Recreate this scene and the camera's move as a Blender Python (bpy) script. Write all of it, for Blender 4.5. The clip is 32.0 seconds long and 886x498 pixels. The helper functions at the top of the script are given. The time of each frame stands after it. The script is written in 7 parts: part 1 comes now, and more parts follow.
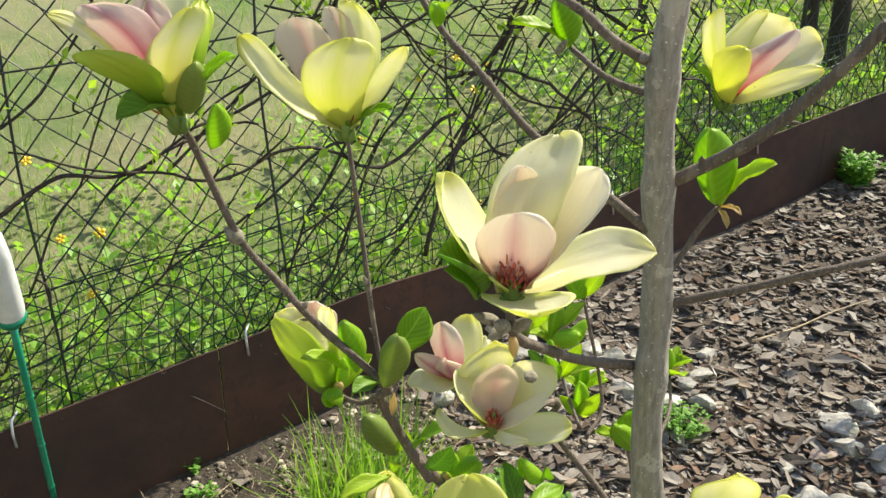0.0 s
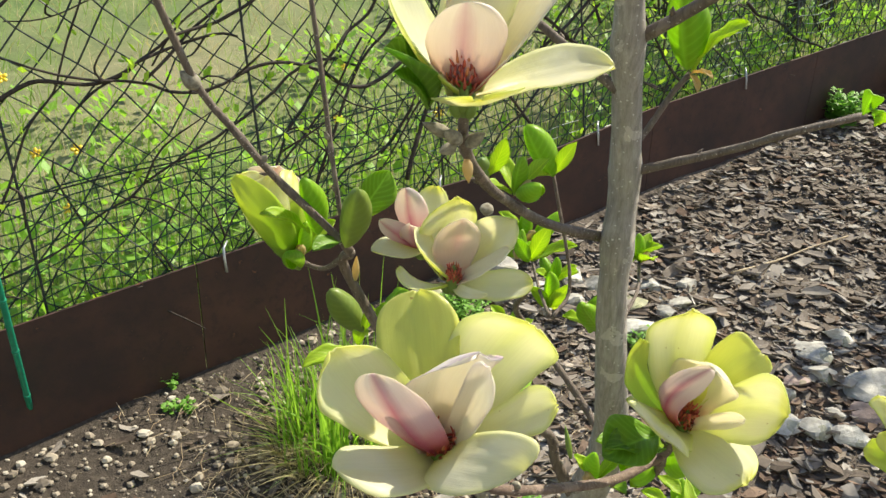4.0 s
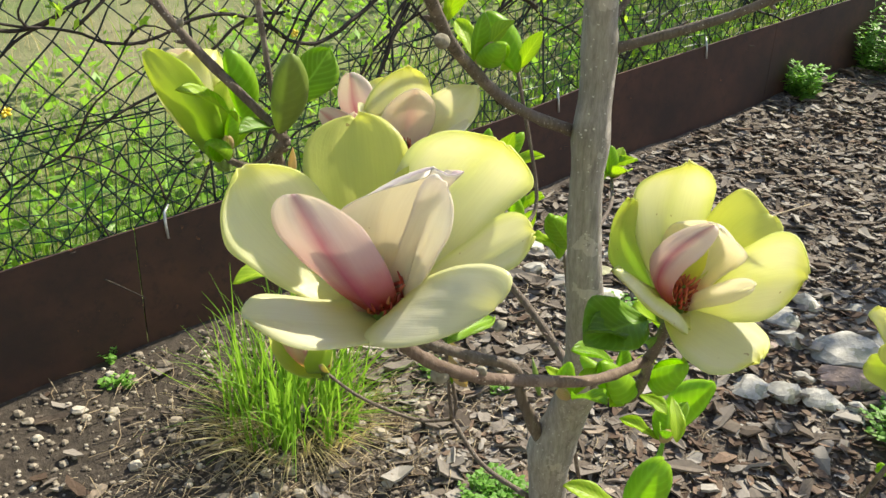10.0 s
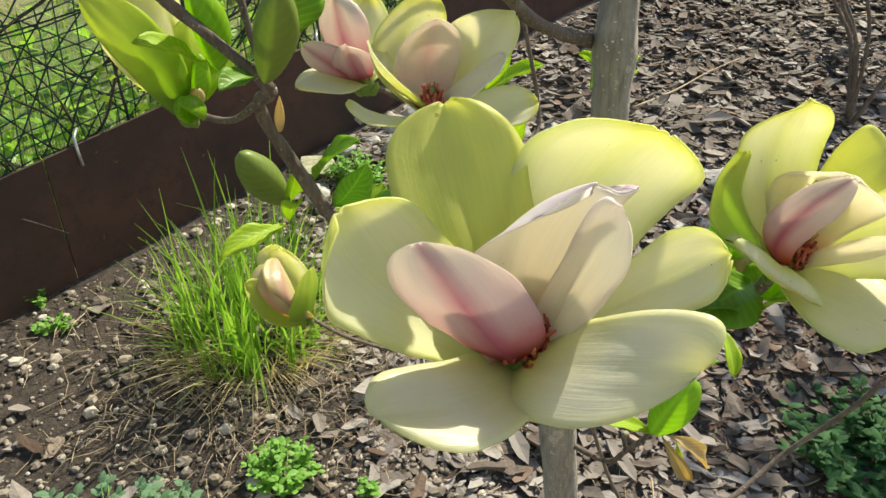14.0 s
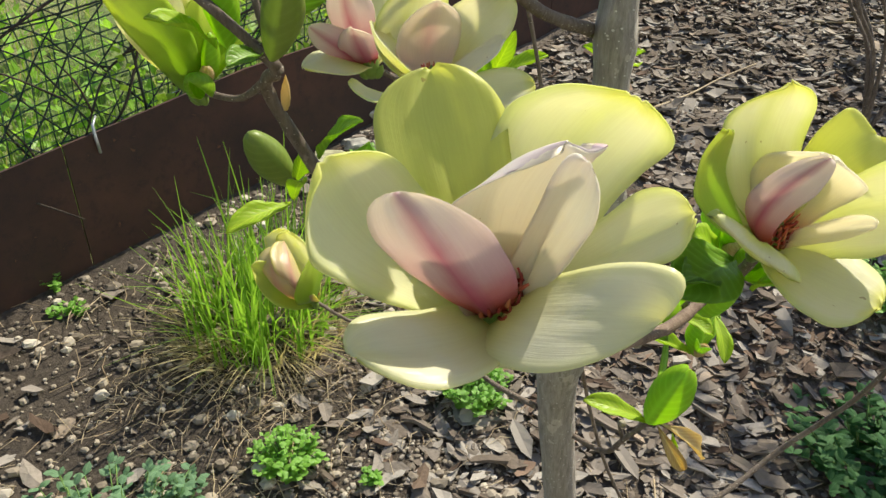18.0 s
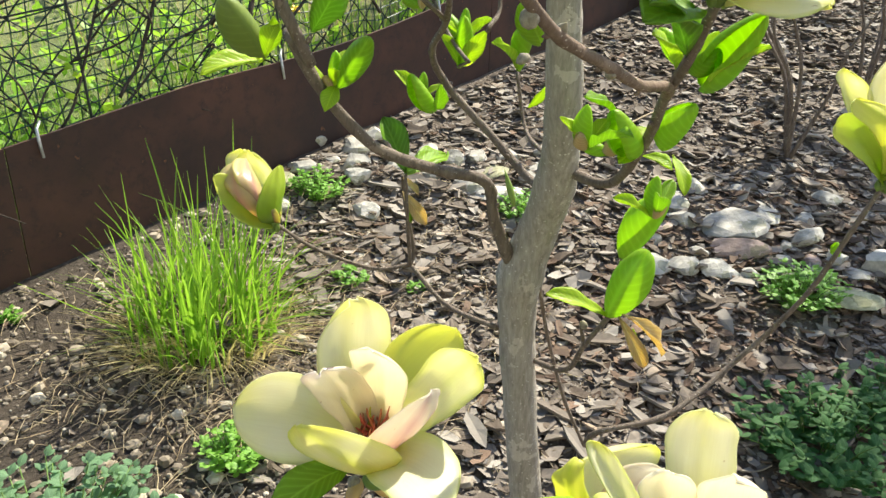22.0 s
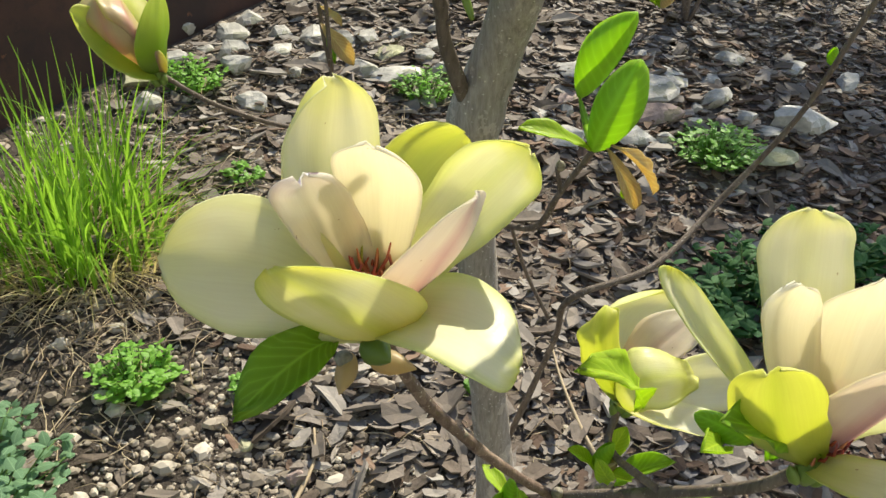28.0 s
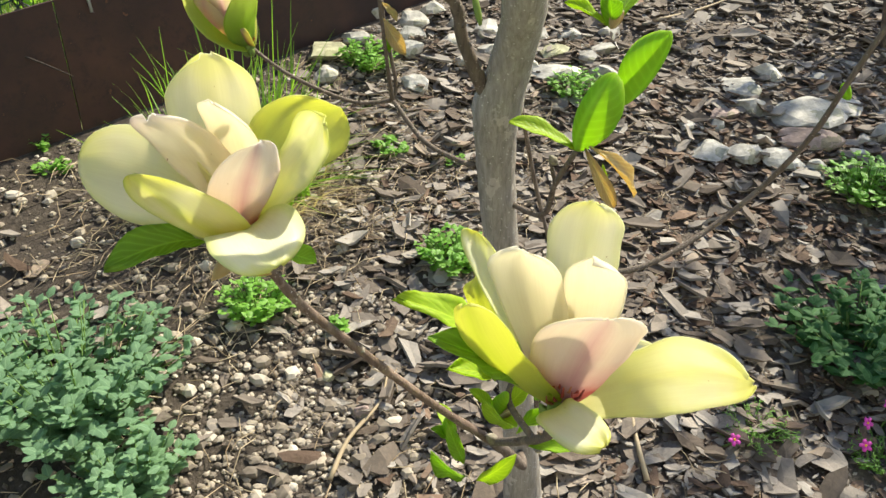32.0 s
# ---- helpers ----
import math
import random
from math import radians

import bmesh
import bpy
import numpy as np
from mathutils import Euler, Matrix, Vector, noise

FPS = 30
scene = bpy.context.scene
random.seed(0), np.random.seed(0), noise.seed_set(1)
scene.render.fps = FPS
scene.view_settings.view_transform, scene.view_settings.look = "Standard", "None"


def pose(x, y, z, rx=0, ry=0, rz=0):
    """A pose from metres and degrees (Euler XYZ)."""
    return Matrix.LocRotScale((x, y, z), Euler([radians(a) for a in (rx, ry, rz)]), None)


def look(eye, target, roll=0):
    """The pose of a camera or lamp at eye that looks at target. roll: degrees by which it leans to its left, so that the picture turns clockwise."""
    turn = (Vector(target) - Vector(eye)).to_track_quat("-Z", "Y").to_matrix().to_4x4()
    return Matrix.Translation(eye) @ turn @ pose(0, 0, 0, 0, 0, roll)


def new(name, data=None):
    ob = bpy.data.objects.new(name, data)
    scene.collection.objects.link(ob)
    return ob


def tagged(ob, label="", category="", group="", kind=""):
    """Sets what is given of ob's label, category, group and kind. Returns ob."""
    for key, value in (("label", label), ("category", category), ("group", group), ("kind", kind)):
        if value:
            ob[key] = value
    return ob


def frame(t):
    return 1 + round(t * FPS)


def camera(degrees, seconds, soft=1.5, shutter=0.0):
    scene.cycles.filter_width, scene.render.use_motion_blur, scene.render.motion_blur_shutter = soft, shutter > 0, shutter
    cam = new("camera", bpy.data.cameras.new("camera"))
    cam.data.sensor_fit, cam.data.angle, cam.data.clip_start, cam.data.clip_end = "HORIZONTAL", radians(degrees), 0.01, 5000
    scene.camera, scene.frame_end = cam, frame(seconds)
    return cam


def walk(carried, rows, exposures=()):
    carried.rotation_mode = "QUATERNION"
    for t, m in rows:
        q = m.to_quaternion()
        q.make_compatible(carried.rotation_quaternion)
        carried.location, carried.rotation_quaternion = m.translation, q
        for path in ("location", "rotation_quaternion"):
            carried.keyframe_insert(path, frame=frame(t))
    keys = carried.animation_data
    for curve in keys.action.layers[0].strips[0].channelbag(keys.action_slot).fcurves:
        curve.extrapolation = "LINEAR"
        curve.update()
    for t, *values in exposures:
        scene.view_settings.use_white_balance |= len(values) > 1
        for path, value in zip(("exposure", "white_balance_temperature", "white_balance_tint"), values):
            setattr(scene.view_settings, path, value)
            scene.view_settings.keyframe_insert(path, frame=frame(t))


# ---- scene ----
cam = camera(57.0, 32.0, 1.5)

PATH = [
    (0, (0.0, 0.0, 1.6), (0.0, 1.879, 0.916), -0.0),
    (0.5, (0.004, -0.005, 1.584), (0.005, 1.87, 0.888), 0.1),
    (1, (0.007, -0.011, 1.573), (0.012, 1.859, 0.863), 0.2),
    (1.5, (0.012, -0.008, 1.56), (0.021, 1.857, 0.838), 0.5),
    (2, (0.015, -0.009, 1.545), (0.03, 1.849, 0.804), 0.9),
    (2.5, (0.019, -0.016, 1.533), (0.035, 1.833, 0.771), 1.2),
    (3, (0.022, -0.018, 1.519), (0.041, 1.825, 0.743), 1.4),
    (3.5, (0.025, -0.021, 1.515), (0.052, 1.813, 0.716), 1.3),
    (5.5, (0.054, -0.018, 1.458), (0.067, 1.841, 0.72), 1.8),
    (6, (0.085, 0.004, 1.439), (0.094, 1.86, 0.696), 2.1),
    (6.5, (0.109, 0.021, 1.418), (0.113, 1.875, 0.668), 2.1),
    (7, (0.11, 0.033, 1.398), (0.123, 1.888, 0.65), 2.4),
    (7.5, (0.101, 0.033, 1.389), (0.112, 1.886, 0.636), 2.6),
    (8, (0.091, 0.033, 1.386), (0.099, 1.882, 0.624), 2.5),
    (8.5, (0.09, 0.03, 1.386), (0.107, 1.876, 0.617), 2.5),
    (9, (0.08, 0.024, 1.383), (0.119, 1.868, 0.608), 2.6),
    (9.5, (0.062, 0.027, 1.37), (0.144, 1.868, 0.594), 2.3),
    (10, (0.037, 0.041, 1.374), (0.164, 1.875, 0.586), 2.0),
    (10.5, (0.011, 0.055, 1.38), (0.187, 1.884, 0.589), 1.1),
    (11, (-0.019, 0.067, 1.384), (0.224, 1.885, 0.587), 1.1),
    (11.5, (-0.042, 0.081, 1.38), (0.25, 1.89, 0.579), 0.9),
    (12, (-0.054, 0.103, 1.38), (0.263, 1.893, 0.545), 0.7),
    (12.5, (-0.056, 0.122, 1.384), (0.278, 1.888, 0.506), 0.4),
    (13, (-0.058, 0.136, 1.387), (0.294, 1.88, 0.473), 0.3),
    (13.5, (-0.051, 0.147, 1.384), (0.299, 1.861, 0.414), -0.1),
    (14, (-0.043, 0.166, 1.391), (0.281, 1.828, 0.326), -0.7),
    (14.5, (-0.034, 0.18, 1.402), (0.229, 1.78, 0.231), -2.0),
    (16.5, (-0.01, 0.197, 1.423), (0.199, 1.724, 0.149), -1.1),
    (17, (-0.013, 0.174, 1.423), (0.226, 1.743, 0.206), -0.4),
    (17.5, (-0.021, 0.155, 1.416), (0.232, 1.77, 0.264), -1.1),
    (18, (-0.034, 0.14, 1.384), (0.254, 1.812, 0.325), 0.1),
    (18.5, (-0.042, 0.119, 1.37), (0.29, 1.834, 0.395), 0.9),
    (19, (-0.043, 0.096, 1.35), (0.335, 1.841, 0.449), 1.0),
    (19.5, (-0.044, 0.084, 1.341), (0.384, 1.838, 0.48), 1.2),
    (20, (-0.043, 0.068, 1.327), (0.414, 1.829, 0.495), 1.1),
    (20.5, (-0.048, 0.042, 1.306), (0.423, 1.805, 0.487), 1.1),
    (21, (-0.061, 0.021, 1.27), (0.415, 1.779, 0.444), 1.6),
    (21.5, (-0.071, 0.01, 1.244), (0.396, 1.762, 0.399), 1.7),
    (22, (-0.085, 0.027, 1.2), (0.373, 1.774, 0.34), 1.6),
    (22.5, (-0.09, 0.079, 1.162), (0.353, 1.827, 0.298), 1.0),
    (23, (-0.087, 0.141, 1.086), (0.358, 1.887, 0.218), 0.5),
    (23.5, (-0.087, 0.187, 1.041), (0.393, 1.915, 0.155), 0.7),
    (24, (-0.097, 0.206, 1.032), (0.433, 1.899, 0.108), 1.4),
    (24.5, (-0.11, 0.227, 1.03), (0.482, 1.874, 0.064), 2.3),
    (25, (-0.116, 0.249, 1.033), (0.548, 1.852, 0.039), 3.0),
    (25.5, (-0.122, 0.266, 1.037), (0.613, 1.827, 0.025), 3.3),
    (26, (-0.131, 0.267, 1.034), (0.651, 1.799, 0.013), 3.0),
    (26.5, (-0.139, 0.263, 1.029), (0.656, 1.783, 0.001), 2.5),
    (28.5, (-0.103, 0.139, 1.063), (0.553, 1.72, 0.028), 0.6),
    (29, (-0.091, 0.108, 1.073), (0.512, 1.712, 0.041), 0.4),
    (29.5, (-0.075, 0.076, 1.081), (0.466, 1.697, 0.043), 0.3),
    (30, (-0.041, 0.044, 1.085), (0.429, 1.686, 0.045), 0.4),
    (30.5, (0.0, 0.025, 1.102), (0.401, 1.681, 0.056), 0.3),
    (31, (0.043, 0.012, 1.106), (0.381, 1.674, 0.047), 0.5),
    (31.5, (0.064, -0.002, 1.103), (0.33, 1.671, 0.04), 0.6),
    (32, (0.072, -0.012, 1.101), (0.275, 1.675, 0.046), 0.9),
]
walk(cam, [(t, look(eye, target, roll)) for t, eye, target, roll in PATH], [(0, 0.70), (9, 0.72), (13, 0.66), (14.5, 0.56), (17, 0.46), (18, 0.52), (19.2, 0.68), (21, 1.0), (22.6, 1.02), (24, 0.68), (25, 0.58), (26.5, 0.55), (29, 0.62), (30.5, 0.74), (32, 0.80)])

# ---- world, sun ----
world = bpy.data.worlds.new("sky")
scene.world = world
world.use_nodes = True
wn = world.node_tree
sky = wn.nodes.new("ShaderNodeTexSky")
sky.sky_type, sky.sun_disc = "NISHITA", False
SUN = Vector((0.54, 0.40, 0.74)).normalized()
sky.sun_elevation, sky.sun_rotation = math.asin(SUN.z), math.atan2(SUN.x, SUN.y)
wn.links.new(sky.outputs[0], wn.nodes["Background"].inputs[0])
wn.nodes["Background"].inputs[1].default_value = 0.12
sun = new("sun", bpy.data.lights.new("sun", "SUN"))
sun.data.energy, sun.data.angle, sun.data.color = 4.9, radians(0.55), (1.0, 0.925, 0.75)
sun.matrix_world = look(SUN * 20, (0, 0, 0))

# ---- materials ----


def nt(name):
    m = bpy.data.materials.new(name)
    m.use_nodes = True
    return m, m.node_tree, m.node_tree.nodes["Principled BSDF"]


def add(tree, kind, **kw):
    n = tree.nodes.new(kind)
    for k, v in kw.items():
        n.inputs[k].default_value = v
    return n


def ramp(tree, fac, stops):
    n = tree.nodes.new("ShaderNodeValToRGB")
    e = n.color_ramp.elements
    while len(e) < len(stops):
        e.new(0.5)
    for el, (p, c) in zip(e, stops):
        el.position, el.color = p, (*c, 1)
    tree.links.new(fac, n.inputs[0])
    return n.outputs[0]


def mixc(tree, fac, a, b, mode="MIX"):
    n = tree.nodes.new("ShaderNodeMix")
    n.data_type, n.blend_type = "RGBA", mode
    for sock, v in ((n.inputs[0], fac), (n.inputs[6], a), (n.inputs[7], b)):
        if isinstance(v, (int, float)):
            sock.default_value = v
        elif isinstance(v, tuple):
            sock.default_value = (*v, 1)
        else:
            tree.links.new(v, sock)
    return n.outputs[2]


def math_n(tree, op, a, b=0.0):
    n = tree.nodes.new("ShaderNodeMath")
    n.operation = op
    for sock, v in zip(n.inputs, (a, b)):
        if isinstance(v, (int, float)):
            sock.default_value = v
        else:
            tree.links.new(v, sock)
    return n.outputs[0]


def noise_n(tree, scale, detail=4.0, vec=None, rough=0.6):
    n = add(tree, "ShaderNodeTexNoise", Scale=scale, Detail=detail, Roughness=rough)
    if vec is None:
        vec = tree.nodes.new("ShaderNodeTexCoord").outputs["Object"]
    tree.links.new(vec, n.inputs["Vector"])
    return n.outputs["Fac"]


def bump(tree, bsdf, height, strength=0.4, dist=0.002):
    b = add(tree, "ShaderNodeBump", Strength=strength, Distance=dist)
    tree.links.new(height, b.inputs["Height"])
    tree.links.new(b.outputs[0], bsdf.inputs["Normal"])


def see_through(tree, bsdf, colour, share, tint=(1.0, 1.0, 0.7)):
    """Adds light that shines through a thin leaf or tepal."""
    tr = tree.nodes.new("ShaderNodeBsdfTranslucent")
    tree.links.new(mixc(tree, 0.75, colour, tint, "MULTIPLY"), tr.inputs[0])
    mx = tree.nodes.new("ShaderNodeMixShader")
    mx.inputs[0].default_value = share
    tree.links.new(bsdf.outputs[0], mx.inputs[1])
    tree.links.new(tr.outputs[0], mx.inputs[2])
    tree.links.new(mx.outputs[0], tree.nodes["Material Output"].inputs[0])


def tepal_mat(name, stops, stripe=None, edge=None, share=0.58, tint=(0.99, 0.99, 0.86)):
    """Tepal skin: colour runs along its length, with veins and an optional mid stripe and edge tint."""
    m, t, b = nt(name)
    uv = t.nodes.new("ShaderNodeUVMap")
    sep = t.nodes.new("ShaderNodeSeparateXYZ")
    t.links.new(uv.outputs[0], sep.inputs[0])
    blot = noise_n(t, 38.0, 3.0)
    along = math_n(t, "ADD", sep.outputs[1], math_n(t, "MULTIPLY", math_n(t, "SUBTRACT", blot, 0.5), 0.22))
    col = ramp(t, along, stops)
    off = math_n(t, "ABSOLUTE", math_n(t, "SUBTRACT", sep.outputs[0], 0.5))
    if stripe:
        wob = math_n(t, "MULTIPLY", math_n(t, "SUBTRACT", noise_n(t, 60.0, 3.0), 0.5), 0.10)
        s = math_n(t, "SUBTRACT", 1.0, math_n(t, "MULTIPLY", math_n(t, "ADD", off, wob), 5.0))
        s = math_n(t, "MULTIPLY", math_n(t, "MAXIMUM", s, 0.0), math_n(t, "SUBTRACT", 1.1, math_n(t, "MULTIPLY", sep.outputs[1], 0.6)))
        col = mixc(t, s, col, stripe)
    if edge:
        s = math_n(t, "MULTIPLY", math_n(t, "MAXIMUM", math_n(t, "SUBTRACT", off, 0.36), 0.0), 4.0)
        col = mixc(t, s, col, edge)
    stretch = t.nodes.new("ShaderNodeMapping")
    stretch.inputs["Scale"].default_value = (46.0, 3.0, 1.0)
    t.links.new(uv.outputs[0], stretch.inputs[0])
    vein = noise_n(t, 1.0, 3.0, stretch.outputs[0])
    col = mixc(t, 0.12, col, ramp(t, vein, [(0.3, (0.62, 0.55, 0.45)), (0.7, (1, 1, 1))]), "MULTIPLY")
    spot = math_n(t, "GREATER_THAN", noise_n(t, 150.0, 2.0), 0.76)
    col = mixc(t, math_n(t, "MULTIPLY", spot, 0.5), col, (0.32, 0.16, 0.05))
    t.links.new(col, b.inputs["Base Color"])
    b.inputs["Roughness"].default_value = 0.30
    b.inputs["Specular IOR Level"].default_value = 0.45
    bump(t, b, math_n(t, "ADD", vein, math_n(t, "MULTIPLY", noise_n(t, 70.0, 3.0), 2.2)), 0.3, 0.001)
    see_through(t, b, col, share, tint)
    return m


CREAM, PALE, YEL, LIME = (0.95, 0.93, 0.74), (0.94, 0.93, 0.66), (0.88, 0.88, 0.28), (0.58, 0.72, 0.09)
RED, IVORY = (0.42, 0.05, 0.06), (0.95, 0.92, 0.78)
TEPAL = {
    "y": (tepal_mat("tepal_yellow_inside", [(0.0, (0.80, 0.74, 0.34)), (0.2, (0.93, 0.91, 0.62)), (0.5, (0.95, 0.94, 0.80)), (0.88, (0.95, 0.94, 0.74)), (1.0, YEL)], None, (0.80, 0.86, 0.26)),
          tepal_mat("tepal_yellow_outside", [(0.0, LIME), (0.3, (0.80, 0.84, 0.18)), (0.8, PALE), (1.0, YEL)], (0.74, 0.80, 0.15), (0.78, 0.85, 0.2))),
    "c": (tepal_mat("tepal_cream_inside", [(0.0, (0.76, 0.68, 0.30)), (0.25, (0.92, 0.89, 0.55)), (0.6, (0.95, 0.94, 0.82)), (0.85, CREAM), (1.0, PALE)], None, (0.88, 0.91, 0.46), tint=(1.0, 0.985, 0.9)),
          tepal_mat("tepal_cream_outside", [(0.0, LIME), (0.3, (0.84, 0.86, 0.34)), (0.8, CREAM), (1.0, YEL)], (0.80, 0.80, 0.26), tint=(1.0, 0.985, 0.9))),
    "p": (tepal_mat("tepal_blush_inside", [(0.0, RED), (0.10, (0.80, 0.60, 0.40)), (0.24, (0.92, 0.86, 0.66)), (1.0, IVORY)], None, None, 0.60, tint=(1.0, 0.95, 0.86)),
          tepal_mat("tepal_blush_outside", [(0.0, RED), (0.16, (0.55, 0.09, 0.09)), (0.30, (0.62, 0.22, 0.30)), (0.48, (0.69, 0.45, 0.53)), (0.75, (0.81, 0.67, 0.71)), (1.0, (0.92, 0.84, 0.80))], (0.48, 0.09, 0.20), None, 0.48, tint=(1.0, 0.95, 0.9))),
    "w": (tepal_mat("tepal_ivory_inside", [(0.0, RED), (0.10, (0.86, 0.7, 0.5)), (0.22, (0.94, 0.90, 0.74)), (1.0, (0.96, 0.94, 0.84))], None, None, 0.62, tint=(1.0, 0.97, 0.86)),
          tepal_mat("tepal_ivory_outside", [(0.0, RED), (0.14, (0.74, 0.40, 0.36)), (0.32, (0.94, 0.90, 0.80)), (1.0, (0.96, 0.93, 0.84))], None, None, 0.62, tint=(1.0, 0.97, 0.86))),
    "s": (tepal_mat("tepal_golden_inside", [(0.0, (0.66, 0.68, 0.10)), (0.5, (0.84, 0.86, 0.28)), (1.0, (0.86, 0.88, 0.34))], None, None, 0.62),
          tepal_mat("tepal_golden_outside", [(0.0, LIME), (0.5, (0.80, 0.84, 0.18)), (1.0, YEL)], (0.70, 0.78, 0.12), None, 0.62)),
    "q": (tepal_mat("tepal_lilac_inside", [(0.0, RED), (0.07, (0.86, 0.70, 0.46)), (0.16, (0.95, 0.92, 0.76)), (1.0, (0.96, 0.94, 0.84))], None, None, 0.55, (1.0, 0.97, 0.86)),
          tepal_mat("tepal_lilac_outside", [(0.0, RED), (0.12, (0.66, 0.30, 0.30)), (0.28, (0.90, 0.82, 0.76)), (0.75, (0.92, 0.88, 0.84)), (1.0, (0.82, 0.73, 0.79))], None, (0.60, 0.36, 0.48), 0.40, (1.0, 0.97, 0.88))),
    "r": (tepal_mat("tepal_pale_rose_inside", [(0.0, RED), (0.10, (0.80, 0.60, 0.40)), (0.24, (0.92, 0.86, 0.66)), (1.0, IVORY)], None, None, 0.60, (1.0, 0.96, 0.86)),
          tepal_mat("tepal_pale_rose_outside", [(0.0, RED), (0.14, (0.58, 0.14, 0.14)), (0.28, (0.76, 0.52, 0.54)), (0.5, (0.85, 0.73, 0.72)), (1.0, (0.92, 0.86, 0.80))], (0.64, 0.36, 0.44), None, 0.48, (1.0, 0.96, 0.9))),
    "g": (tepal_mat("tepal_green_inside", [(0.0, LIME), (0.5, (0.66, 0.78, 0.2)), (1.0, YEL)]),
          tepal_mat("tepal_green_outside", [(0.0, (0.18, 0.36, 0.04)), (0.5, (0.42, 0.62, 0.06)), (1.0, (0.62, 0.74, 0.14))])),
    "b": (tepal_mat("tepal_bud_inside", [(0.0, LIME), (0.6, YEL), (1.0, YEL)]),
          tepal_mat("tepal_bud_outside", [(0.0, (0.34, 0.18, 0.10)), (0.5, (0.66, 0.50, 0.36)), (1.0, (0.80, 0.70, 0.42))], (0.70, 0.36, 0.34), (0.88, 0.84, 0.20))),
}


def leaf_mat(name, dark, light, share=0.4, rough=0.42, veins=0.45):
    m, t, b = nt(name)
    uv = t.nodes.new("ShaderNodeUVMap")
    sep = t.nodes.new("ShaderNodeSeparateXYZ")
    t.links.new(uv.outputs[0], sep.inputs[0])
    off = math_n(t, "ABSOLUTE", math_n(t, "SUBTRACT", sep.outputs[0], 0.5))
    slant = math_n(t, "SUBTRACT", math_n(t, "MULTIPLY", sep.outputs[1], 9.0), math_n(t, "MULTIPLY", off, 6.0))
    side = math_n(t, "POWER", math_n(t, "ABSOLUTE", math_n(t, "SINE", math_n(t, "MULTIPLY", slant, 3.14159))), 0.25)
    mid = math_n(t, "MINIMUM", math_n(t, "MULTIPLY", off, 22.0), 1.0)
    vein = math_n(t, "MULTIPLY", side, mid)
    info = t.nodes.new("ShaderNodeObjectInfo")
    col = mixc(t, math_n(t, "MULTIPLY", math_n(t, "ADD", noise_n(t, 45.0), info.outputs["Random"]), 0.5), dark, light)
    col = mixc(t, math_n(t, "MULTIPLY", math_n(t, "SUBTRACT", 1.0, vein), veins), col, tuple(min(1, c * 1.5 + 0.05) for c in light))
    t.links.new(col, b.inputs["Base Color"])
    b.inputs["Roughness"].default_value = rough
    bump(t, b, vein, veins * 0.8, 0.0012)
    see_through(t, b, mixc(t, 1.0, col, (1.3, 1.25, 1.1), "MULTIPLY"), share + 0.1)
    return m


LEAF = {
    "fresh": leaf_mat("leaf_fresh", (0.20, 0.38, 0.02), (0.42, 0.62, 0.06), 0.5),
    "lime": leaf_mat("leaf_lime", (0.32, 0.50, 0.03), (0.56, 0.72, 0.07), 0.5),
    "furl": leaf_mat("leaf_furled", (0.25, 0.45, 0.02), (0.46, 0.67, 0.05), 0.5, 0.35, 0.32),
    "dark": leaf_mat("leaf_dark", (0.12, 0.27, 0.02), (0.26, 0.46, 0.04)),
    "dry": leaf_mat("leaf_dry", (0.46, 0.33, 0.16), (0.76, 0.64, 0.38), 0.4),
    "bud": leaf_mat("leaf_bud", (0.18, 0.26, 0.045), (0.36, 0.46, 0.09), 0.3, 0.4, 0.15),
}


def bark_mat(name, dark, light, dots, dot_scale, streak=6.0):
    m, t, b = nt(name)
    co = t.nodes.new("ShaderNodeTexCoord").outputs["Object"]
    mp = t.nodes.new("ShaderNodeMapping")
    mp.inputs["Scale"].default_value = (1, 1, 0.16)
    t.links.new(co, mp.inputs[0])
    grain = noise_n(t, 190.0, 7.0, mp.outputs[0], 0.75)
    patch = noise_n(t, streak, 4.0, co)
    col = mixc(t, ramp(t, grain, [(0.3, (0, 0, 0)), (0.7, (1, 1, 1))]), dark, light)
    col = mixc(t, math_n(t, "MULTIPLY", patch, 0.6), col, tuple(c * 0.6 for c in dark))
    col = mixc(t, math_n(t, "MULTIPLY", math_n(t, "GREATER_THAN", noise_n(t, 22.0, 5.0), 0.60), 0.35), col, tuple(c * 1.25 for c in light))
    v = add(t, "ShaderNodeTexVoronoi", Scale=dot_scale)
    mp2 = t.nodes.new("ShaderNodeMapping")
    mp2.inputs["Scale"].default_value = (0.8, 0.8, 1.1)
    t.links.new(co, mp2.inputs[0])
    t.links.new(mp2.outputs[0], v.inputs["Vector"])
    dot = math_n(t, "LESS_THAN", v.outputs["Distance"], math_n(t, "MULTIPLY", noise_n(t, 30.0, 2.0), 0.26))
    col = mixc(t, math_n(t, "MULTIPLY", dot, 0.8), col, dots)
    t.links.new(col, b.inputs["Base Color"])
    b.inputs["Roughness"].default_value = 0.72
    b.inputs["Specular IOR Level"].default_value = 0.3
    bump(t, b, math_n(t, "ADD", grain, math_n(t, "MULTIPLY", dot, 0.5)), 1.0, 0.0022)
    return m


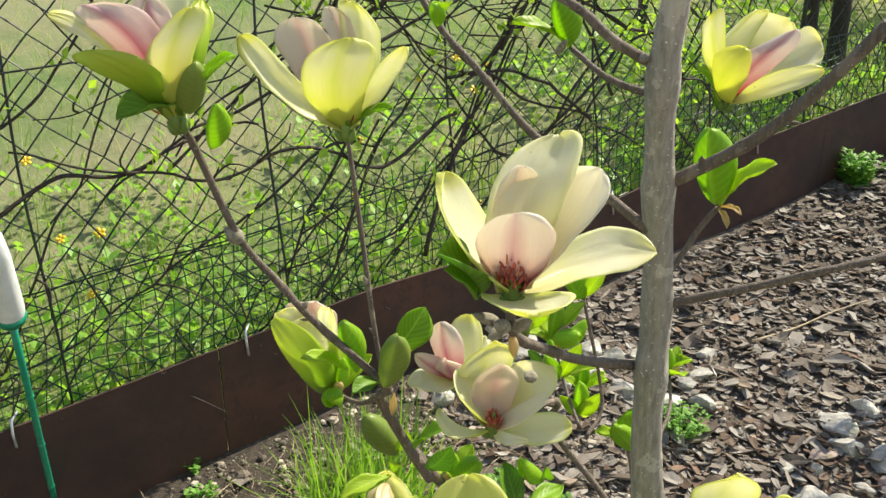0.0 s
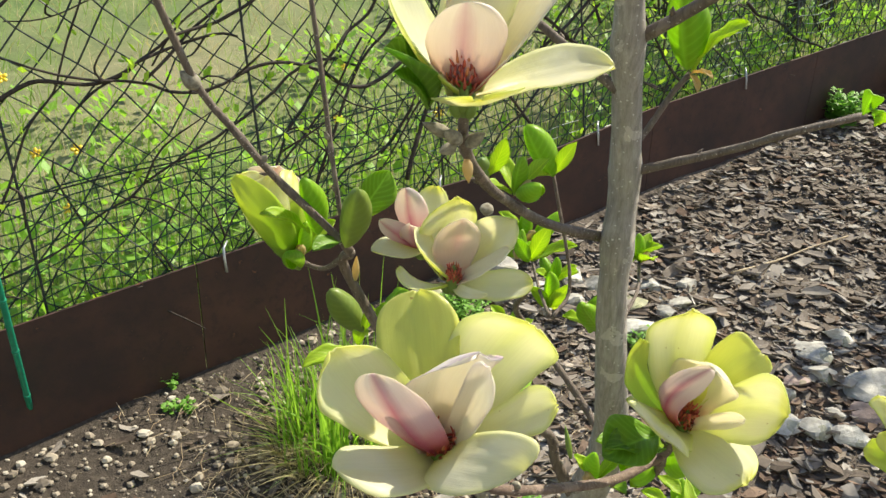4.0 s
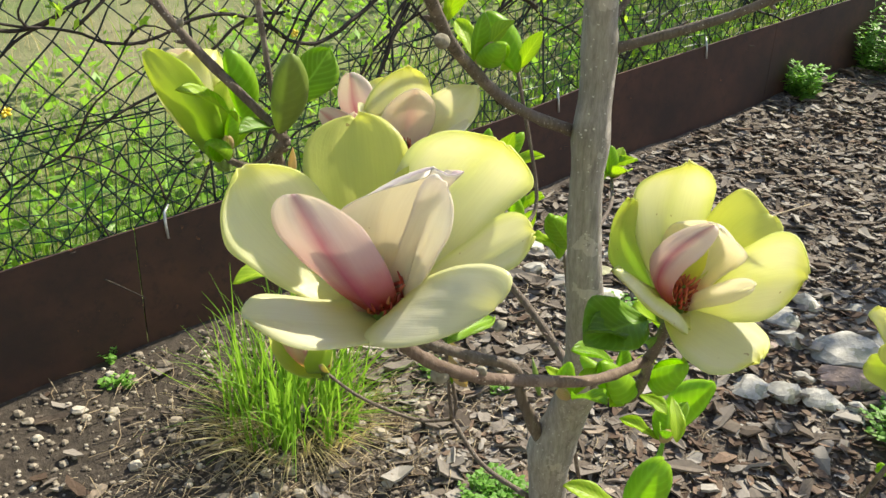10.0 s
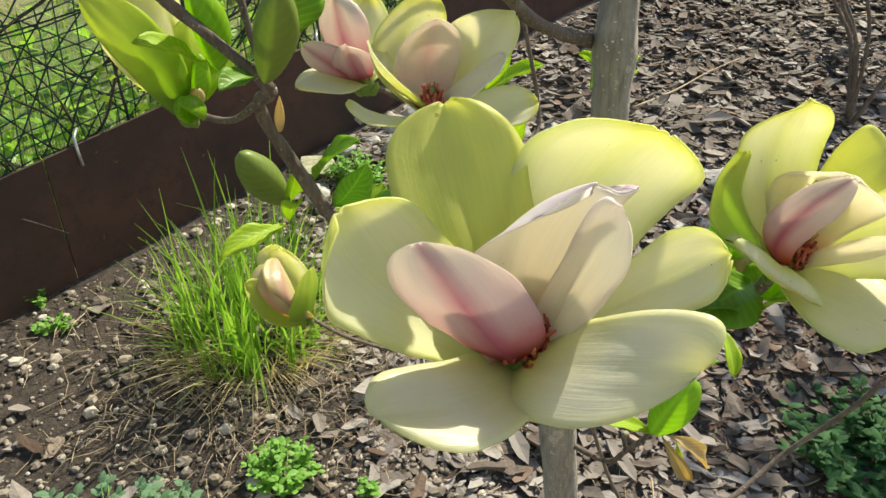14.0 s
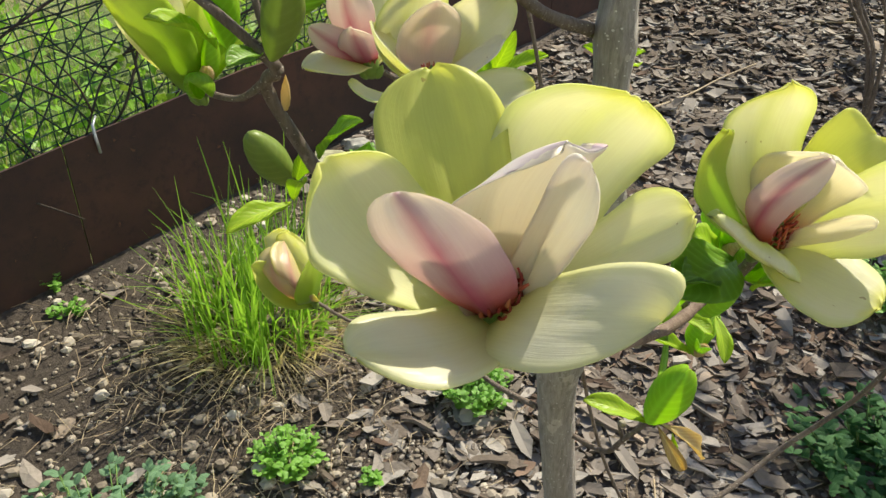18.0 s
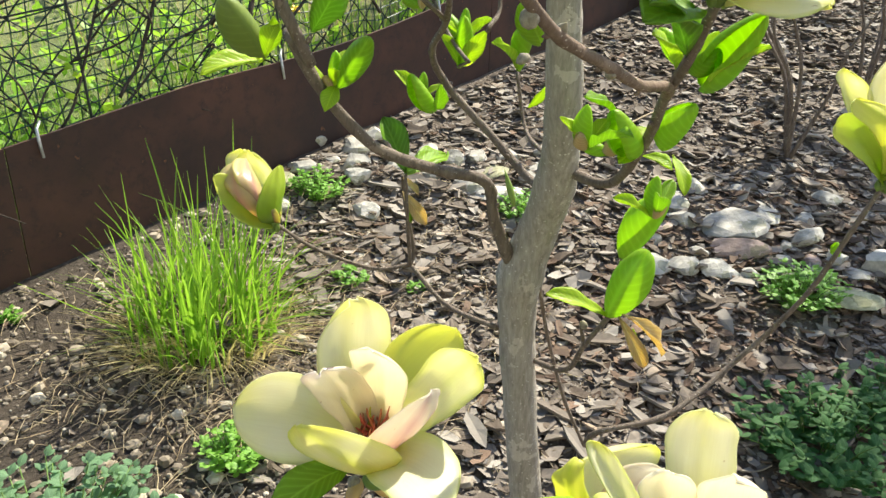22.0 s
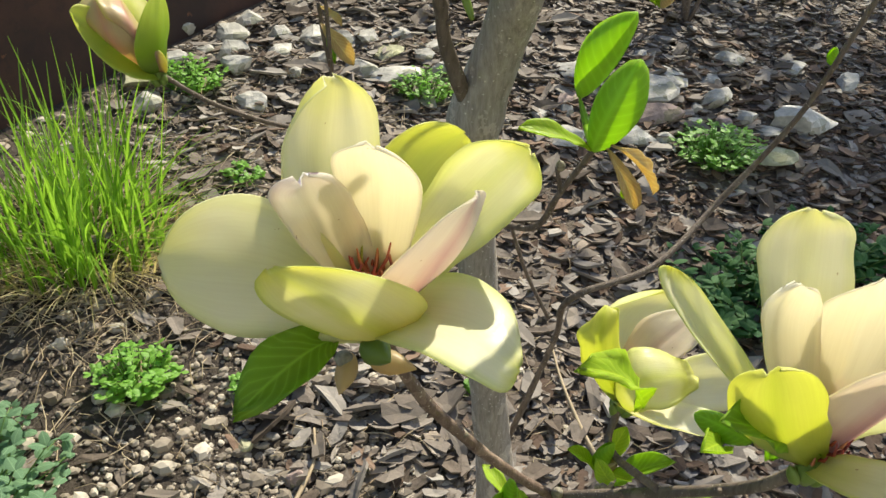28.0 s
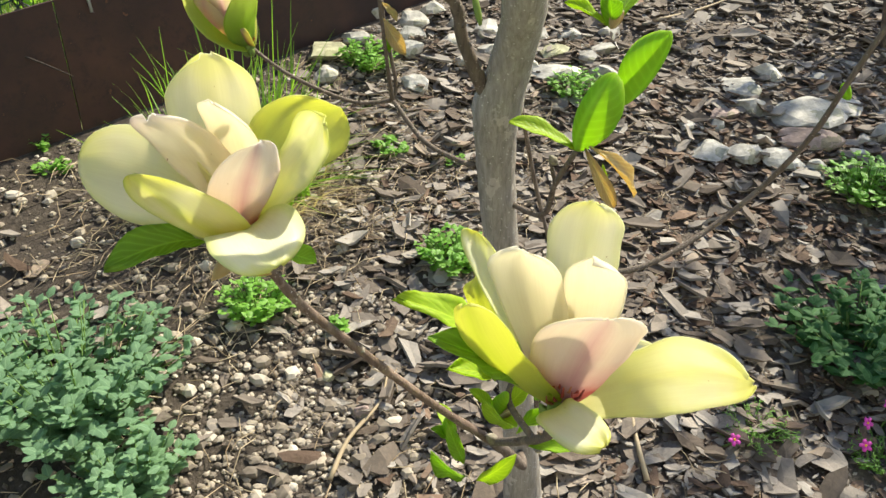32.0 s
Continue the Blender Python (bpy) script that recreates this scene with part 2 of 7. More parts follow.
TRUNK = bark_mat("trunk_bark", (0.23, 0.20, 0.165), (0.62, 0.56, 0.485), (0.80, 0.76, 0.68), 170.0)
TWIG = bark_mat("branch_bark", (0.10, 0.074, 0.056), (0.31, 0.25, 0.20), (0.62, 0.56, 0.48), 260.0, 14.0)
REDTWIG = bark_mat("young_branch_bark", (0.13, 0.082, 0.058), (0.36, 0.27, 0.21), (0.66, 0.59, 0.50), 240.0, 14.0)
VINE = bark_mat("vine_bark", (0.03, 0.022, 0.018), (0.10, 0.075, 0.055), (0.14, 0.11, 0.09), 90.0)


def plain(name, a, b_, scale=30.0, rough=0.8, metal=0.0, bumpy=0.3, dist=0.002, island=False):
    m, t, b = nt(name)
    n = noise_n(t, scale, 6.0)
    f = ramp(t, n, [(0.32, (0, 0, 0)), (0.68, (1, 1, 1))])
    col = mixc(t, f, a, b_)
    if island:
        g = t.nodes.new("ShaderNodeNewGeometry")
        col = mixc(t, 0.75, col, ramp(t, g.outputs["Random Per Island"], island))
    t.links.new(col, b.inputs["Base Color"])
    b.inputs["Roughness"].default_value, b.inputs["Metallic"].default_value = rough, metal
    b.inputs["Specular IOR Level"].default_value = 0.25 if rough > 0.8 else 0.5
    bump(t, b, n, bumpy, dist)
    return m


CHIP_TONES = [(0.0, (0.085, 0.068, 0.053)), (0.2, (0.150, 0.127, 0.103)), (0.5, (0.220, 0.196, 0.167)), (0.75, (0.295, 0.272, 0.240)), (0.92, (0.43, 0.405, 0.36)), (1.0, (0.38, 0.30, 0.22))]
CHIPS = plain("bark_chip_wood", (0.08, 0.052, 0.036), (0.25, 0.18, 0.135), 120.0, 0.85, 0, 0.8, 0.003, CHIP_TONES)


# Darker copy of the chip wood: shade on the near right bed, as colour.
SHADED_CHIPS = plain("shaded_bark_wood", (0.06, 0.038, 0.026), (0.17, 0.11, 0.076), 120.0, 0.85, 0, 0.8, 0.003, [(0.0, (0.05, 0.034, 0.024)), (0.45, (0.125, 0.084, 0.060)), (0.8, (0.19, 0.138, 0.10)), (1.0, (0.30, 0.20, 0.14))])


def chip_single():
    m, t, b = nt("bark_chip_single")
    info = t.nodes.new("ShaderNodeObjectInfo")
    n = noise_n(t, 120.0, 6.0)
    col = mixc(t, 0.3, ramp(t, info.outputs["Random"], CHIP_TONES), ramp(t, n, [(0.3, (0.03, 0.02, 0.015)), (0.7, (0.2, 0.14, 0.1))]))
    t.links.new(col, b.inputs["Base Color"])
    b.inputs["Roughness"].default_value = 0.85
    b.inputs["Specular IOR Level"].default_value = 0.25
    bump(t, b, n, 0.6, 0.002)
    return m


CHIP1 = chip_single()
PEBBLE = plain("pebble_stone", (0.16, 0.13, 0.10), (0.34, 0.29, 0.24), 60.0, 0.8, 0, 0.3, 0.002, [(0, (0.07, 0.056, 0.041)), (0.4, (0.20, 0.165, 0.12)), (0.8, (0.42, 0.36, 0.275)), (1, (0.66, 0.60, 0.49))])
STRAW = plain("dry_straw", (0.30, 0.22, 0.12), (0.52, 0.42, 0.26), 40.0, 0.7, 0, 0.2, 0.001, [(0, (0.20, 0.13, 0.07)), (1, (0.55, 0.45, 0.29))])


def rock_mat(name, tint):
    m, t, b = nt(name)
    n1, n2 = noise_n(t, 14.0, 6.0), noise_n(t, 70.0, 5.0)
    col = mixc(t, ramp(t, n1, [(0.35, (0, 0, 0)), (0.65, (1, 1, 1))]), tuple(c * 0.55 for c in tint), tint)
    col = mixc(t, math_n(t, "MULTIPLY", math_n(t, "GREATER_THAN", noise_n(t, 9.0, 4.0), 0.60), 0.5), col, (0.16, 0.17, 0.06))
    col = mixc(t, 0.35, col, ramp(t, n2, [(0.3, (0.25, 0.22, 0.18)), (0.7, (1, 1, 1))]), "MULTIPLY")
    t.links.new(col, b.inputs["Base Color"])
    b.inputs["Roughness"].default_value = 0.85
    bump(t, b, math_n(t, "ADD", n1, n2), 0.6, 0.006)
    return m


ROCKS = [rock_mat("grey_rock", (0.62, 0.595, 0.53)), rock_mat("white_rock", (0.78, 0.75, 0.67)), rock_mat("pinkish_rock", (0.50, 0.38, 0.33)), rock_mat("mossy_rock", (0.55, 0.54, 0.34))]


def steel_mat():
    m, t, b = nt("weathered_steel")
    n1, n2, n3 = noise_n(t, 3.0, 6.0), noise_n(t, 26.0, 8.0, None, 0.75), noise_n(t, 220.0, 3.0)
    col = mixc(t, ramp(t, n1, [(0.35, (0, 0, 0)), (0.7, (1, 1, 1))]), (0.034, 0.018, 0.014), (0.095, 0.040, 0.025))
    col = mixc(t, ramp(t, n2, [(0.5, (0, 0, 0)), (0.72, (1, 1, 1))]), col, (0.030, 0.018, 0.015))
    col = mixc(t, math_n(t, "MULTIPLY", math_n(t, "GREATER_THAN", n2, 0.66), 0.5), col, (0.30, 0.11, 0.045))
    t.links.new(col, b.inputs["Base Color"])
    b.inputs["Roughness"].default_value, b.inputs["Metallic"].default_value = 0.78, 0.0
    bump(t, b, math_n(t, "ADD", n2, n3), 0.35, 0.001)
    return m


STEEL = steel_mat()
WIRE = plain("black_coated_wire", (0.010, 0.014, 0.012), (0.03, 0.035, 0.03), 60.0, 0.5)
GREENWIRE = plain("green_coated_wire", (0.008, 0.035, 0.018), (0.02, 0.07, 0.035), 60.0, 0.45)
TIE = plain("grey_wire_tie", (0.35, 0.36, 0.37), (0.6, 0.6, 0.6), 80.0, 0.4, 0.6)


def ground_mat():
    m, t, b = nt("garden_ground")
    pos = t.nodes.new("ShaderNodeNewGeometry").outputs["Position"]
    sep = t.nodes.new("ShaderNodeSeparateXYZ")
    t.links.new(pos, sep.inputs[0])
    n1, n2, n3 = noise_n(t, 5.0, 6.0, pos), noise_n(t, 60.0, 8.0, pos, 0.75), noise_n(t, 0.35, 5.0, pos)
    soil = ramp(t, n2, [(0.3, (0.03, 0.024, 0.018)), (0.5, (0.062, 0.050, 0.037)), (0.72, (0.16, 0.13, 0.10))])
    soil = mixc(t, math_n(t, "MULTIPLY", n1, 0.5), soil, (0.07, 0.05, 0.037))
    mulch = ramp(t, n2, [(0.3, (0.06, 0.045, 0.034)), (0.5, (0.125, 0.10, 0.078)), (0.72, (0.25, 0.205, 0.16))])
    edge = math_n(t, "ADD", sep.outputs[0], math_n(t, "MULTIPLY", math_n(t, "SUBTRACT", n1, 0.5), 0.7))
    col = mixc(t, ramp(t, math_n(t, "MULTIPLY", edge, 1.0), [(0.10, (0, 0, 0)), (0.5, (1, 1, 1))]), soil, mulch)
    mead = ramp(t, noise_n(t, 1.6, 8.0, pos, 0.7), [(0.34, (0.07, 0.17, 0.02)), (0.52, (0.15, 0.24, 0.05)), (0.72, (0.32, 0.30, 0.14))])
    mead = mixc(t, ramp(t, n3, [(0.4, (0, 0, 0)), (0.65, (1, 1, 1))]), mead, (0.34, 0.31, 0.17))
    mead = mixc(t, 0.5, mead, ramp(t, noise_n(t, 40.0, 8.0, pos, 0.8), [(0.3, (0.35, 0.35, 0.3)), (0.7, (1, 1, 1))]), "MULTIPLY")
    past = math_n(t, "SUBTRACT", sep.outputs[1], math_n(t, "ADD", math_n(t, "MULTIPLY", sep.outputs[0], STEEL_K), STEEL_B))
    col = mixc(t, math_n(t, "GREATER_THAN", past, 0.0), col, mead)
    t.links.new(col, b.inputs["Base Color"])
    b.inputs["Roughness"].default_value = 0.95
    bump(t, b, math_n(t, "ADD", n1, n2), 0.8, 0.012)
    return m


STEEL_K, STEEL_B = 0.68, 2.44
GROUND = ground_mat()
STAMEN = plain("stamen_red", (0.30, 0.03, 0.02), (0.55, 0.14, 0.06), 160.0, 0.5, 0, 0.2, 0.001, [(0, (0.20, 0.02, 0.02)), (0.7, (0.45, 0.07, 0.04)), (1, (0.62, 0.26, 0.10))])
CALYX = leaf_mat("flower_base_green", (0.10, 0.17, 0.03), (0.25, 0.36, 0.07), 0.15)
FUZZ = plain("bud_fuzz", (0.16, 0.14, 0.10), (0.34, 0.31, 0.24), 260.0, 0.9, 0, 0.6, 0.001)

# ---- mesh helpers ----


def mesh_ob(name, verts, faces, mats, parent=None, label="", smooth=True, uv=None, slots=None):
    me = bpy.data.meshes.new(name)
    me.from_pydata([tuple(v) for v in verts], [], faces)
    for m in mats if isinstance(mats, (list, tuple)) else [mats]:
        me.materials.append(m)
    if smooth:
        me.polygons.foreach_set("use_smooth", [True] * len(me.polygons))
    if slots is not None:
        me.polygons.foreach_set("material_index", slots)
    if uv is not None:
        lay = me.uv_layers.new(name="UVMap")
        idx = np.empty(len(me.loops), dtype=np.int32)
        me.loops.foreach_get("vertex_index", idx)
        lay.data.foreach_set("uv", np.asarray(uv, dtype=np.float32)[idx].ravel())
    me.update()
    ob = new(name, me)
    if parent is not None:
        ob.parent = parent
    if label:
        tagged(ob, label)
    return ob


def thing(name, label, category, group="", kind="", at=(0, 0, 0)):
    ob = new(name)
    ob.empty_display_size = 0.05
    ob.location = at
    return tagged(ob, label, category, group, kind)


class Bag:
    """Collects pieces for one mesh."""

    def __init__(self):
        self.v, self.f, self.uv, self.s = [], [], [], []

    def put(self, verts, faces, uv=None, slot=0):
        o = len(self.v)
        self.v.extend(verts)
        self.f.extend([tuple(i + o for i in q) for q in faces])
        self.uv.extend(uv if uv is not None else [(0.3, 0.5)] * len(verts))
        self.s.extend([slot] * len(faces))

    def make(self, name, mats, parent=None, label="", smooth=True):
        return mesh_ob(name, self.v, self.f, mats, parent, label, smooth, self.uv, self.s)


def smooth_line(pts, n):
    """Catmull-Rom through the points, n steps a span."""
    p = [np.array(q, float) for q in pts]
    p = [2 * p[0] - p[1]] + p + [2 * p[-1] - p[-2]]
    out = []
    for i in range(1, len(p) - 2):
        for k in range(n):
            t = k / n
            out.append(0.5 * (2 * p[i] + (p[i + 1] - p[i - 1]) * t + (2 * p[i - 1] - 5 * p[i] + 4 * p[i + 1] - p[i + 2]) * t * t + (3 * p[i] - p[i - 1] - 3 * p[i + 1] + p[i + 2]) * t ** 3))
    out.append(p[-2])
    return out


def tube(line, radii, sides=8, knob=0.0, cap=True):
    """Verts and faces of a tube along a line."""
    verts, faces = [], []
    up = np.array((0.0, 0.0, 1.0))
    last = None
    for i, c in enumerate(line):
        d = np.subtract(line[min(i + 1, len(line) - 1)], line[max(i - 1, 0)])
        d = d / (np.linalg.norm(d) + 1e-9)
        ref = last if last is not None else (np.cross(d, up) if abs(d[2]) < 0.95 else np.cross(d, (0, 1, 0)))
        a = ref - d * (ref @ d)
        a = a / (np.linalg.norm(a) + 1e-9)
        last = a
        b = np.cross(d, a)
        for k in range(sides):
            th = 2 * math.pi * k / sides
            r = radii[i] * (1 + knob * (noise.noise(Vector(c) * 60 + Vector((k * 3.1, 0, 0)))))
            verts.append(np.array(c) + r * (math.cos(th) * a + math.sin(th) * b))
    for i in range(len(line) - 1):
        for k in range(sides):
            q = (k + 1) % sides
            faces.append((i * sides + k, i * sides + q, (i + 1) * sides + q, (i + 1) * sides + k))
    if cap:
        faces.append(tuple(range(sides))[::-1])
        faces.append(tuple((len(line) - 1) * sides + k for k in range(sides)))
    return verts, faces


def shell(grid, thick, inner, rows, cols):
    """A thin closed sheet from a grid of points and its inner normals."""
    top = [g + n * thick * 0.5 for g, n in zip(grid, inner)]
    low = [g - n * thick * 0.5 for g, n in zip(grid, inner)]
    n = rows * cols
    faces, slots = [], []
    for i in range(rows - 1):
        for j in range(cols - 1):
            a, b, c, d = i * cols + j, i * cols + j + 1, (i + 1) * cols + j + 1, (i + 1) * cols + j
            faces += [(a, b, c, d), (n + d, n + c, n + b, n + a)]
            slots += [0, 1]
    ring = [j for j in range(cols)] + [i * cols + cols - 1 for i in range(1, rows)] + [(rows - 1) * cols + j for j in range(cols - 2, -1, -1)] + [i * cols for i in range(rows - 2, 0, -1)]
    for a, b in zip(ring, ring[1:] + ring[:1]):
        faces.append((b, a, n + a, n + b))
        slots.append(0)
    return top + low, faces, slots


def unit(v):
    v = np.array(v, float)
    return v / (np.linalg.norm(v) + 1e-9)


def ground_z(x, y):
    """The garden slopes up and away; it levels off far behind and far ahead."""
    yy = max(-4.0, min(y, 9.0)) + 0.35 * max(0.0, min(y, 40.0) - 9.0)
    return -0.0134 * max(-6.0, min(x, 6.0)) + 0.2436 * yy - 0.262


# ---- ground ----


def build_ground():
    xs = np.unique(np.r_[np.linspace(-60, -6, 20), np.linspace(-6, -1.5, 24), np.linspace(-1.5, 3, 120), np.linspace(3, 8, 26), np.linspace(8, 60, 18)])
    ys = np.unique(np.r_[np.linspace(-50, -2, 16), np.linspace(-2, 0.3, 20), np.linspace(0.3, 4.5, 130), np.linspace(4.5, 14, 40), np.linspace(14, 120, 24)])
    verts = []
    for y in ys:
        for x in xs:
            z = ground_z(x, y)
            z += 0.03 * noise.noise(Vector((x * 1.1, y * 1.1, 0))) + 0.008 * noise.noise(Vector((x * 8, y * 8, 3)))
            if y > 12:
                z += 0.5 * noise.noise(Vector((x * 0.1, y * 0.1, 7))) * min(1.0, (y - 12) / 10)
            verts.append((x, y, z))
    w = len(xs)
    faces = [(i * w + j, i * w + j + 1, (i + 1) * w + j + 1, (i + 1) * w + j) for i in range(len(ys) - 1) for j in range(w - 1)]
    tagged(mesh_ob("ground", verts, faces, GROUND), "sloping garden soil, bark mulch bed and dry meadow", "ground", "", "structure")


def gz(x, y):
    return ground_z(x, y) + 0.03 * noise.noise(Vector((x * 1.1, y * 1.1, 0))) + 0.008 * noise.noise(Vector((x * 8, y * 8, 3)))


build_ground()


def past_steel(x, y):
    return y - (STEEL_K * x + STEEL_B)


# ---- steel edging ----
def build_steel():
    edging = thing("steel_edging", "low retaining edge of rusty brown weathered steel sheets", "garden edging", "", "structure")
    stops = [-3.4, -1.95, -0.62, 0.86, 1.70, 2.60]
    pts = [(x, STEEL_K * x + STEEL_B) for x in stops] + [(3.4, 4.78)]
    for (xa, ya), (xb, yb) in zip(pts, pts[1:]):
        n, verts, faces = 14, [], []
        d = unit((xb - xa, yb - ya, 0))
        out = np.array((-d[1], d[0], 0)) * 0.004
        for i in range(n + 1):
            k = i / n
            k2 = 0.001 + k * 0.998
            x, y = xa + (xb - xa) * k2, ya + (yb - ya) * k2
            wob = 0.004 * noise.noise(Vector((x * 2, y * 2, 0)))
            base = ground_z(x, y)
            top = base + 0.335 - 0.03 * math.sin(min(1, max(0, (x + 0.2) / 1.0)) * math.pi)
            for s in (-1, 1):
                for z in (base - 0.08, (base + top) / 2, top):
                    verts.append((x + out[0] * s + d[1] * wob, y + out[1] * s - d[0] * wob, z))
        for i in range(n):
            a, b = i * 6, (i + 1) * 6
            for q in ((0, 1), (1, 2)):
                faces.append((a + q[0], b + q[0], b + q[1], a + q[1]))
                faces.append((a + 3 + q[1], b + 3 + q[1], b + 3 + q[0], a + 3 + q[0]))
            faces.append((a + 2, b + 2, b + 5, a + 5))
        faces += [(0, 1, 4, 3), (1, 2, 5, 4), (n * 6 + 3, n * 6 + 4, n * 6 + 1, n * 6), (n * 6 + 4, n * 6 + 5, n * 6 + 2, n * 6 + 1)]
        mesh_ob("steel_sheet", verts, faces, STEEL, edging, "", False)


def steel_top(x):
    y = STEEL_K * x + STEEL_B
    return ground_z(x, y) + 0.335 - 0.03 * math.sin(min(1, max(0, (x + 0.2) / 1.0)) * math.pi)


build_steel()

# ---- plain unseen wall closing the place behind the camera, added to bounce sunlight ----
PLASTER = plain("bounce_wall_plaster", (0.46, 0.47, 0.41), (0.54, 0.55, 0.48), 3.0, 0.9)
v = [(x, y, z) for x in (-9.0, 9.0) for y in (-4.3, -4.0) for z in (-2.0, 4.2)]
tagged(mesh_ob("wall_south", v, [(0, 1, 3, 2), (4, 6, 7, 5), (0, 4, 5, 1), (2, 3, 7, 6), (1, 5, 7, 3), (0, 2, 6, 4)], PLASTER, None, "", False), "plain grey plastered wall, unseen, added to bounce sunlight into the garden", "wall", "", "structure")

# ---- magnolia tree ----
tree = thing("magnolia_tree", "young yellow-flowering magnolia with grey-brown trunk standing in bark mulch", "tree")


def trunk(pts):
    line = smooth_line(pts, 6)
    radii = []
    for p in line:
        r = float(np.interp(p[2], [-0.05, 0.1, 0.3, 0.6, 0.72, 0.85, 1.1, 1.3, 1.5, 1.7], [0.036, 0.029, 0.0245, 0.0225, 0.0275, 0.0225, 0.0168, 0.0150, 0.0128, 0.0112]))
        for z, g in ((0.735, 0.0035), (0.87, 0.003), (1.17, 0.003), (1.25, 0.0025), (1.385, 0.004), (1.49, 0.004), (0.6, 0.002)):
            r += g * math.exp(-(((p[2] - z) / 0.018) ** 2))
        radii.append(r)
    v, f = tube(line, radii, 18, 0.09)
    mesh_ob("trunk", v, f, TRUNK, tree, "grey-brown trunk with pale lenticel dots")


def ball(c, r, squash=(1, 1, 1), seg=8, rings=6, rough=0.0):
    verts, faces = [np.array(c) + np.array((0, 0, -r * squash[2]))], []
    for i in range(1, rings):
        ph = math.pi * i / rings - math.pi / 2
        for k in range(seg):
            th = 2 * math.pi * k / seg
            d = np.array((math.cos(ph) * math.cos(th), math.cos(ph) * math.sin(th), math.sin(ph)))
            q = r * (1 + rough * noise.noise(Vector(d * 2.2) + Vector(c) * 50))
            verts.append(np.array(c) + d * q * np.array(squash))
    verts.append(np.array(c) + np.array((0, 0, r * squash[2])))
    last = len(verts) - 1
    for k in range(seg):
        faces.append((0, 1 + (k + 1) % seg, 1 + k))
        faces.append((last, last - seg + k, last - seg + (k + 1) % seg))
    for i in range(rings - 2):
        for k in range(seg):
            a, b = 1 + i * seg + k, 1 + i * seg + (k + 1) % seg
            faces.append((a, b, b + seg, a + seg))
    return verts, faces


def spindle(base, tip, r, sides=8):
    """A pointed bud between two points."""
    n = 7
    line = [np.array(base) + (np.array(tip) - np.array(base)) * (k / (n - 1)) for k in range(n)]
    prof = [0.45, 0.85, 1.0, 0.95, 0.75, 0.42, 0.05]
    return tube(line, [r * q for q in prof], sides)


def branch(pts, r0, r1, label="", knobs=0):
    line = smooth_line(pts, 6)
    n = len(line)
    radii = []
    for i in range(n):
        k = i / (n - 1)
        r = r0 + (r1 - r0) * k
        r *= 1 + 0.22 * max(0.0, 1 - k * 9)
        if i % 7 == 3:
            r *= 1.12
        radii.append(r)
    v, f = tube(line, radii, 10, 0.16)
    bag = Bag()
    bag.put(v, f)
    rnd = random.Random(int(pts[0][0] * 1e4) + int(pts[-1][2] * 1e4))
    for q in range(knobs):
        i = int((q + 0.4 + 0.4 * rnd.random()) / knobs * (n - 2)) + 1
        d = unit(np.subtract(line[min(i + 1, n - 1)], line[i - 1]))
        side = unit(np.cross(d, unit((rnd.uniform(-1, 1), rnd.uniform(-1, 1), rnd.uniform(-0.4, 1)))))
        c = np.array(line[i]) + side * radii[i] * 0.7
        v, f = spindle(c, c + side * radii[i] * rnd.uniform(0.9, 1.8) + d * radii[i] * rnd.uniform(0.8, 2.2), radii[i] * rnd.uniform(0.35, 0.6), 7)
        bag.put(v, f)
    bag.make("branch", REDTWIG if label else TWIG, tree, label and label + " young branch")


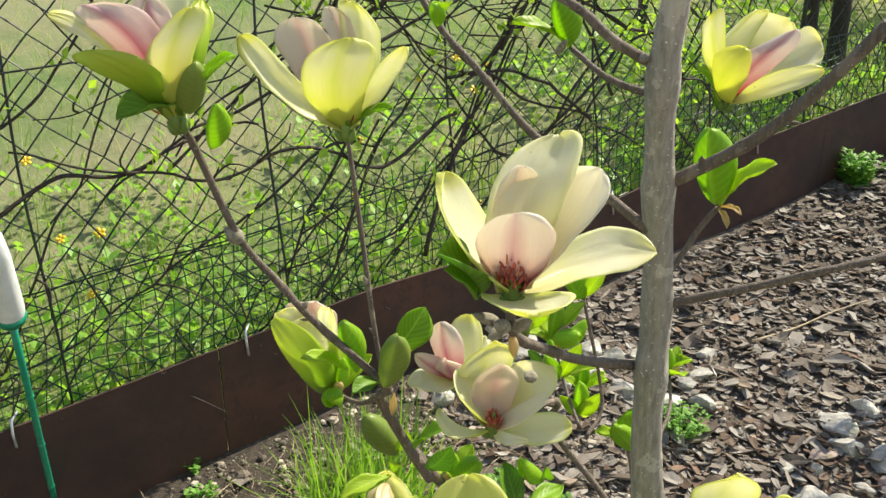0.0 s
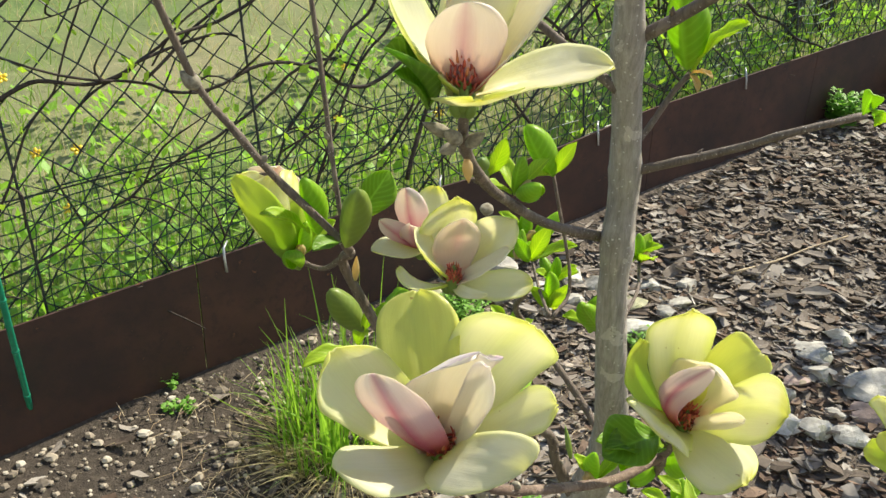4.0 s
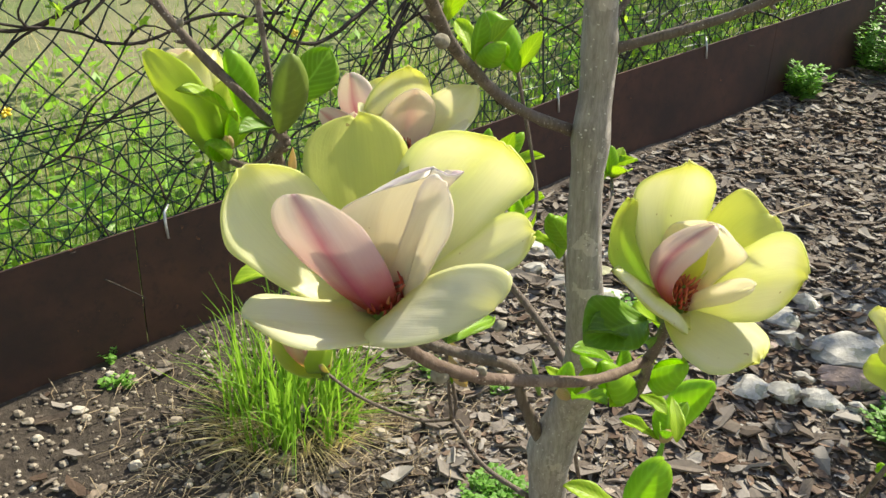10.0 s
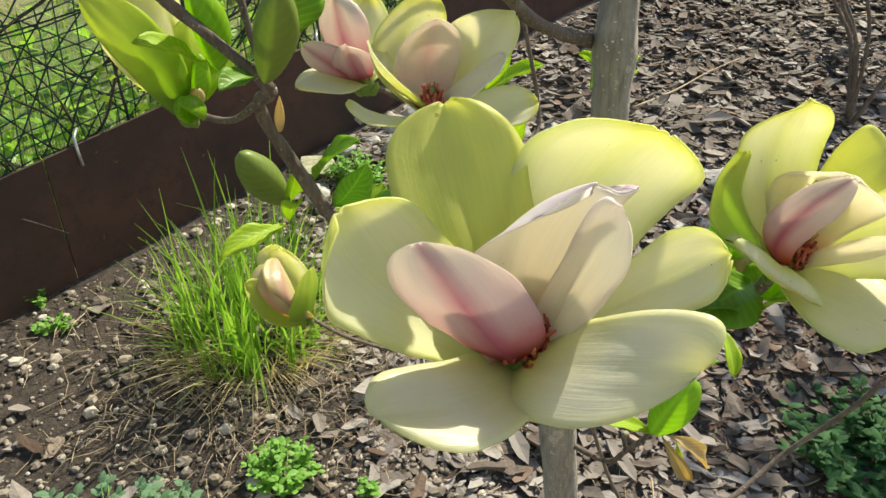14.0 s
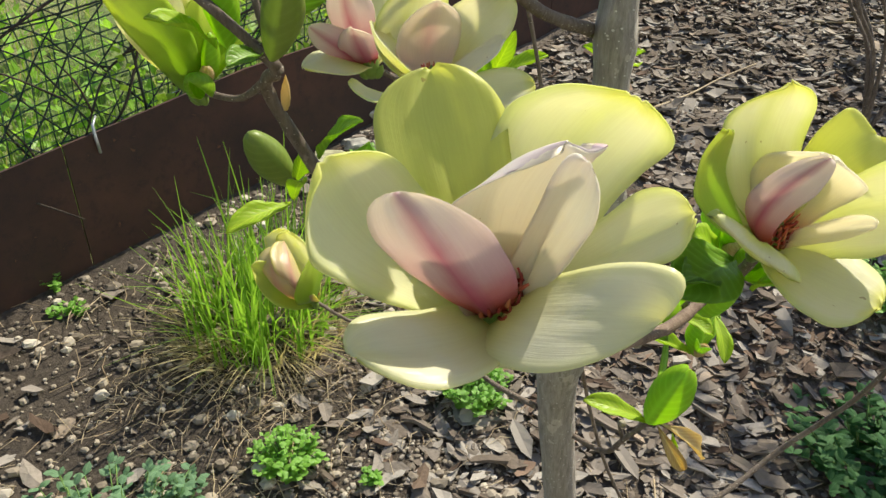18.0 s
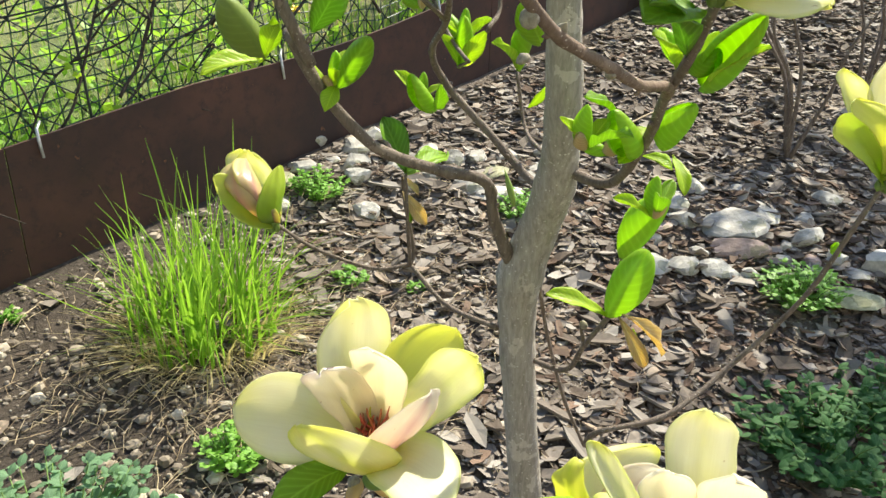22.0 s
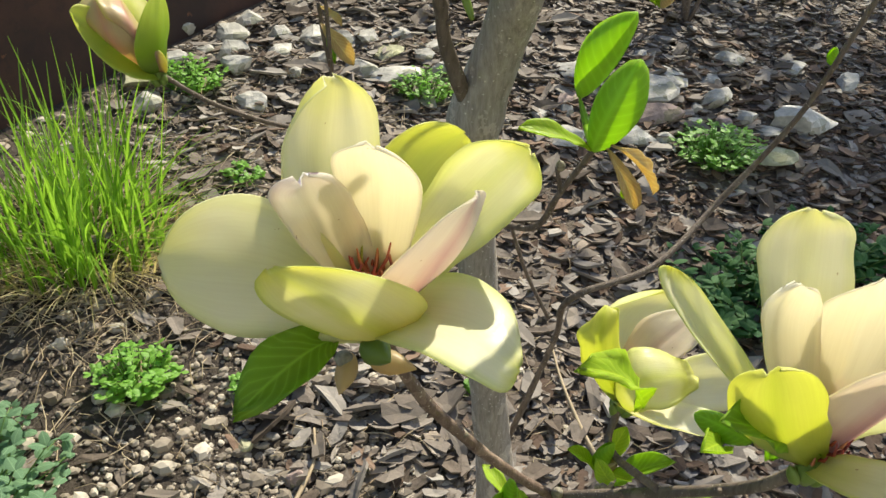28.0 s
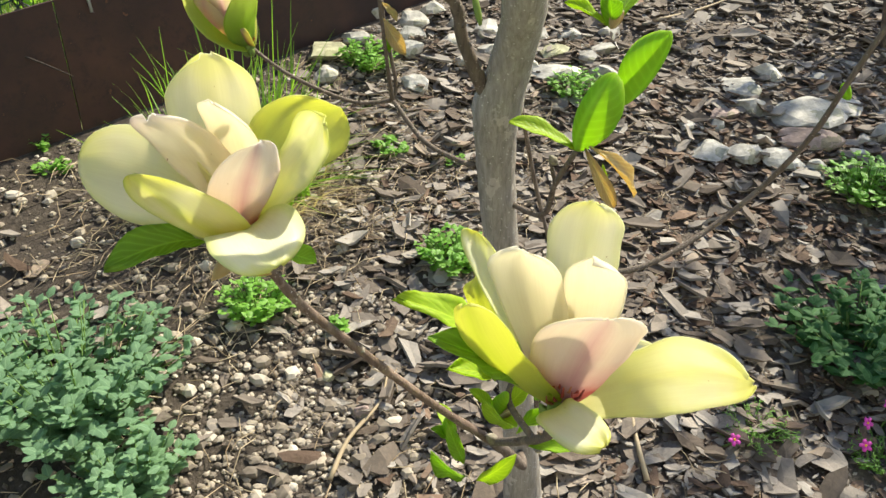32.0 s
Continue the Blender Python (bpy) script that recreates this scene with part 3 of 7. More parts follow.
def tepal(tip, width, kind, lift, cup, curl, face, axis, parent, rnd):
    tip, axis = np.array(tip, float), unit(axis)
    length = np.linalg.norm(tip)
    rad = tip - axis * (tip @ axis)
    if np.linalg.norm(rad) < 0.12 * length:
        rad = rad + np.array((rnd.uniform(-1, 1), 0.6, 0)) * 0.05 * length
    side = unit(np.cross(axis, rad))
    chord = unit(tip)
    nrm = unit(np.cross(side, chord))
    if nrm @ (axis * 0.6 - unit(rad)) < 0:
        nrm = -nrm
    if face:
        front = np.array((0.0, -1.0, 0.45)) * (1 if face > 0 else -1)
        want = unit(nrm * (1 - abs(face)) + unit(front) * abs(face))
        nrm = unit(want - chord * (want @ chord))
        side = np.cross(chord, nrm)
    ctrl = tip * 0.42 + nrm * length * (0.10 - 0.75 * lift)
    rows, cols = 17, 13
    grid, norm, uv = [], [], []
    ph = rnd.uniform(0, 50)
    inner = kind in "pwb"
    wide, claw = (0.66, 0.20) if inner else (0.60, 0.24)
    roll = {"p": 0.20, "w": 0.12, "b": 0.0}.get(kind, 0.05) * rnd.uniform(0.7, 1.3)
    lop = rnd.uniform(-0.6, 0.6)
    skew = rnd.uniform(-0.08, 0.08)
    blunt, point = (2.6, 0.5) if width > 0.058 else rnd.choice(((2.4, 0.54), (2.2, 0.58), (2.0, 0.66)))
    for i in range(rows):
        s = 1 - (1 - i / (rows - 1)) ** 1.25
        s = 0.02 + 0.98 * s
        p = 2 * s * (1 - s) * ctrl + s * s * tip
        d = unit(2 * (1 - 2 * s) * ctrl + 2 * s * tip)
        nn = unit(np.cross(side, d))
        if nn @ nrm < 0:
            nn = -nn
        if s < wide:
            q = s / wide
            f = claw + (1 - claw) * q ** 1.25 * (2.1 - 1.1 * q)
        else:
            f = max(0.0, 1 - ((s - wide) / (1.005 - wide)) ** blunt) ** point
        half = width * 0.5 * f
        for j in range(cols):
            v = 2 * j / (cols - 1) - 1
            a = v * cup * 2.1
            x = half * (math.sin(a) / (cup * 2.1) if abs(cup) > 0.02 else v)
            z = half * ((1 - math.cos(a)) / abs(cup * 2.1)) * (1 if cup > 0 else -1) if abs(cup) > 0.02 else 0.0
            wave = noise.noise(Vector((v * 1.3 + ph, s * 2.4, ph))) * 0.095 * length * s * (0.3 + abs(v))
            wave += noise.noise(Vector((v * 3.5 + ph, s * 5.5, ph + 9))) * 0.016 * length * s
            edge = noise.noise(Vector((v * 4 + ph, s * 6, ph * 2))) * 0.012 * length * abs(v) ** 3
            past = max(0.0, abs(v) - 0.55) / 0.45
            z -= roll * half * past ** 2 * max(0.0, s - 0.35) * 2.2 * (1 + lop * (1 if v > 0 else -1))
            hook = curl * length * s ** 3 * 1.2 + 0.02 * length * s ** 6
            crease = -(0.016 if inner else 0.010) * length * math.exp(-((v / 0.12) ** 2)) * (1 - 0.7 * s)
            crease += 0.0022 * length * math.sin(v * 9 + ph + 2.5 * noise.noise(Vector((ph, s * 3, v)))) * s
            grid.append(p + side * (x + skew * half * s + edge) + nn * (z + wave + hook + crease))
            norm.append(unit(nn * 1.0 - side * math.sin(a) * 0.8))
            uv.append((j / (cols - 1), s))
    verts, faces, slots = shell(grid, 0.0009, norm, rows, cols)
    mesh_ob("tepal", verts, faces, list(TEPAL[kind]), parent, "", True, uv + uv, slots)


def broad_tepal(tip, left, right, kind, cup, curl, axis, parent, rnd):
    """A tepal from the flower's base to its tip, spread between two points of its rim at its widest."""
    tip, left, right, axis = np.array(tip, float), np.array(left, float), np.array(right, float), unit(axis)
    length = np.linalg.norm(tip)
    half0 = 1.09 * np.linalg.norm(right - left) / 2
    side = unit(right - left)
    chord = unit(tip)
    nrm = unit(np.cross(side, chord))
    mid = (left + right) / 2
    out = mid - axis * (mid @ axis)
    inward = axis * 0.75 - unit(out) * 0.66
    if kind in "pwqr" and np.linalg.norm(out) < (0.62 if kind == "q" else 0.17) * length:
        inward = np.array((0.0, -1.0, 0.4)) if kind in "wq" else np.array((0.0, 1.0, 0.4))
    if nrm @ inward < 0:
        nrm = -nrm
    wide = min(0.68, max(0.46, (mid @ chord) / length))
    belly = mid - nrm * cup * half0
    ctrl = (belly - wide * wide * tip) / (2 * wide * (1 - wide))
    ctrl = np.clip(ctrl, -1.1 * length, 1.1 * length)
    rows, cols = 23, 17
    grid, norm, uv = [], [], []
    ph = rnd.uniform(0, 50)
    inner = kind in "pwbqr"
    claw = 0.30 if inner else 0.36
    roll = {"p": 0.10, "w": 0.10, "q": 0.16}.get(kind, 0.05) * rnd.uniform(0.6, 1.4)
    blunt, point = rnd.choice(((2.7, 0.50), (2.5, 0.52), (2.4, 0.54)))
    for i in range(rows):
        s = 0.015 + 0.985 * (1 - (1 - i / (rows - 1)) ** 1.25)
        p = 2 * s * (1 - s) * ctrl + s * s * tip
        d = unit(2 * (1 - 2 * s) * ctrl + 2 * s * tip)
        nn = unit(np.cross(side, d))
        if nn @ nrm < 0:
            nn = -nn
        if s < wide:
            q = s / wide
            f = claw + (1 - claw) * q ** 0.95 * (1.8 - 0.8 * q)
        else:
            f = max(0.0, 1 - ((s - wide) / (1.004 - wide)) ** blunt) ** point
        half = half0 * f
        for j in range(cols):
            v = 2 * j / (cols - 1) - 1
            z = cup * half * (abs(v) ** 1.9) * (1.25 - 0.25 * s)
            wave = noise.noise(Vector((v * 1.2 + ph, s * 2.2, ph))) * 0.058 * length * s * (0.25 + abs(v))
            wave += noise.noise(Vector((v * 3.5 + ph, s * 5.5, ph + 9))) * 0.012 * length * s
            edge = noise.noise(Vector((v * 3 + ph, s * 5, ph * 2))) * 0.022 * length * abs(v) ** 3
            past = max(0.0, abs(v) - 0.6) / 0.4
            z -= roll * half * past ** 2 * max(0.0, s - 0.4) * 2.0
            hook = curl * length * s ** 4
            crease = -(0.014 if inner else 0.008) * length * math.exp(-((v / 0.12) ** 2)) * (1 - 0.7 * s)
            crease += 0.0016 * length * math.sin(v * 10 + ph + 2.5 * noise.noise(Vector((ph, s * 3, v)))) * s
            grid.append(p + side * (half * v + edge) + nn * (z + wave + hook + crease))
            norm.append(unit(nn - side * v * cup * 1.6))
            uv.append((j / (cols - 1), s))
    verts, faces, slots = shell(grid, 0.0009, norm, rows, cols)
    mesh_ob("tepal", verts, faces, list(TEPAL[kind]), parent, "", True, uv + uv, slots)


def flower(base, axis, petals, label, stamens=1):
    base, axis = np.array(base), unit(axis)
    rnd = random.Random(int(abs(base[0]) * 1e4 + base[2] * 1e4))
    bag = Bag()
    side = unit(np.cross(axis, (0.3, 1, 0.2)))
    other = np.cross(axis, side)
    v, f = spindle(-axis * 0.012, axis * 0.022, 0.0075, 10)
    bag.put(v, f, None, 1)
    for k in range(3):
        a = k * 2.1 + rnd.uniform(0, 1)
        d = math.cos(a) * side + math.sin(a) * other
        v, f = spindle(-axis * 0.012 + d * 0.004, axis * 0.002 + d * rnd.uniform(0.008, 0.013), 0.004, 7)
        bag.put(v, f, None, 1)
    size = min(1.25, max(np.linalg.norm(p[0]) for p in petals) / 0.105) ** 1.5
    for k in range(56 if stamens else 14):
        a, h = k * 2.39996, size * (0.004 + 0.019 * (k / 56))
        d = math.cos(a) * side + math.sin(a) * other
        r = size * 0.0098 * (1 - 0.6 * k / 56)
        p0 = axis * h + d * r * 0.5
        p1 = p0 + (axis * 0.004 + d * 0.005) * size
        p2 = p1 + (axis * rnd.uniform(0.003, 0.007) + d * rnd.uniform(-0.003, 0.003)) * size
        v, f = tube([p0, p1, p2], [0.0011, 0.0011, 0.0005], 4)
        bag.put(v, f, None, 0)
    ob = bag.make("flower", [STAMEN, CALYX], tree, label)
    ob.location = base
    for row in petals:
        if len(row) == 6:
            broad_tepal(*row, axis, ob, rnd)
        else:
            tepal(*row, axis, ob, rnd)


def leaf(base, tip, width, kind, fold=0.3, bend=0.15):
    base, tip = np.array(base), np.array(tip)
    rnd = random.Random(int(abs(base[0]) * 1e5 + tip[2] * 1e5))
    d = tip - base
    length = np.linalg.norm(d)
    t = d / length
    up = unit(np.array((0.15, -0.35, 1.0)) - t * (t @ np.array((0.15, -0.35, 1.0))))
    if abs(t[2]) > 0.75:
        up = unit(np.array((rnd.uniform(-0.5, 0.5), -1.0, 0.2)) - t * (t @ np.array((0, -1.0, 0.2))))
    side = np.cross(t, up)
    furled = fold >= 0.7
    if furled:
        up = unit(-up + side * rnd.choice((-0.8, 0.8)))
        side = np.cross(t, up)
    rows, cols = (15, 13) if furled else (13, 9)
    ph = rnd.uniform(0, 50)
    grid, norm, uv = [], [], []
    for i in range(rows):
        s = i / (rows - 1)
        f = (math.sin(math.pi * min(1, s ** 0.85 * 0.93 + 0.035)) ** 0.8) * (0.85 + 0.3 * s)
        if not furled:
            q = min(1.0, s / 0.6)
            f = 0.05 + 0.95 * q * (1.7 - 0.7 * q) if s < 0.6 else max(0.0, 1 - ((s - 0.6) / 0.4) ** 2.2) ** 0.85
        if i == rows - 1:
            f = 0.04
        half = width * 0.5 * f
        lift = bend * length * math.sin(math.pi * s) * 0.5
        for j in range(cols):
            v = 2 * j / (cols - 1) - 1
            a = v * (0.25 + 1.35 * fold)
            x = half * math.sin(a) / (0.25 + 1.35 * fold) * (1.5 if fold > 0.6 else 1.0)
            z = half * (1 - math.cos(a)) / (0.25 + 1.35 * fold) * 1.2 + abs(v) * half * 0.10
            wave = noise.noise(Vector((v * 2 + ph, s * 4, ph))) * 0.09 * length * abs(v)
            if furled:
                a = v * (2.9 - 0.35 * s)
                x, z = half * (0.92 + 0.08 * abs(v)) * math.sin(a), half * (0.1 - math.cos(a)) + half * 0.10 * v
                wave *= 0.15
            grid.append(base + d * s + side * x + up * (z + lift + wave))
            norm.append(unit(up * math.cos(a) - side * math.sin(a)) if furled else unit(up - side * math.sin(a) * 0.8))
            uv.append((j / (cols - 1), s))
    verts, faces, slots = shell(grid, 0.0007, norm, rows, cols)
    mesh_ob("leaf", verts, faces, LEAF["furl" if furled and kind in ("fresh", "lime") else kind], tree, "", True, uv + uv)


def bud(base, tip, r, kind="fuzz"):
    v, f = spindle(base, tip, r, 9)
    mesh_ob("bud", v, f, {"fuzz": FUZZ, "dry": LEAF["dry"], "green": CALYX}[kind], tree, {"fuzz": "grey-brown downy bud", "dry": "dry brown bud scale", "green": ""}[kind], True, [(0.3, 0.5)] * len(v))


flower((0.034, 0.408, 1.178), (0.05, -0.25, 0.95), [
    ((-0.067, -0.004, 0.081), (-0.072, -0.012, 0.047), (-0.033, 0.020, 0.060), "y", 0.34, 0.02),
    ((-0.017, 0.061, 0.088), (-0.041, 0.040, 0.067), (0.009, 0.039, 0.073), "s", 0.15, 0),
    ((0.059, 0.016, 0.091), (0.017, 0.037, 0.081), (0.064, 0.010, 0.064), "y", 0.3, 0.03),
    ((0.069, -0.025, 0.057), (0.054, -0.005, 0.053), (0.050, -0.028, 0.037), "y", 0.22, 0),
    ((0.046, -0.057, 0.035), (0.040, -0.039, 0.047), (0.001, -0.047, 0.013), "c", 0.05, -0.05),
    ((-0.061, -0.042, 0.024), (-0.045, -0.019, 0.022), (-0.026, -0.053, 0.015), "c", 0.16, -0.02),
    ((-0.042, -0.017, 0.072), (-0.043, -0.014, 0.048), (-0.009, -0.025, 0.056), "p", 0.3, 0.02),
    ((0.022, -0.007, 0.085), (-0.019, -0.015, 0.062), (0.027, -0.016, 0.075), "q", 0.5, 0.04),
    ((0.028, -0.019, 0.079), (0.015, -0.017, 0.071), (0.027, -0.026, 0.053), "q", 0.35, 0.02),
], "wide-open pale yellow magnolia flower with pink-flushed inner tepals", 1)
flower((0.224, 0.513, 1.130), (0.1, -0.35, 0.93), [
    ((-0.003, 0.009, 0.097), (-0.028, 0.019, 0.071), (0.021, 0.017, 0.073), "y", 0.25, 0),
    ((0.054, 0.002, 0.066), (0.029, 0.007, 0.078), (0.050, -0.009, 0.052), "s", 0.2, 0),
    ((0.055, -0.055, 0.049), (0.046, -0.026, 0.061), (0.043, -0.033, 0.010), "y", 0.22, 0),
    ((0.030, -0.066, 0.001), (0.041, -0.019, 0.003), (-0.006, -0.057, -0.005), "y", 0.1, -0.04),
    ((-0.023, -0.026, 0.021), (-0.045, -0.020, 0.038), (-0.005, -0.042, 0.009), "y", 0.25, 0.02),
    ((-0.037, 0.005, 0.076), (-0.044, 0.015, 0.037), (-0.030, 0.013, 0.051), "g", 0.25, 0.02),
    ((0.005, -0.029, 0.071), (-0.019, -0.011, 0.048), (-0.007, -0.030, 0.044), "p", 0.3, 0.02),
    ((0.008, -0.024, 0.072), (-0.007, 0.012, 0.054), (0.023, -0.033, 0.054), "w", 0.4, 0.04),
    ((0.028, -0.049, 0.040), (0.018, -0.030, 0.034), (0.021, -0.025, 0.016), "w", 0.25, 0),
], "cup-shaped yellow magnolia flower opening beside the bigger bloom", 1)
flower((-0.009, 0.495, 0.803), (0.0, -0.12, 0.99), [
    ((-0.012, 0.018, 0.128), (-0.037, 0.008, 0.093), (0.015, 0.035, 0.083), "c", 0.3, 0.02),
    ((-0.095, -0.014, 0.066), (-0.055, -0.003, 0.083), (-0.063, -0.020, 0.027), "c", 0.18, -0.02),
    ((0.071, 0.053, 0.075), (0.025, 0.030, 0.085), (0.062, 0.045, 0.037), "s", 0.25, 0.03),
    ((0.064, -0.035, 0.101), (0.042, 0.001, 0.083), (0.058, -0.033, 0.070), "y", 0.25, 0),
    ((0.033, -0.095, 0.035), (0.040, -0.041, 0.041), (-0.003, -0.100, 0.051), "y", 0.15, -0.04),
    ((-0.057, -0.043, 0.071), (-0.040, -0.039, 0.036), (-0.002, -0.055, 0.053), "y", 0.22, 0.02),
    ((-0.040, -0.034, 0.110), (-0.042, -0.021, 0.079), (-0.006, -0.001, 0.070), "q", 0.3, 0.03),
    ((-0.003, -0.018, 0.113), (-0.015, 0.002, 0.084), (0.018, -0.018, 0.081), "w", 0.4, 0.05),
    ((0.025, -0.061, 0.098), (-0.006, -0.053, 0.073), (0.032, -0.044, 0.072), "r", 0.3, 0),
], "tall cream magnolia flower with dark red stamens", 1)
flower((0.198, 0.382, 0.726), (0.05, 0.0, 1.0), [
    ((0.032, 0.068, 0.118), (0.004, 0.069, 0.093), (0.042, 0.043, 0.097), "c", 0.3, 0.02),
    ((-0.044, 0.083, 0.089), (-0.052, 0.071, 0.077), (-0.026, 0.055, 0.065), "y", 0.35, 0.02),
    ((0.096, -0.054, 0.060), (0.100, 0.047, 0.007), (0.122, 0.042, -0.053), "c", 0.15, -0.02),
    ((0.006, -0.073, 0.039), (0.006, -0.044, 0.038), (-0.022, -0.058, 0.036), "y", 0.12, -0.04),
    ((-0.068, -0.015, 0.097), (-0.064, 0.005, 0.060), (-0.039, -0.022, 0.079), "s", 0.3, 0.02),
    ((-0.028, 0.021, 0.119), (-0.045, 0.017, 0.098), (0.000, 0.022, 0.086), "w", 0.32, 0.05),
    ((0.014, 0.007, 0.120), (0.005, 0.027, 0.080), (0.030, -0.007, 0.100), "w", 0.32, 0.05),
    ((0.010, -0.042, 0.106), (-0.023, -0.013, 0.069), (0.036, -0.023, 0.067), "r", 0.25, -0.02),
], "cream magnolia flower with a red-streaked tepal base on a low shoot", 1)
flower((0.045, 0.482, 1.394), (0.0, -0.1, 1.0), [
    ((-0.048, 0.042, 0.069), (-0.040, 0.000, 0.045), (-0.018, 0.061, 0.037), "y", 0.3, 0),
    ((0.032, 0.060, 0.087), (-0.010, 0.030, 0.066), (0.039, 0.030, 0.073), "c", 0.3, 0.04),
    ((0.057, 0.020, 0.077), (0.029, 0.045, 0.059), (0.049, -0.005, 0.057), "w", 0.3, 0.03),
    ((0.100, 0.038, 0.014), (0.072, 0.060, 0.024), (0.071, 0.024, 0.006), "c", 0.35, 0),
    ((0.005, -0.063, 0.017), (-0.018, -0.005, 0.000), (0.031, -0.029, 0.012), "y", 0.2, -0.05),
    ((-0.001, -0.015, 0.059), (-0.022, 0.002, 0.032), (0.022, -0.010, 0.038), "r", 0.3, 0),
    ((0.004, 0.030, 0.078), (-0.013, 0.020, 0.051), (0.018, 0.040, 0.052), "r", 0.3, 0.02),
], "cream and rose magnolia flower on a thin side branch", 1)
flower((-0.224, 0.683, 1.467), (-0.25, -0.1, 0.96), [
    ((-0.062, -0.070, 0.091), (-0.047, -0.050, 0.071), (-0.040, -0.040, 0.080), "c", 0.2, 0),
    ((-0.047, -0.060, 0.063), (-0.036, -0.050, 0.047), (-0.004, -0.050, 0.055), "g", 0.2, 0),
    ((-0.046, -0.050, 0.097), (-0.038, -0.045, 0.078), (-0.001, -0.045, 0.090), "p", 0.3, 0.02),
    ((0.033, -0.040, 0.094), (-0.002, -0.045, 0.063), (0.036, -0.040, 0.075), "y", 0.3, 0),
    ((0.025, 0.020, 0.096), (0.014, -0.010, 0.072), (0.031, 0.010, 0.070), "g", 0.3, 0),
    ((-0.000, 0.030, 0.106), (-0.017, 0.000, 0.092), (0.010, 0.030, 0.095), "c", 0.35, 0),
    ((-0.015, 0.000, 0.102), (-0.026, 0.000, 0.082), (0.004, 0.000, 0.082), "p", 0.3, 0.02),
], "magnolia flower with pink inner tepals high on a stem", 1)
flower((-0.091, 0.762, 1.443), (0, -0.05, 1), [
    ((-0.081, -0.050, 0.090), (-0.068, -0.035, 0.048), (-0.055, -0.020, 0.064), "y", 0.3, -0.02),
    ((-0.048, 0.040, 0.099), (-0.064, 0.030, 0.076), (-0.018, 0.030, 0.079), "p", 0.3, 0.02),
    ((-0.019, 0.050, 0.108), (-0.017, 0.040, 0.081), (0.005, 0.040, 0.087), "p", 0.3, 0.03),
    ((0.005, 0.050, 0.114), (-0.006, 0.045, 0.096), (0.031, 0.035, 0.082), "y", 0.3, 0.02),
    ((0.059, -0.020, 0.078), (0.029, 0.000, 0.052), (0.046, -0.020, 0.046), "y", 0.3, 0),
    ((0.011, -0.045, 0.089), (-0.031, -0.040, 0.065), (0.028, -0.040, 0.066), "y", 0.25, 0.02),
], "yellow-green magnolia flower on an upright thin stem", 1)
flower((0.325, 0.938, 1.440), (0.15, -0.05, 1), [
    ((-0.034, -0.030, 0.102), (-0.042, -0.020, 0.073), (-0.023, -0.030, 0.086), "y", 0.3, 0.03),
    ((0.032, 0.030, 0.100), (-0.017, 0.000, 0.065), (0.044, 0.040, 0.087), "y", 0.3, 0.03),
    ((0.074, 0.030, 0.087), (0.047, 0.050, 0.089), (0.071, 0.020, 0.063), "c", 0.35, 0.02),
    ((0.048, -0.050, 0.083), (0.004, -0.030, 0.054), (0.034, -0.050, 0.050), "p", 0.3, 0),
    ((0.101, 0.000, 0.062), (0.078, 0.015, 0.073), (0.078, -0.020, 0.039), "c", 0.3, 0),
    ((0.089, -0.040, 0.040), (0.046, -0.030, 0.037), (0.051, -0.040, 0.016), "y", 0.3, -0.02),
    ((-0.003, -0.060, 0.064), (-0.032, -0.050, 0.056), (-0.006, -0.060, 0.028), "s", 0.3, 0.02),
], "yellow magnolia flower with rose streaks on a high branch", 1)
flower((0.047, 0.662, 1.180), (0, -0.25, 0.96), [
    ((-0.000, 0.043, 0.070), (-0.031, 0.053, 0.038), (0.020, 0.075, 0.037), "y", 0.3, 0.02),
    ((0.055, 0.003, 0.062), (0.026, 0.043, 0.046), (0.049, 0.006, 0.033), "c", 0.3, 0),
    ((0.074, 0.002, 0.001), (0.043, 0.012, 0.008), (0.044, -0.008, -0.012), "y", 0.25, -0.02),
    ((-0.052, 0.034, 0.001), (-0.037, -0.021, 0.004), (-0.023, -0.002, 0.000), "y", 0.2, -0.02),
    ((0.031, -0.016, -0.004), (0.007, -0.014, -0.007), (0.011, -0.010, 0.002), "c", 0.1, -0.05),
    ((0.008, 0.023, 0.056), (-0.018, 0.023, 0.029), (0.022, 0.019, 0.031), "p", 0.35, 0.02),
    ((0.051, 0.002, 0.034), (0.027, 0.009, 0.022), (0.025, -0.013, 0.015), "w", 0.3, 0),
    ((-0.031, 0.054, 0.033), (-0.034, 0.003, 0.038), (-0.015, 0.031, 0.019), "c", 0.3, 0.02),
], "small cream and pink magnolia flower", 1)
flower((0.018, 0.801, 1.153), (-0.1, -0.25, 0.96), [
    ((-0.023, -0.001, 0.071), 0.046200000000000005, "p", 0.35, 0.3, 0.02, -0.6),
    ((0.013, 0.059, 0.053), 0.044000000000000004, "y", 0.35, 0.3, 0.02, 0.35),
    ((-0.055, -0.027, 0.010), 0.044000000000000004, "c", 0.05, 0.15, -0.03, 0.0),
    ((-0.048, -0.013, 0.038), 0.033, "p", 0.3, 0.3, 0, -0.6),
    ((-0.015, -0.027, 0.039), 0.0352, "p", 0.35, 0.3, 0.02, -0.6),
    ((0.031, 0.056, 0.027), 0.044000000000000004, "c", 0.3, 0.3, 0, 0.35),
], "small pink-tinged magnolia flower behind another bloom", 1)
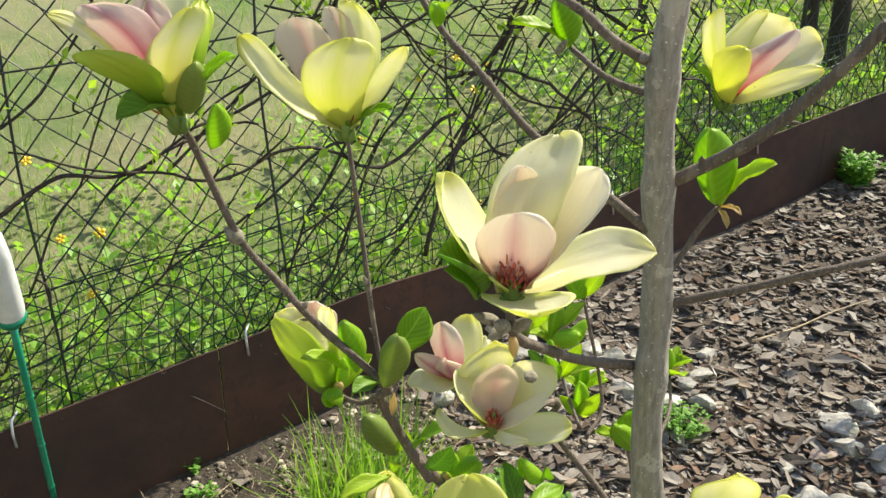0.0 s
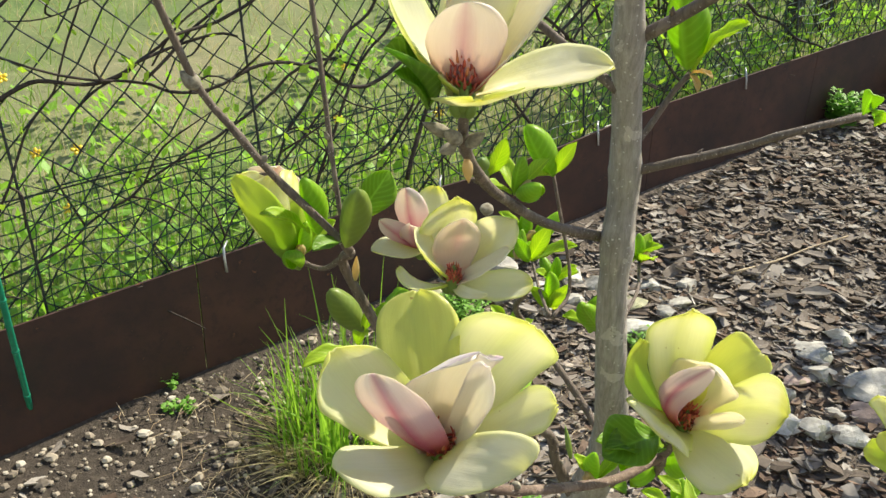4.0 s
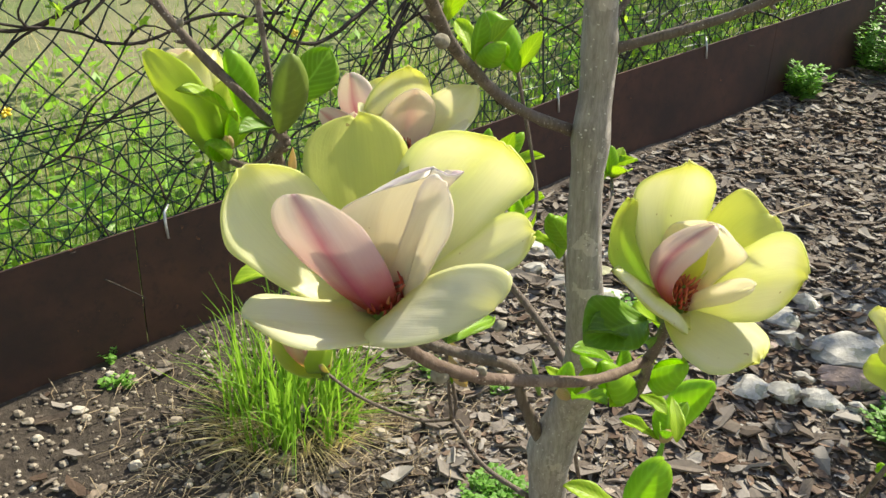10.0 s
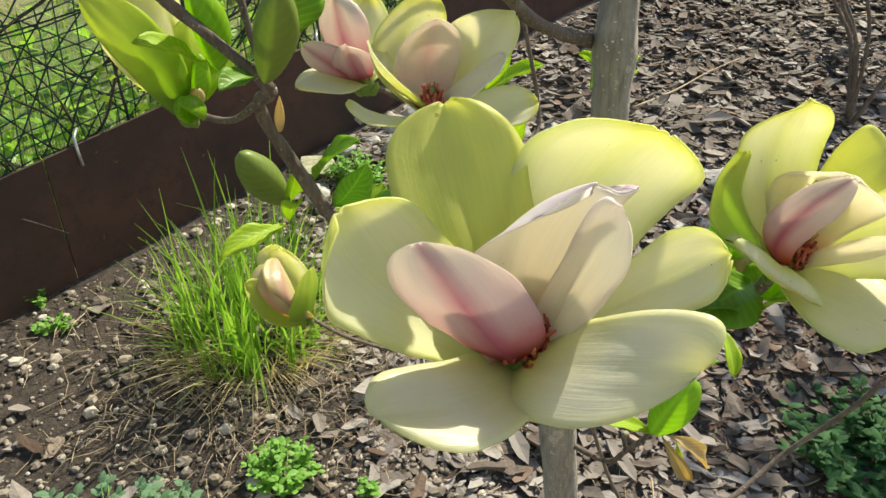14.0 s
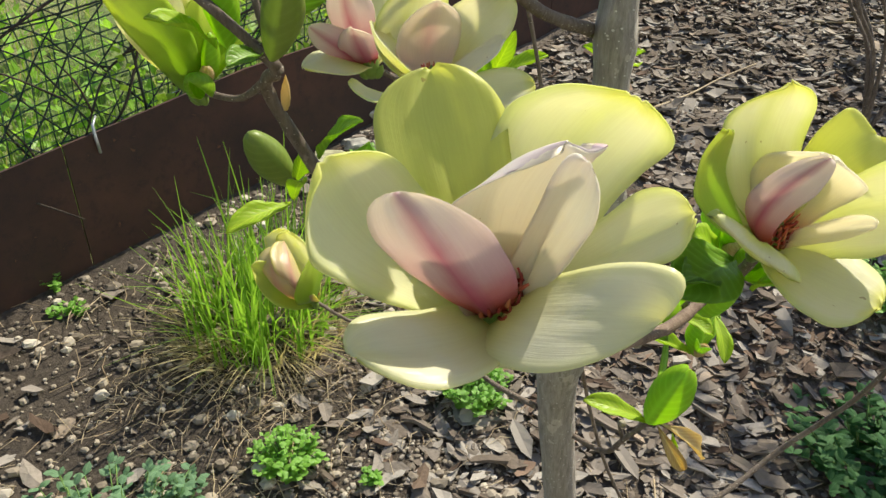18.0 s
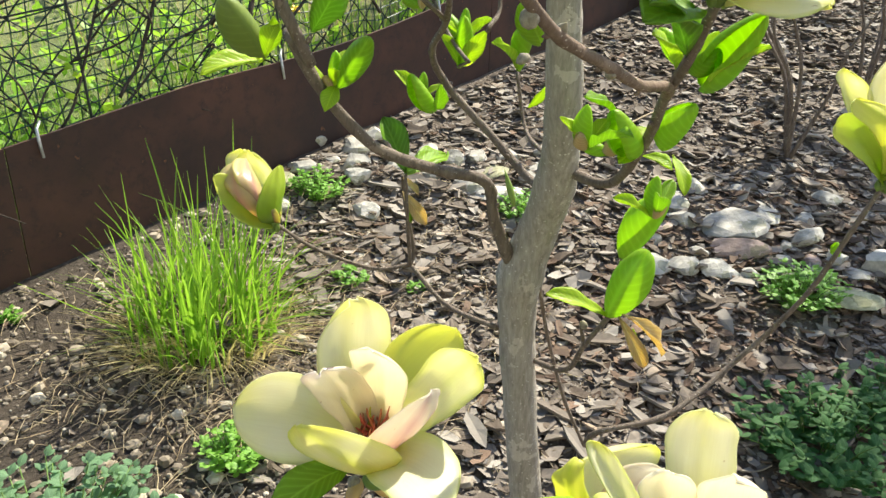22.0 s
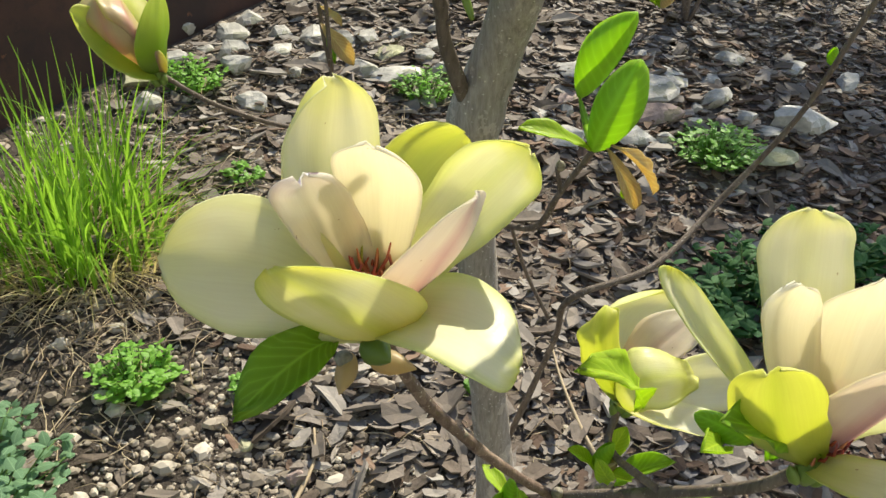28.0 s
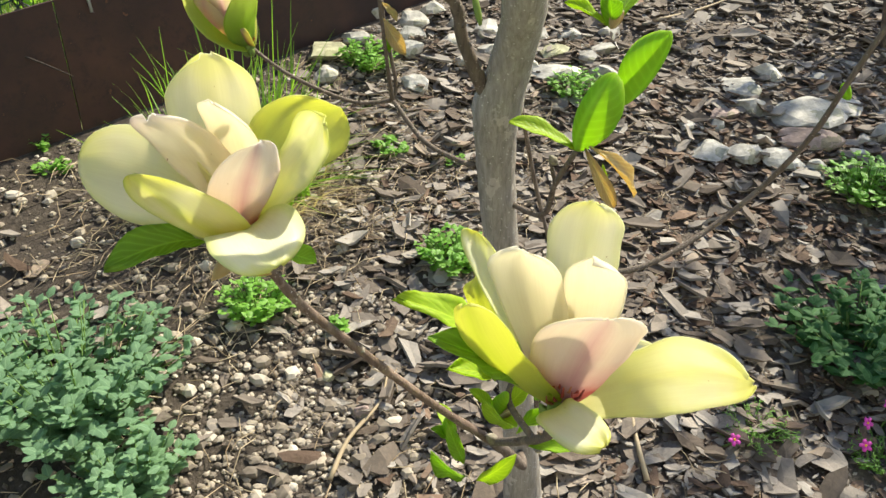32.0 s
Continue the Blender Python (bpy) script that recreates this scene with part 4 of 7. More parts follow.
flower((-0.124, 0.800, 1.140), (-0.3, 0, 0.95), [
    ((-0.049, -0.040, 0.107), (-0.025, -0.045, 0.049), (0.000, -0.050, 0.077), "g", 0.35, 0),
    ((-0.058, 0.000, 0.097), (-0.053, -0.010, 0.072), (-0.035, 0.020, 0.086), "y", 0.35, 0.04),
    ((-0.014, -0.035, 0.108), (-0.045, -0.030, 0.079), (0.002, -0.040, 0.076), "c", 0.4, 0.04),
    ((-0.016, 0.030, 0.101), (-0.047, 0.020, 0.093), (0.005, 0.030, 0.077), "p", 0.4, 0.05),
    ((0.005, 0.000, 0.103), (-0.007, -0.020, 0.090), (0.012, -0.010, 0.070), "y", 0.35, 0.04),
    ((0.014, -0.020, 0.079), (-0.004, -0.030, 0.047), (0.017, -0.010, 0.036), "g", 0.35, 0),
], "half-closed pale yellow magnolia flower with green outer tepals", 0)
flower((0.610, 0.736, 0.888), (0.1, -0.1, 1), [
    ((-0.088, 0.000, 0.132), (-0.088, 0.000, 0.111), (-0.033, 0.020, 0.100), "y", 0.3, 0.02),
    ((-0.003, 0.020, 0.145), (-0.040, 0.010, 0.116), (0.011, 0.020, 0.096), "c", 0.35, 0.02),
    ((-0.101, -0.040, 0.110), (-0.088, -0.050, 0.084), (-0.045, -0.040, 0.088), "s", 0.3, 0),
    ((-0.102, -0.020, 0.076), (-0.088, -0.030, 0.055), (-0.084, -0.030, 0.087), "g", 0.3, 0),
    ((0.002, 0.000, 0.140), (0.004, 0.010, 0.110), (0.020, 0.000, 0.110), "c", 0.35, 0.02),
    ((0.045, 0.030, 0.112), (0.024, 0.020, 0.086), (0.058, 0.020, 0.083), "p", 0.35, 0.02),
    ((-0.001, -0.040, 0.103), (-0.040, -0.050, 0.105), (0.003, -0.040, 0.066), "y", 0.3, 0),
], "yellow magnolia flower at the end of a long bare branch", 0)
flower((0.220, 0.566, 0.612), (0.1, -0.05, 1), [
    ((0.073, 0.050, 0.061), (-0.008, 0.020, 0.084), (0.074, 0.050, 0.038), "y", 0.3, 0.02),
    ((-0.045, -0.020, 0.122), (-0.062, -0.020, 0.097), (-0.040, -0.030, 0.108), "s", 0.35, 0.03),
    ((0.062, 0.000, 0.066), (0.025, 0.020, 0.056), (0.032, -0.020, 0.054), "p", 0.35, 0.02),
    ((0.018, -0.050, 0.061), (-0.015, -0.030, 0.086), (-0.015, -0.060, 0.057), "y", 0.3, 0.02),
    ((0.147, 0.010, -0.034), (0.114, 0.020, -0.001), (0.115, 0.000, -0.047), "c", 0.3, 0),
    ((0.077, -0.040, -0.024), (0.048, -0.030, 0.003), (-0.008, -0.050, 0.024), "c", 0.2, -0.02),
], "half-open yellow and pink magnolia flower near the ground", 0)
flower((-0.053, 1.006, 0.776), (-0.15, -0.1, 1), [
    ((-0.069, -0.020, 0.073), (-0.048, -0.035, 0.028), (-0.036, -0.010, 0.057), "g", 0.3, 0.02),
    ((0.010, -0.020, 0.083), (-0.019, -0.045, 0.042), (0.014, -0.015, 0.047), "g", 0.3, 0.02),
    ((-0.041, 0.000, 0.089), (-0.057, -0.010, 0.069), (-0.019, -0.035, 0.063), "b", 0.4, 0.06),
    ((-0.025, 0.010, 0.088), (-0.039, -0.025, 0.078), (-0.007, -0.025, 0.051), "b", 0.4, 0.06),
    ((-0.022, 0.030, 0.089), (-0.033, 0.030, 0.068), (0.005, 0.020, 0.057), "y", 0.35, 0.03),
    ((-0.034, 0.040, 0.090), (-0.052, 0.030, 0.072), (-0.014, 0.040, 0.061), "y", 0.35, 0.03),
], "just opening yellow magnolia bud with brownish inner tepals", 0)
trunk([(0.203, 0.700, 1.700), (0.200, 0.715, 1.600), (0.196, 0.735, 1.500), (0.208, 0.762, 1.390), (0.226, 0.790, 1.254), (0.226, 0.788, 1.164), (0.229, 0.788, 1.080), (0.243, 0.800, 0.970), (0.256, 0.832, 0.880), (0.254, 0.870, 0.800), (0.243, 0.890, 0.726), (0.248, 0.900, 0.640), (0.262, 0.905, 0.520), (0.285, 0.915, 0.360), (0.312, 0.925, 0.180), (0.335, 0.935, -0.040)])
branch([(0.215, 0.805, 1.170), (0.143, 0.740, 1.210), (0.089, 0.660, 1.265), (0.065, 0.590, 1.306), (0.048, 0.520, 1.352), (0.045, 0.482, 1.394)], 0.0054, 0.0036, "", 5)
branch([(0.228, 0.788, 1.250), (0.318, 0.760, 1.284), (0.368, 0.730, 1.312), (0.433, 0.732, 1.329)], 0.0047, 0.0033, "", 3)
branch([(0.210, 0.765, 1.385), (0.250, 0.740, 1.416), (0.282, 0.710, 1.449), (0.316, 0.680, 1.497), (0.344, 0.650, 1.548)], 0.0062, 0.0054, "", 3)
branch([(0.205, 0.770, 1.340), (0.140, 0.800, 1.388), (0.085, 0.830, 1.431), (0.039, 0.860, 1.482), (-0.002, 0.880, 1.525), (-0.032, 0.900, 1.570)], 0.0047, 0.0033, "", 3)
branch([(0.200, 0.740, 1.500), (0.153, 0.740, 1.525), (0.123, 0.750, 1.551), (0.083, 0.760, 1.574)], 0.0050, 0.0040, "", 2)
branch([(0.200, 0.745, 1.475), (0.158, 0.780, 1.487), (0.125, 0.820, 1.512)], 0.0038, 0.0026, "", 1)
branch([(0.235, 0.885, 0.735), (0.198, 0.870, 0.817), (0.182, 0.860, 0.870), (0.128, 0.860, 0.887), (0.069, 0.855, 0.912), (0.038, 0.850, 0.936), (-0.002, 0.840, 0.988), (-0.034, 0.820, 1.049), (-0.016, 0.800, 1.025), (-0.048, 0.780, 1.099), (-0.067, 0.765, 1.152), (-0.056, 0.742, 1.175)], 0.0072, 0.0050, "", 5)
branch([(-0.056, 0.742, 1.175), (-0.085, 0.739, 1.210), (-0.124, 0.734, 1.253), (-0.160, 0.728, 1.302), (-0.192, 0.723, 1.350), (-0.217, 0.700, 1.440), (-0.224, 0.683, 1.467)], 0.0041, 0.0033, "", 4)
branch([(-0.056, 0.742, 1.175), (-0.067, 0.745, 1.226), (-0.076, 0.750, 1.307), (-0.081, 0.755, 1.356), (-0.091, 0.762, 1.443)], 0.0028, 0.0023, "", 2)
branch([(-0.056, 0.742, 1.175), (-0.088, 0.770, 1.143), (-0.124, 0.800, 1.140)], 0.0032, 0.0026, "", 0)
branch([(0.262, 0.865, 0.850), (0.252, 0.920, 0.852), (0.218, 0.960, 0.892), (0.166, 0.990, 0.951), (0.142, 0.970, 0.997), (0.151, 0.940, 1.037), (0.125, 0.840, 1.103), (0.047, 0.662, 1.180)], 0.0057, 0.0030, "", 4)
branch([(0.151, 0.940, 1.037), (0.093, 0.880, 1.085), (0.018, 0.801, 1.153)], 0.0028, 0.0023, "", 0)
branch([(0.262, 0.835, 0.890), (0.278, 0.750, 0.903), (0.262, 0.665, 0.965), (0.255, 0.630, 1.006), (0.245, 0.600, 1.038), (0.231, 0.550, 1.080), (0.224, 0.513, 1.130)], 0.0052, 0.0040, "", 3)
branch([(0.245, 0.600, 1.038), (0.226, 0.570, 1.052), (0.184, 0.530, 1.064), (0.138, 0.490, 1.088), (0.091, 0.455, 1.113), (0.061, 0.430, 1.138), (0.043, 0.415, 1.160), (0.034, 0.408, 1.178)], 0.0041, 0.0036, "pale reddish-brown", 6)
branch([(0.220, 0.897, 0.650), (0.164, 0.950, 0.662), (0.124, 0.997, 0.703)], 0.0035, 0.0030, "", 2)
branch([(0.124, 0.997, 0.703), (0.073, 1.000, 0.701), (-0.002, 1.000, 0.737), (-0.053, 1.006, 0.776)], 0.0028, 0.0023, "", 2)
branch([(0.124, 0.997, 0.703), (0.129, 1.000, 0.725), (0.117, 1.000, 0.792), (0.113, 1.000, 0.832)], 0.0028, 0.0023, "", 2)
branch([(0.260, 0.900, 0.600), (0.299, 0.850, 0.605), (0.298, 0.800, 0.674), (0.310, 0.770, 0.730)], 0.0038, 0.0030, "", 3)
branch([(0.298, 0.800, 0.674), (0.290, 0.800, 0.703)], 0.0028, 0.0020, "", 0)
branch([(0.315, 0.925, 0.160), (0.376, 0.900, 0.385), (0.317, 0.791, 0.541), (0.408, 0.771, 0.574), (0.514, 0.800, 0.621), (0.568, 0.770, 0.724), (0.587, 0.745, 0.817), (0.610, 0.736, 0.888)], 0.0041, 0.0028, "", 5)
branch([(0.280, 0.930, 0.719), (0.311, 0.940, 0.596), (0.342, 0.930, 0.492), (0.372, 0.910, 0.420)], 0.0028, 0.0026, "", 0)
branch([(0.315, 0.925, 0.120), (0.290, 0.800, 0.220), (0.240, 0.670, 0.380), (0.208, 0.627, 0.448)], 0.0069, 0.0059, "", 0)
branch([(0.208, 0.627, 0.448), (0.135, 0.585, 0.550), (0.070, 0.547, 0.650), (0.023, 0.510, 0.733), (-0.009, 0.495, 0.803)], 0.0044, 0.0036, "pale reddish-brown", 5)
branch([(0.208, 0.627, 0.448), (0.217, 0.500, 0.577), (0.208, 0.420, 0.668), (0.198, 0.382, 0.726)], 0.0044, 0.0040, "", 3)
branch([(0.217, 0.500, 0.577), (0.203, 0.550, 0.583), (0.220, 0.566, 0.612)], 0.0032, 0.0026, "", 0)
leaf((0.423, 0.970, 0.698), (0.457, 0.924, 0.809), 0.046, "fresh", 0.75, 0.1)
leaf((0.310, 0.770, 0.730), (0.334, 0.748, 0.823), 0.048, "fresh", 0.75, 0.1)
leaf((0.310, 0.770, 0.730), (0.238, 0.790, 0.757), 0.03, "lime", 0.3, 0.1)
leaf((0.310, 0.770, 0.730), (0.423, 0.970, 0.698), 0.01, "fresh", 0.9, 0.1)
leaf((0.318, 0.752, 0.742), (0.374, 0.750, 0.680), 0.026, "dry", 0.6, 0.15)
leaf((0.314, 0.755, 0.738), (0.352, 0.748, 0.668), 0.020, "dry", 0.55, 0.2)
leaf((0.112, 0.995, 0.812), (0.140, 0.975, 0.770), 0.022, "dry", 0.55, 0.2)
leaf((0.337, 0.760, 0.717), (0.338, 0.750, 0.682), 0.012, "lime", 0.3, 0.15)
leaf((0.234, 0.660, 0.998), (0.189, 0.630, 1.030), 0.022, "fresh", 0.3, 0.15)
leaf((0.259, 0.660, 0.969), (0.215, 0.630, 1.017), 0.03, "fresh", 0.8, 0.15)
leaf((0.254, 0.660, 0.968), (0.231, 0.640, 0.966), 0.02, "lime", 0.3, 0.15)
leaf((0.277, 0.650, 0.973), (0.285, 0.620, 1.022), 0.028, "fresh", 0.7, 0.15)
leaf((0.263, 0.660, 0.965), (0.284, 0.640, 0.957), 0.018, "lime", 0.3, 0.15)
leaf((0.294, 0.660, 0.963), (0.291, 0.625, 0.938), 0.016, "lime", 0.3, 0.15)
leaf((0.227, 0.550, 1.080), (0.161, 0.490, 1.125), 0.032, "dark", 0.2, 0.15)
leaf((0.261, 0.570, 1.054), (0.288, 0.540, 1.085), 0.014, "lime", 0.3, 0.15)
leaf((0.113, 1.000, 0.828), (0.130, 0.980, 0.811), 0.012, "dry", 0.5, 0.15)
leaf((0.120, 1.000, 0.808), (0.121, 0.980, 0.772), 0.01, "fresh", 0.5, 0.15)
leaf((0.015, 0.840, 0.991), (0.041, 0.800, 1.048), 0.028, "fresh", 0.8, 0.15)
leaf((0.012, 0.840, 0.992), (-0.003, 0.810, 0.975), 0.02, "lime", 0.3, 0.15)
leaf((0.135, 0.920, 0.939), (0.098, 0.890, 0.990), 0.024, "lime", 0.8, 0.15)
leaf((0.135, 0.920, 0.939), (0.132, 0.890, 0.977), 0.02, "fresh", 0.5, 0.15)
leaf((0.198, 1.050, 0.957), (0.194, 1.020, 1.028), 0.024, "fresh", 0.7, 0.15)
leaf((0.199, 1.050, 0.958), (0.224, 1.020, 1.009), 0.026, "lime", 0.3, 0.15)
leaf((0.198, 1.050, 0.957), (0.166, 1.020, 1.007), 0.02, "lime", 0.3, 0.15)
leaf((0.239, 0.940, 0.977), (0.196, 0.910, 1.017), 0.024, "lime", 0.6, 0.15)
leaf((0.241, 0.940, 0.977), (0.250, 0.910, 1.051), 0.024, "fresh", 0.7, 0.15)
leaf((0.256, 0.940, 0.932), (0.268, 0.920, 0.961), 0.014, "lime", 0.3, 0.15)
leaf((-0.057, 0.800, 1.032), (-0.047, 0.770, 1.066), 0.02, "lime", 0.3, 0.15)
leaf((-0.060, 0.800, 1.028), (-0.115, 0.760, 1.027), 0.024, "lime", 0.3, 0.15)
leaf((-0.029, 0.490, 0.804), (-0.089, 0.440, 0.816), 0.03, "fresh", 0.3, 0.2)
leaf((0.015, 0.510, 0.777), (0.040, 0.500, 0.774), 0.02, "fresh", 0.3, 0.15)
leaf((0.183, 0.500, 0.674), (0.096, 0.460, 0.768), 0.028, "lime", 0.3, 0.15)
leaf((0.189, 0.400, 0.717), (0.110, 0.370, 0.801), 0.03, "fresh", 0.4, 0.15)
leaf((0.161, 0.410, 0.729), (0.124, 0.390, 0.758), 0.018, "lime", 0.3, 0.15)
leaf((0.214, 0.550, 0.536), (0.243, 0.520, 0.581), 0.026, "fresh", 0.5, 0.15)
leaf((0.210, 0.550, 0.544), (0.175, 0.530, 0.601), 0.016, "lime", 0.3, 0.15)
leaf((0.175, 0.620, 0.429), (0.153, 0.600, 0.508), 0.018, "fresh", 0.5, 0.15)
leaf((0.174, 0.600, 0.428), (0.133, 0.570, 0.498), 0.022, "fresh", 0.5, 0.15)
leaf((0.187, 0.600, 0.421), (0.220, 0.570, 0.485), 0.022, "lime", 0.4, 0.15)
leaf((0.213, 0.500, 0.570), (0.248, 0.480, 0.580), 0.014, "fresh", 0.3, 0.15)
leaf((0.025, 0.500, 1.386), (-0.004, 0.470, 1.425), 0.04, "dark", 0.4, 0.15)
leaf((0.022, 0.500, 1.382), (0.001, 0.490, 1.408), 0.025, "dark", 0.4, 0.15)
leaf((0.073, 0.640, 1.292), (0.085, 0.620, 1.331), 0.016, "lime", 0.3, 0.15)
leaf((0.169, 0.900, 1.209), (0.133, 0.900, 1.270), 0.034, "fresh", 0.9, 0.15)
leaf((0.169, 0.900, 1.211), (0.191, 0.890, 1.253), 0.02, "lime", 0.3, 0.15)
leaf((0.167, 0.900, 1.211), (0.149, 0.890, 1.212), 0.016, "lime", 0.3, 0.15)
leaf((0.286, 0.820, 1.353), (0.261, 0.790, 1.438), 0.045, "fresh", 0.7, 0.15)
leaf((0.290, 0.820, 1.350), (0.330, 0.790, 1.404), 0.036, "lime", 0.25, 0.15)
leaf((0.290, 0.820, 1.348), (0.303, 0.790, 1.350), 0.01, "dry", 0.5, 0.15)
leaf((0.288, 0.820, 1.348), (0.290, 0.790, 1.335), 0.01, "dry", 0.5, 0.15)
leaf((-0.058, 0.770, 1.196), (-0.019, 0.790, 1.247), 0.042, "fresh", 0.25, 0.15)
leaf((-0.066, 0.740, 1.187), (-0.090, 0.710, 1.189), 0.022, "dark", 0.3, 0.15)
leaf((-0.059, 0.730, 1.186), (-0.042, 0.695, 1.259), 0.032, "bud", 0.95, 0.15)
leaf((-0.100, 0.760, 1.187), (-0.140, 0.720, 1.224), 0.022, "lime", 0.3, 0.15)
leaf((-0.091, 0.760, 1.187), (-0.101, 0.740, 1.254), 0.028, "lime", 0.8, 0.15)
leaf((-0.115, 0.790, 1.144), (-0.140, 0.760, 1.170), 0.018, "fresh", 0.3, 0.15)
leaf((-0.031, 0.770, 1.085), (0.005, 0.740, 1.130), 0.028, "fresh", 0.3, 0.15)
leaf((-0.016, 0.770, 1.060), (0.009, 0.730, 1.115), 0.03, "dark", 0.3, 0.15)
leaf((0.288, 0.980, 1.053), (0.325, 0.950, 1.101), 0.028, "lime", 0.3, 0.15)
leaf((0.285, 0.980, 1.057), (0.281, 0.960, 1.122), 0.02, "fresh", 0.6, 0.15)
leaf((0.234, 0.860, 1.023), (0.203, 0.840, 1.072), 0.02, "fresh", 0.9, 0.15)
leaf((0.126, 0.820, 1.513), (0.064, 0.790, 1.537), 0.028, "lime", 0.3, 0.15)
leaf((0.125, 0.820, 1.516), (0.105, 0.790, 1.559), 0.03, "fresh", 0.7, 0.15)
leaf((-0.005, 0.880, 1.531), (0.009, 0.860, 1.552), 0.02, "lime", 0.3, 0.15)
leaf((-0.005, 0.880, 1.528), (-0.011, 0.860, 1.552), 0.018, "fresh", 0.7, 0.15)
leaf((0.210, 0.520, 1.116), (0.162, 0.495, 1.113), 0.05, "dark", 0.3, 0.15)
leaf((0.236, 0.860, 1.027), (0.207, 0.840, 1.068), 0.02, "fresh", 0.9, 0.15)
leaf((0.153, 0.940, 1.080), (0.129, 0.920, 1.123), 0.022, "fresh", 0.5, 0.15)
leaf((0.153, 0.940, 1.082), (0.173, 0.920, 1.138), 0.024, "lime", 0.4, 0.15)
leaf((0.155, 0.940, 1.080), (0.209, 0.920, 1.111), 0.024, "lime", 0.3, 0.15)
leaf((-0.214, 0.680, 1.481), (-0.258, 0.640, 1.477), 0.035, "dark", 0.4, 0.15)
leaf((-0.212, 0.680, 1.474), (-0.194, 0.650, 1.519), 0.03, "bud", 0.9, 0.15)
leaf((-0.209, 0.680, 1.478), (-0.165, 0.660, 1.523), 0.032, "fresh", 0.3, 0.15)
leaf((-0.202, 0.700, 1.439), (-0.188, 0.680, 1.481), 0.022, "fresh", 0.8, 0.15)
leaf((-0.088, 0.760, 1.446), (-0.091, 0.740, 1.478), 0.018, "dark", 0.8, 0.15)
leaf((-0.084, 0.760, 1.447), (-0.045, 0.740, 1.467), 0.016, "fresh", 0.3, 0.15)
leaf((0.317, 0.940, 1.432), (0.278, 0.910, 1.481), 0.026, "fresh", 0.4, 0.15)
leaf((0.613, 0.730, 0.886), (0.589, 0.720, 0.903), 0.014, "fresh", 0.3, 0.15)
leaf((0.614, 0.780, 0.774), (0.598, 0.770, 0.798), 0.012, "fresh", 0.9, 0.15)
leaf((0.391, 0.660, 1.346), (0.385, 0.640, 1.368), 0.02, "fresh", 0.5, 0.15)
leaf((0.403, 0.660, 1.337), (0.406, 0.630, 1.347), 0.022, "lime", 0.5, 0.15)
leaf((0.403, 0.660, 1.339), (0.385, 0.640, 1.356), 0.016, "fresh", 0.6, 0.15)
leaf((0.108, 0.956, 0.850), (0.088, 1.000, 0.910), 0.042, "dark", 0.6, 0.1)
leaf((0.108, 0.956, 0.850), (0.178, 1.030, 0.845), 0.034, "fresh", 0.3, 0.1)
leaf((0.303, 0.639, 1.031), (0.272, 0.530, 1.110), 0.034, "fresh", 0.75, 0.1)
leaf((0.262, 0.620, 1.050), (0.225, 0.600, 1.085), 0.03, "lime", 0.3, 0.1)
leaf((-0.057, 0.864, 1.015), (-0.093, 0.846, 1.081), 0.036, "bud", 0.8, 0.1)
leaf((-0.057, 0.864, 1.015), (-0.045, 0.850, 1.060), 0.02, "lime", 0.4, 0.1)
branch([(0.175, 0.860, 1.040), (0.200, 0.900, 1.070), (0.169, 0.900, 1.209)], 0.0025, 0.0020, "", 0)
branch([(0.226, 0.800, 1.262), (0.252, 0.815, 1.292), (0.272, 0.820, 1.325), (0.289, 0.820, 1.348)], 0.0036, 0.0030, "", 0)
branch([(0.250, 0.850, 0.900), (0.270, 0.980, 0.891), (0.260, 1.000, 0.963)], 0.0028, 0.0020, "", 0)
branch([(0.124, 0.997, 0.703), (0.115, 0.975, 0.780), (0.108, 0.956, 0.850)], 0.0028, 0.0020, "", 0)
branch([(0.190, 0.980, 0.980), (0.195, 1.000, 0.975), (0.196, 1.050, 0.958)], 0.0019, 0.0020, "", 0)
leaf((0.170, 1.085, 1.048), (0.212, 1.090, 1.093), 0.0241, "fresh", 0.8, 0.1)
leaf((0.167, 1.088, 1.047), (0.165, 1.126, 1.072), 0.0195, "fresh", 0.8, 0.1)
leaf((0.164, 1.085, 1.048), (0.123, 1.093, 1.090), 0.0235, "lime", 0.2, 0.1)
leaf((0.166, 1.081, 1.046), (0.156, 1.046, 1.060), 0.0176, "fresh", 0.4, 0.1)
leaf((0.169, 1.084, 1.048), (0.203, 1.064, 1.086), 0.0253, "fresh", 0.4, 0.1)
leaf((0.167, 1.085, 1.045), (0.165, 1.088, 1.098), 0.0198, "fresh", 0.85, 0.1)
leaf((0.167, 1.085, 1.045), (0.175, 1.075, 1.068), 0.0145, "dry", 0.8, 0.1)
leaf((0.151, 1.062, 1.033), (0.159, 1.083, 1.058), 0.0129, "lime", 0.55, 0.1)
leaf((0.147, 1.062, 1.032), (0.126, 1.082, 1.047), 0.0155, "fresh", 0.8, 0.1)
leaf((0.151, 1.058, 1.033), (0.165, 1.031, 1.065), 0.0185, "fresh", 0.55, 0.1)
leaf((0.150, 1.060, 1.030), (0.156, 1.066, 1.074), 0.0165, "fresh", 0.85, 0.1)
leaf((0.150, 1.060, 1.030), (0.146, 1.050, 1.049), 0.0121, "dry", 0.8, 0.1)
leaf((0.210, 1.071, 0.988), (0.241, 1.078, 1.013), 0.0185, "lime", 0.2, 0.1)
leaf((0.206, 1.072, 0.988), (0.190, 1.097, 1.020), 0.0192, "lime", 0.8, 0.1)
leaf((0.204, 1.068, 0.988), (0.176, 1.053, 1.014), 0.0203, "lime", 0.4, 0.1)
leaf((0.209, 1.068, 0.987), (0.238, 1.041, 1.019), 0.0228, "lime", 0.4, 0.1)
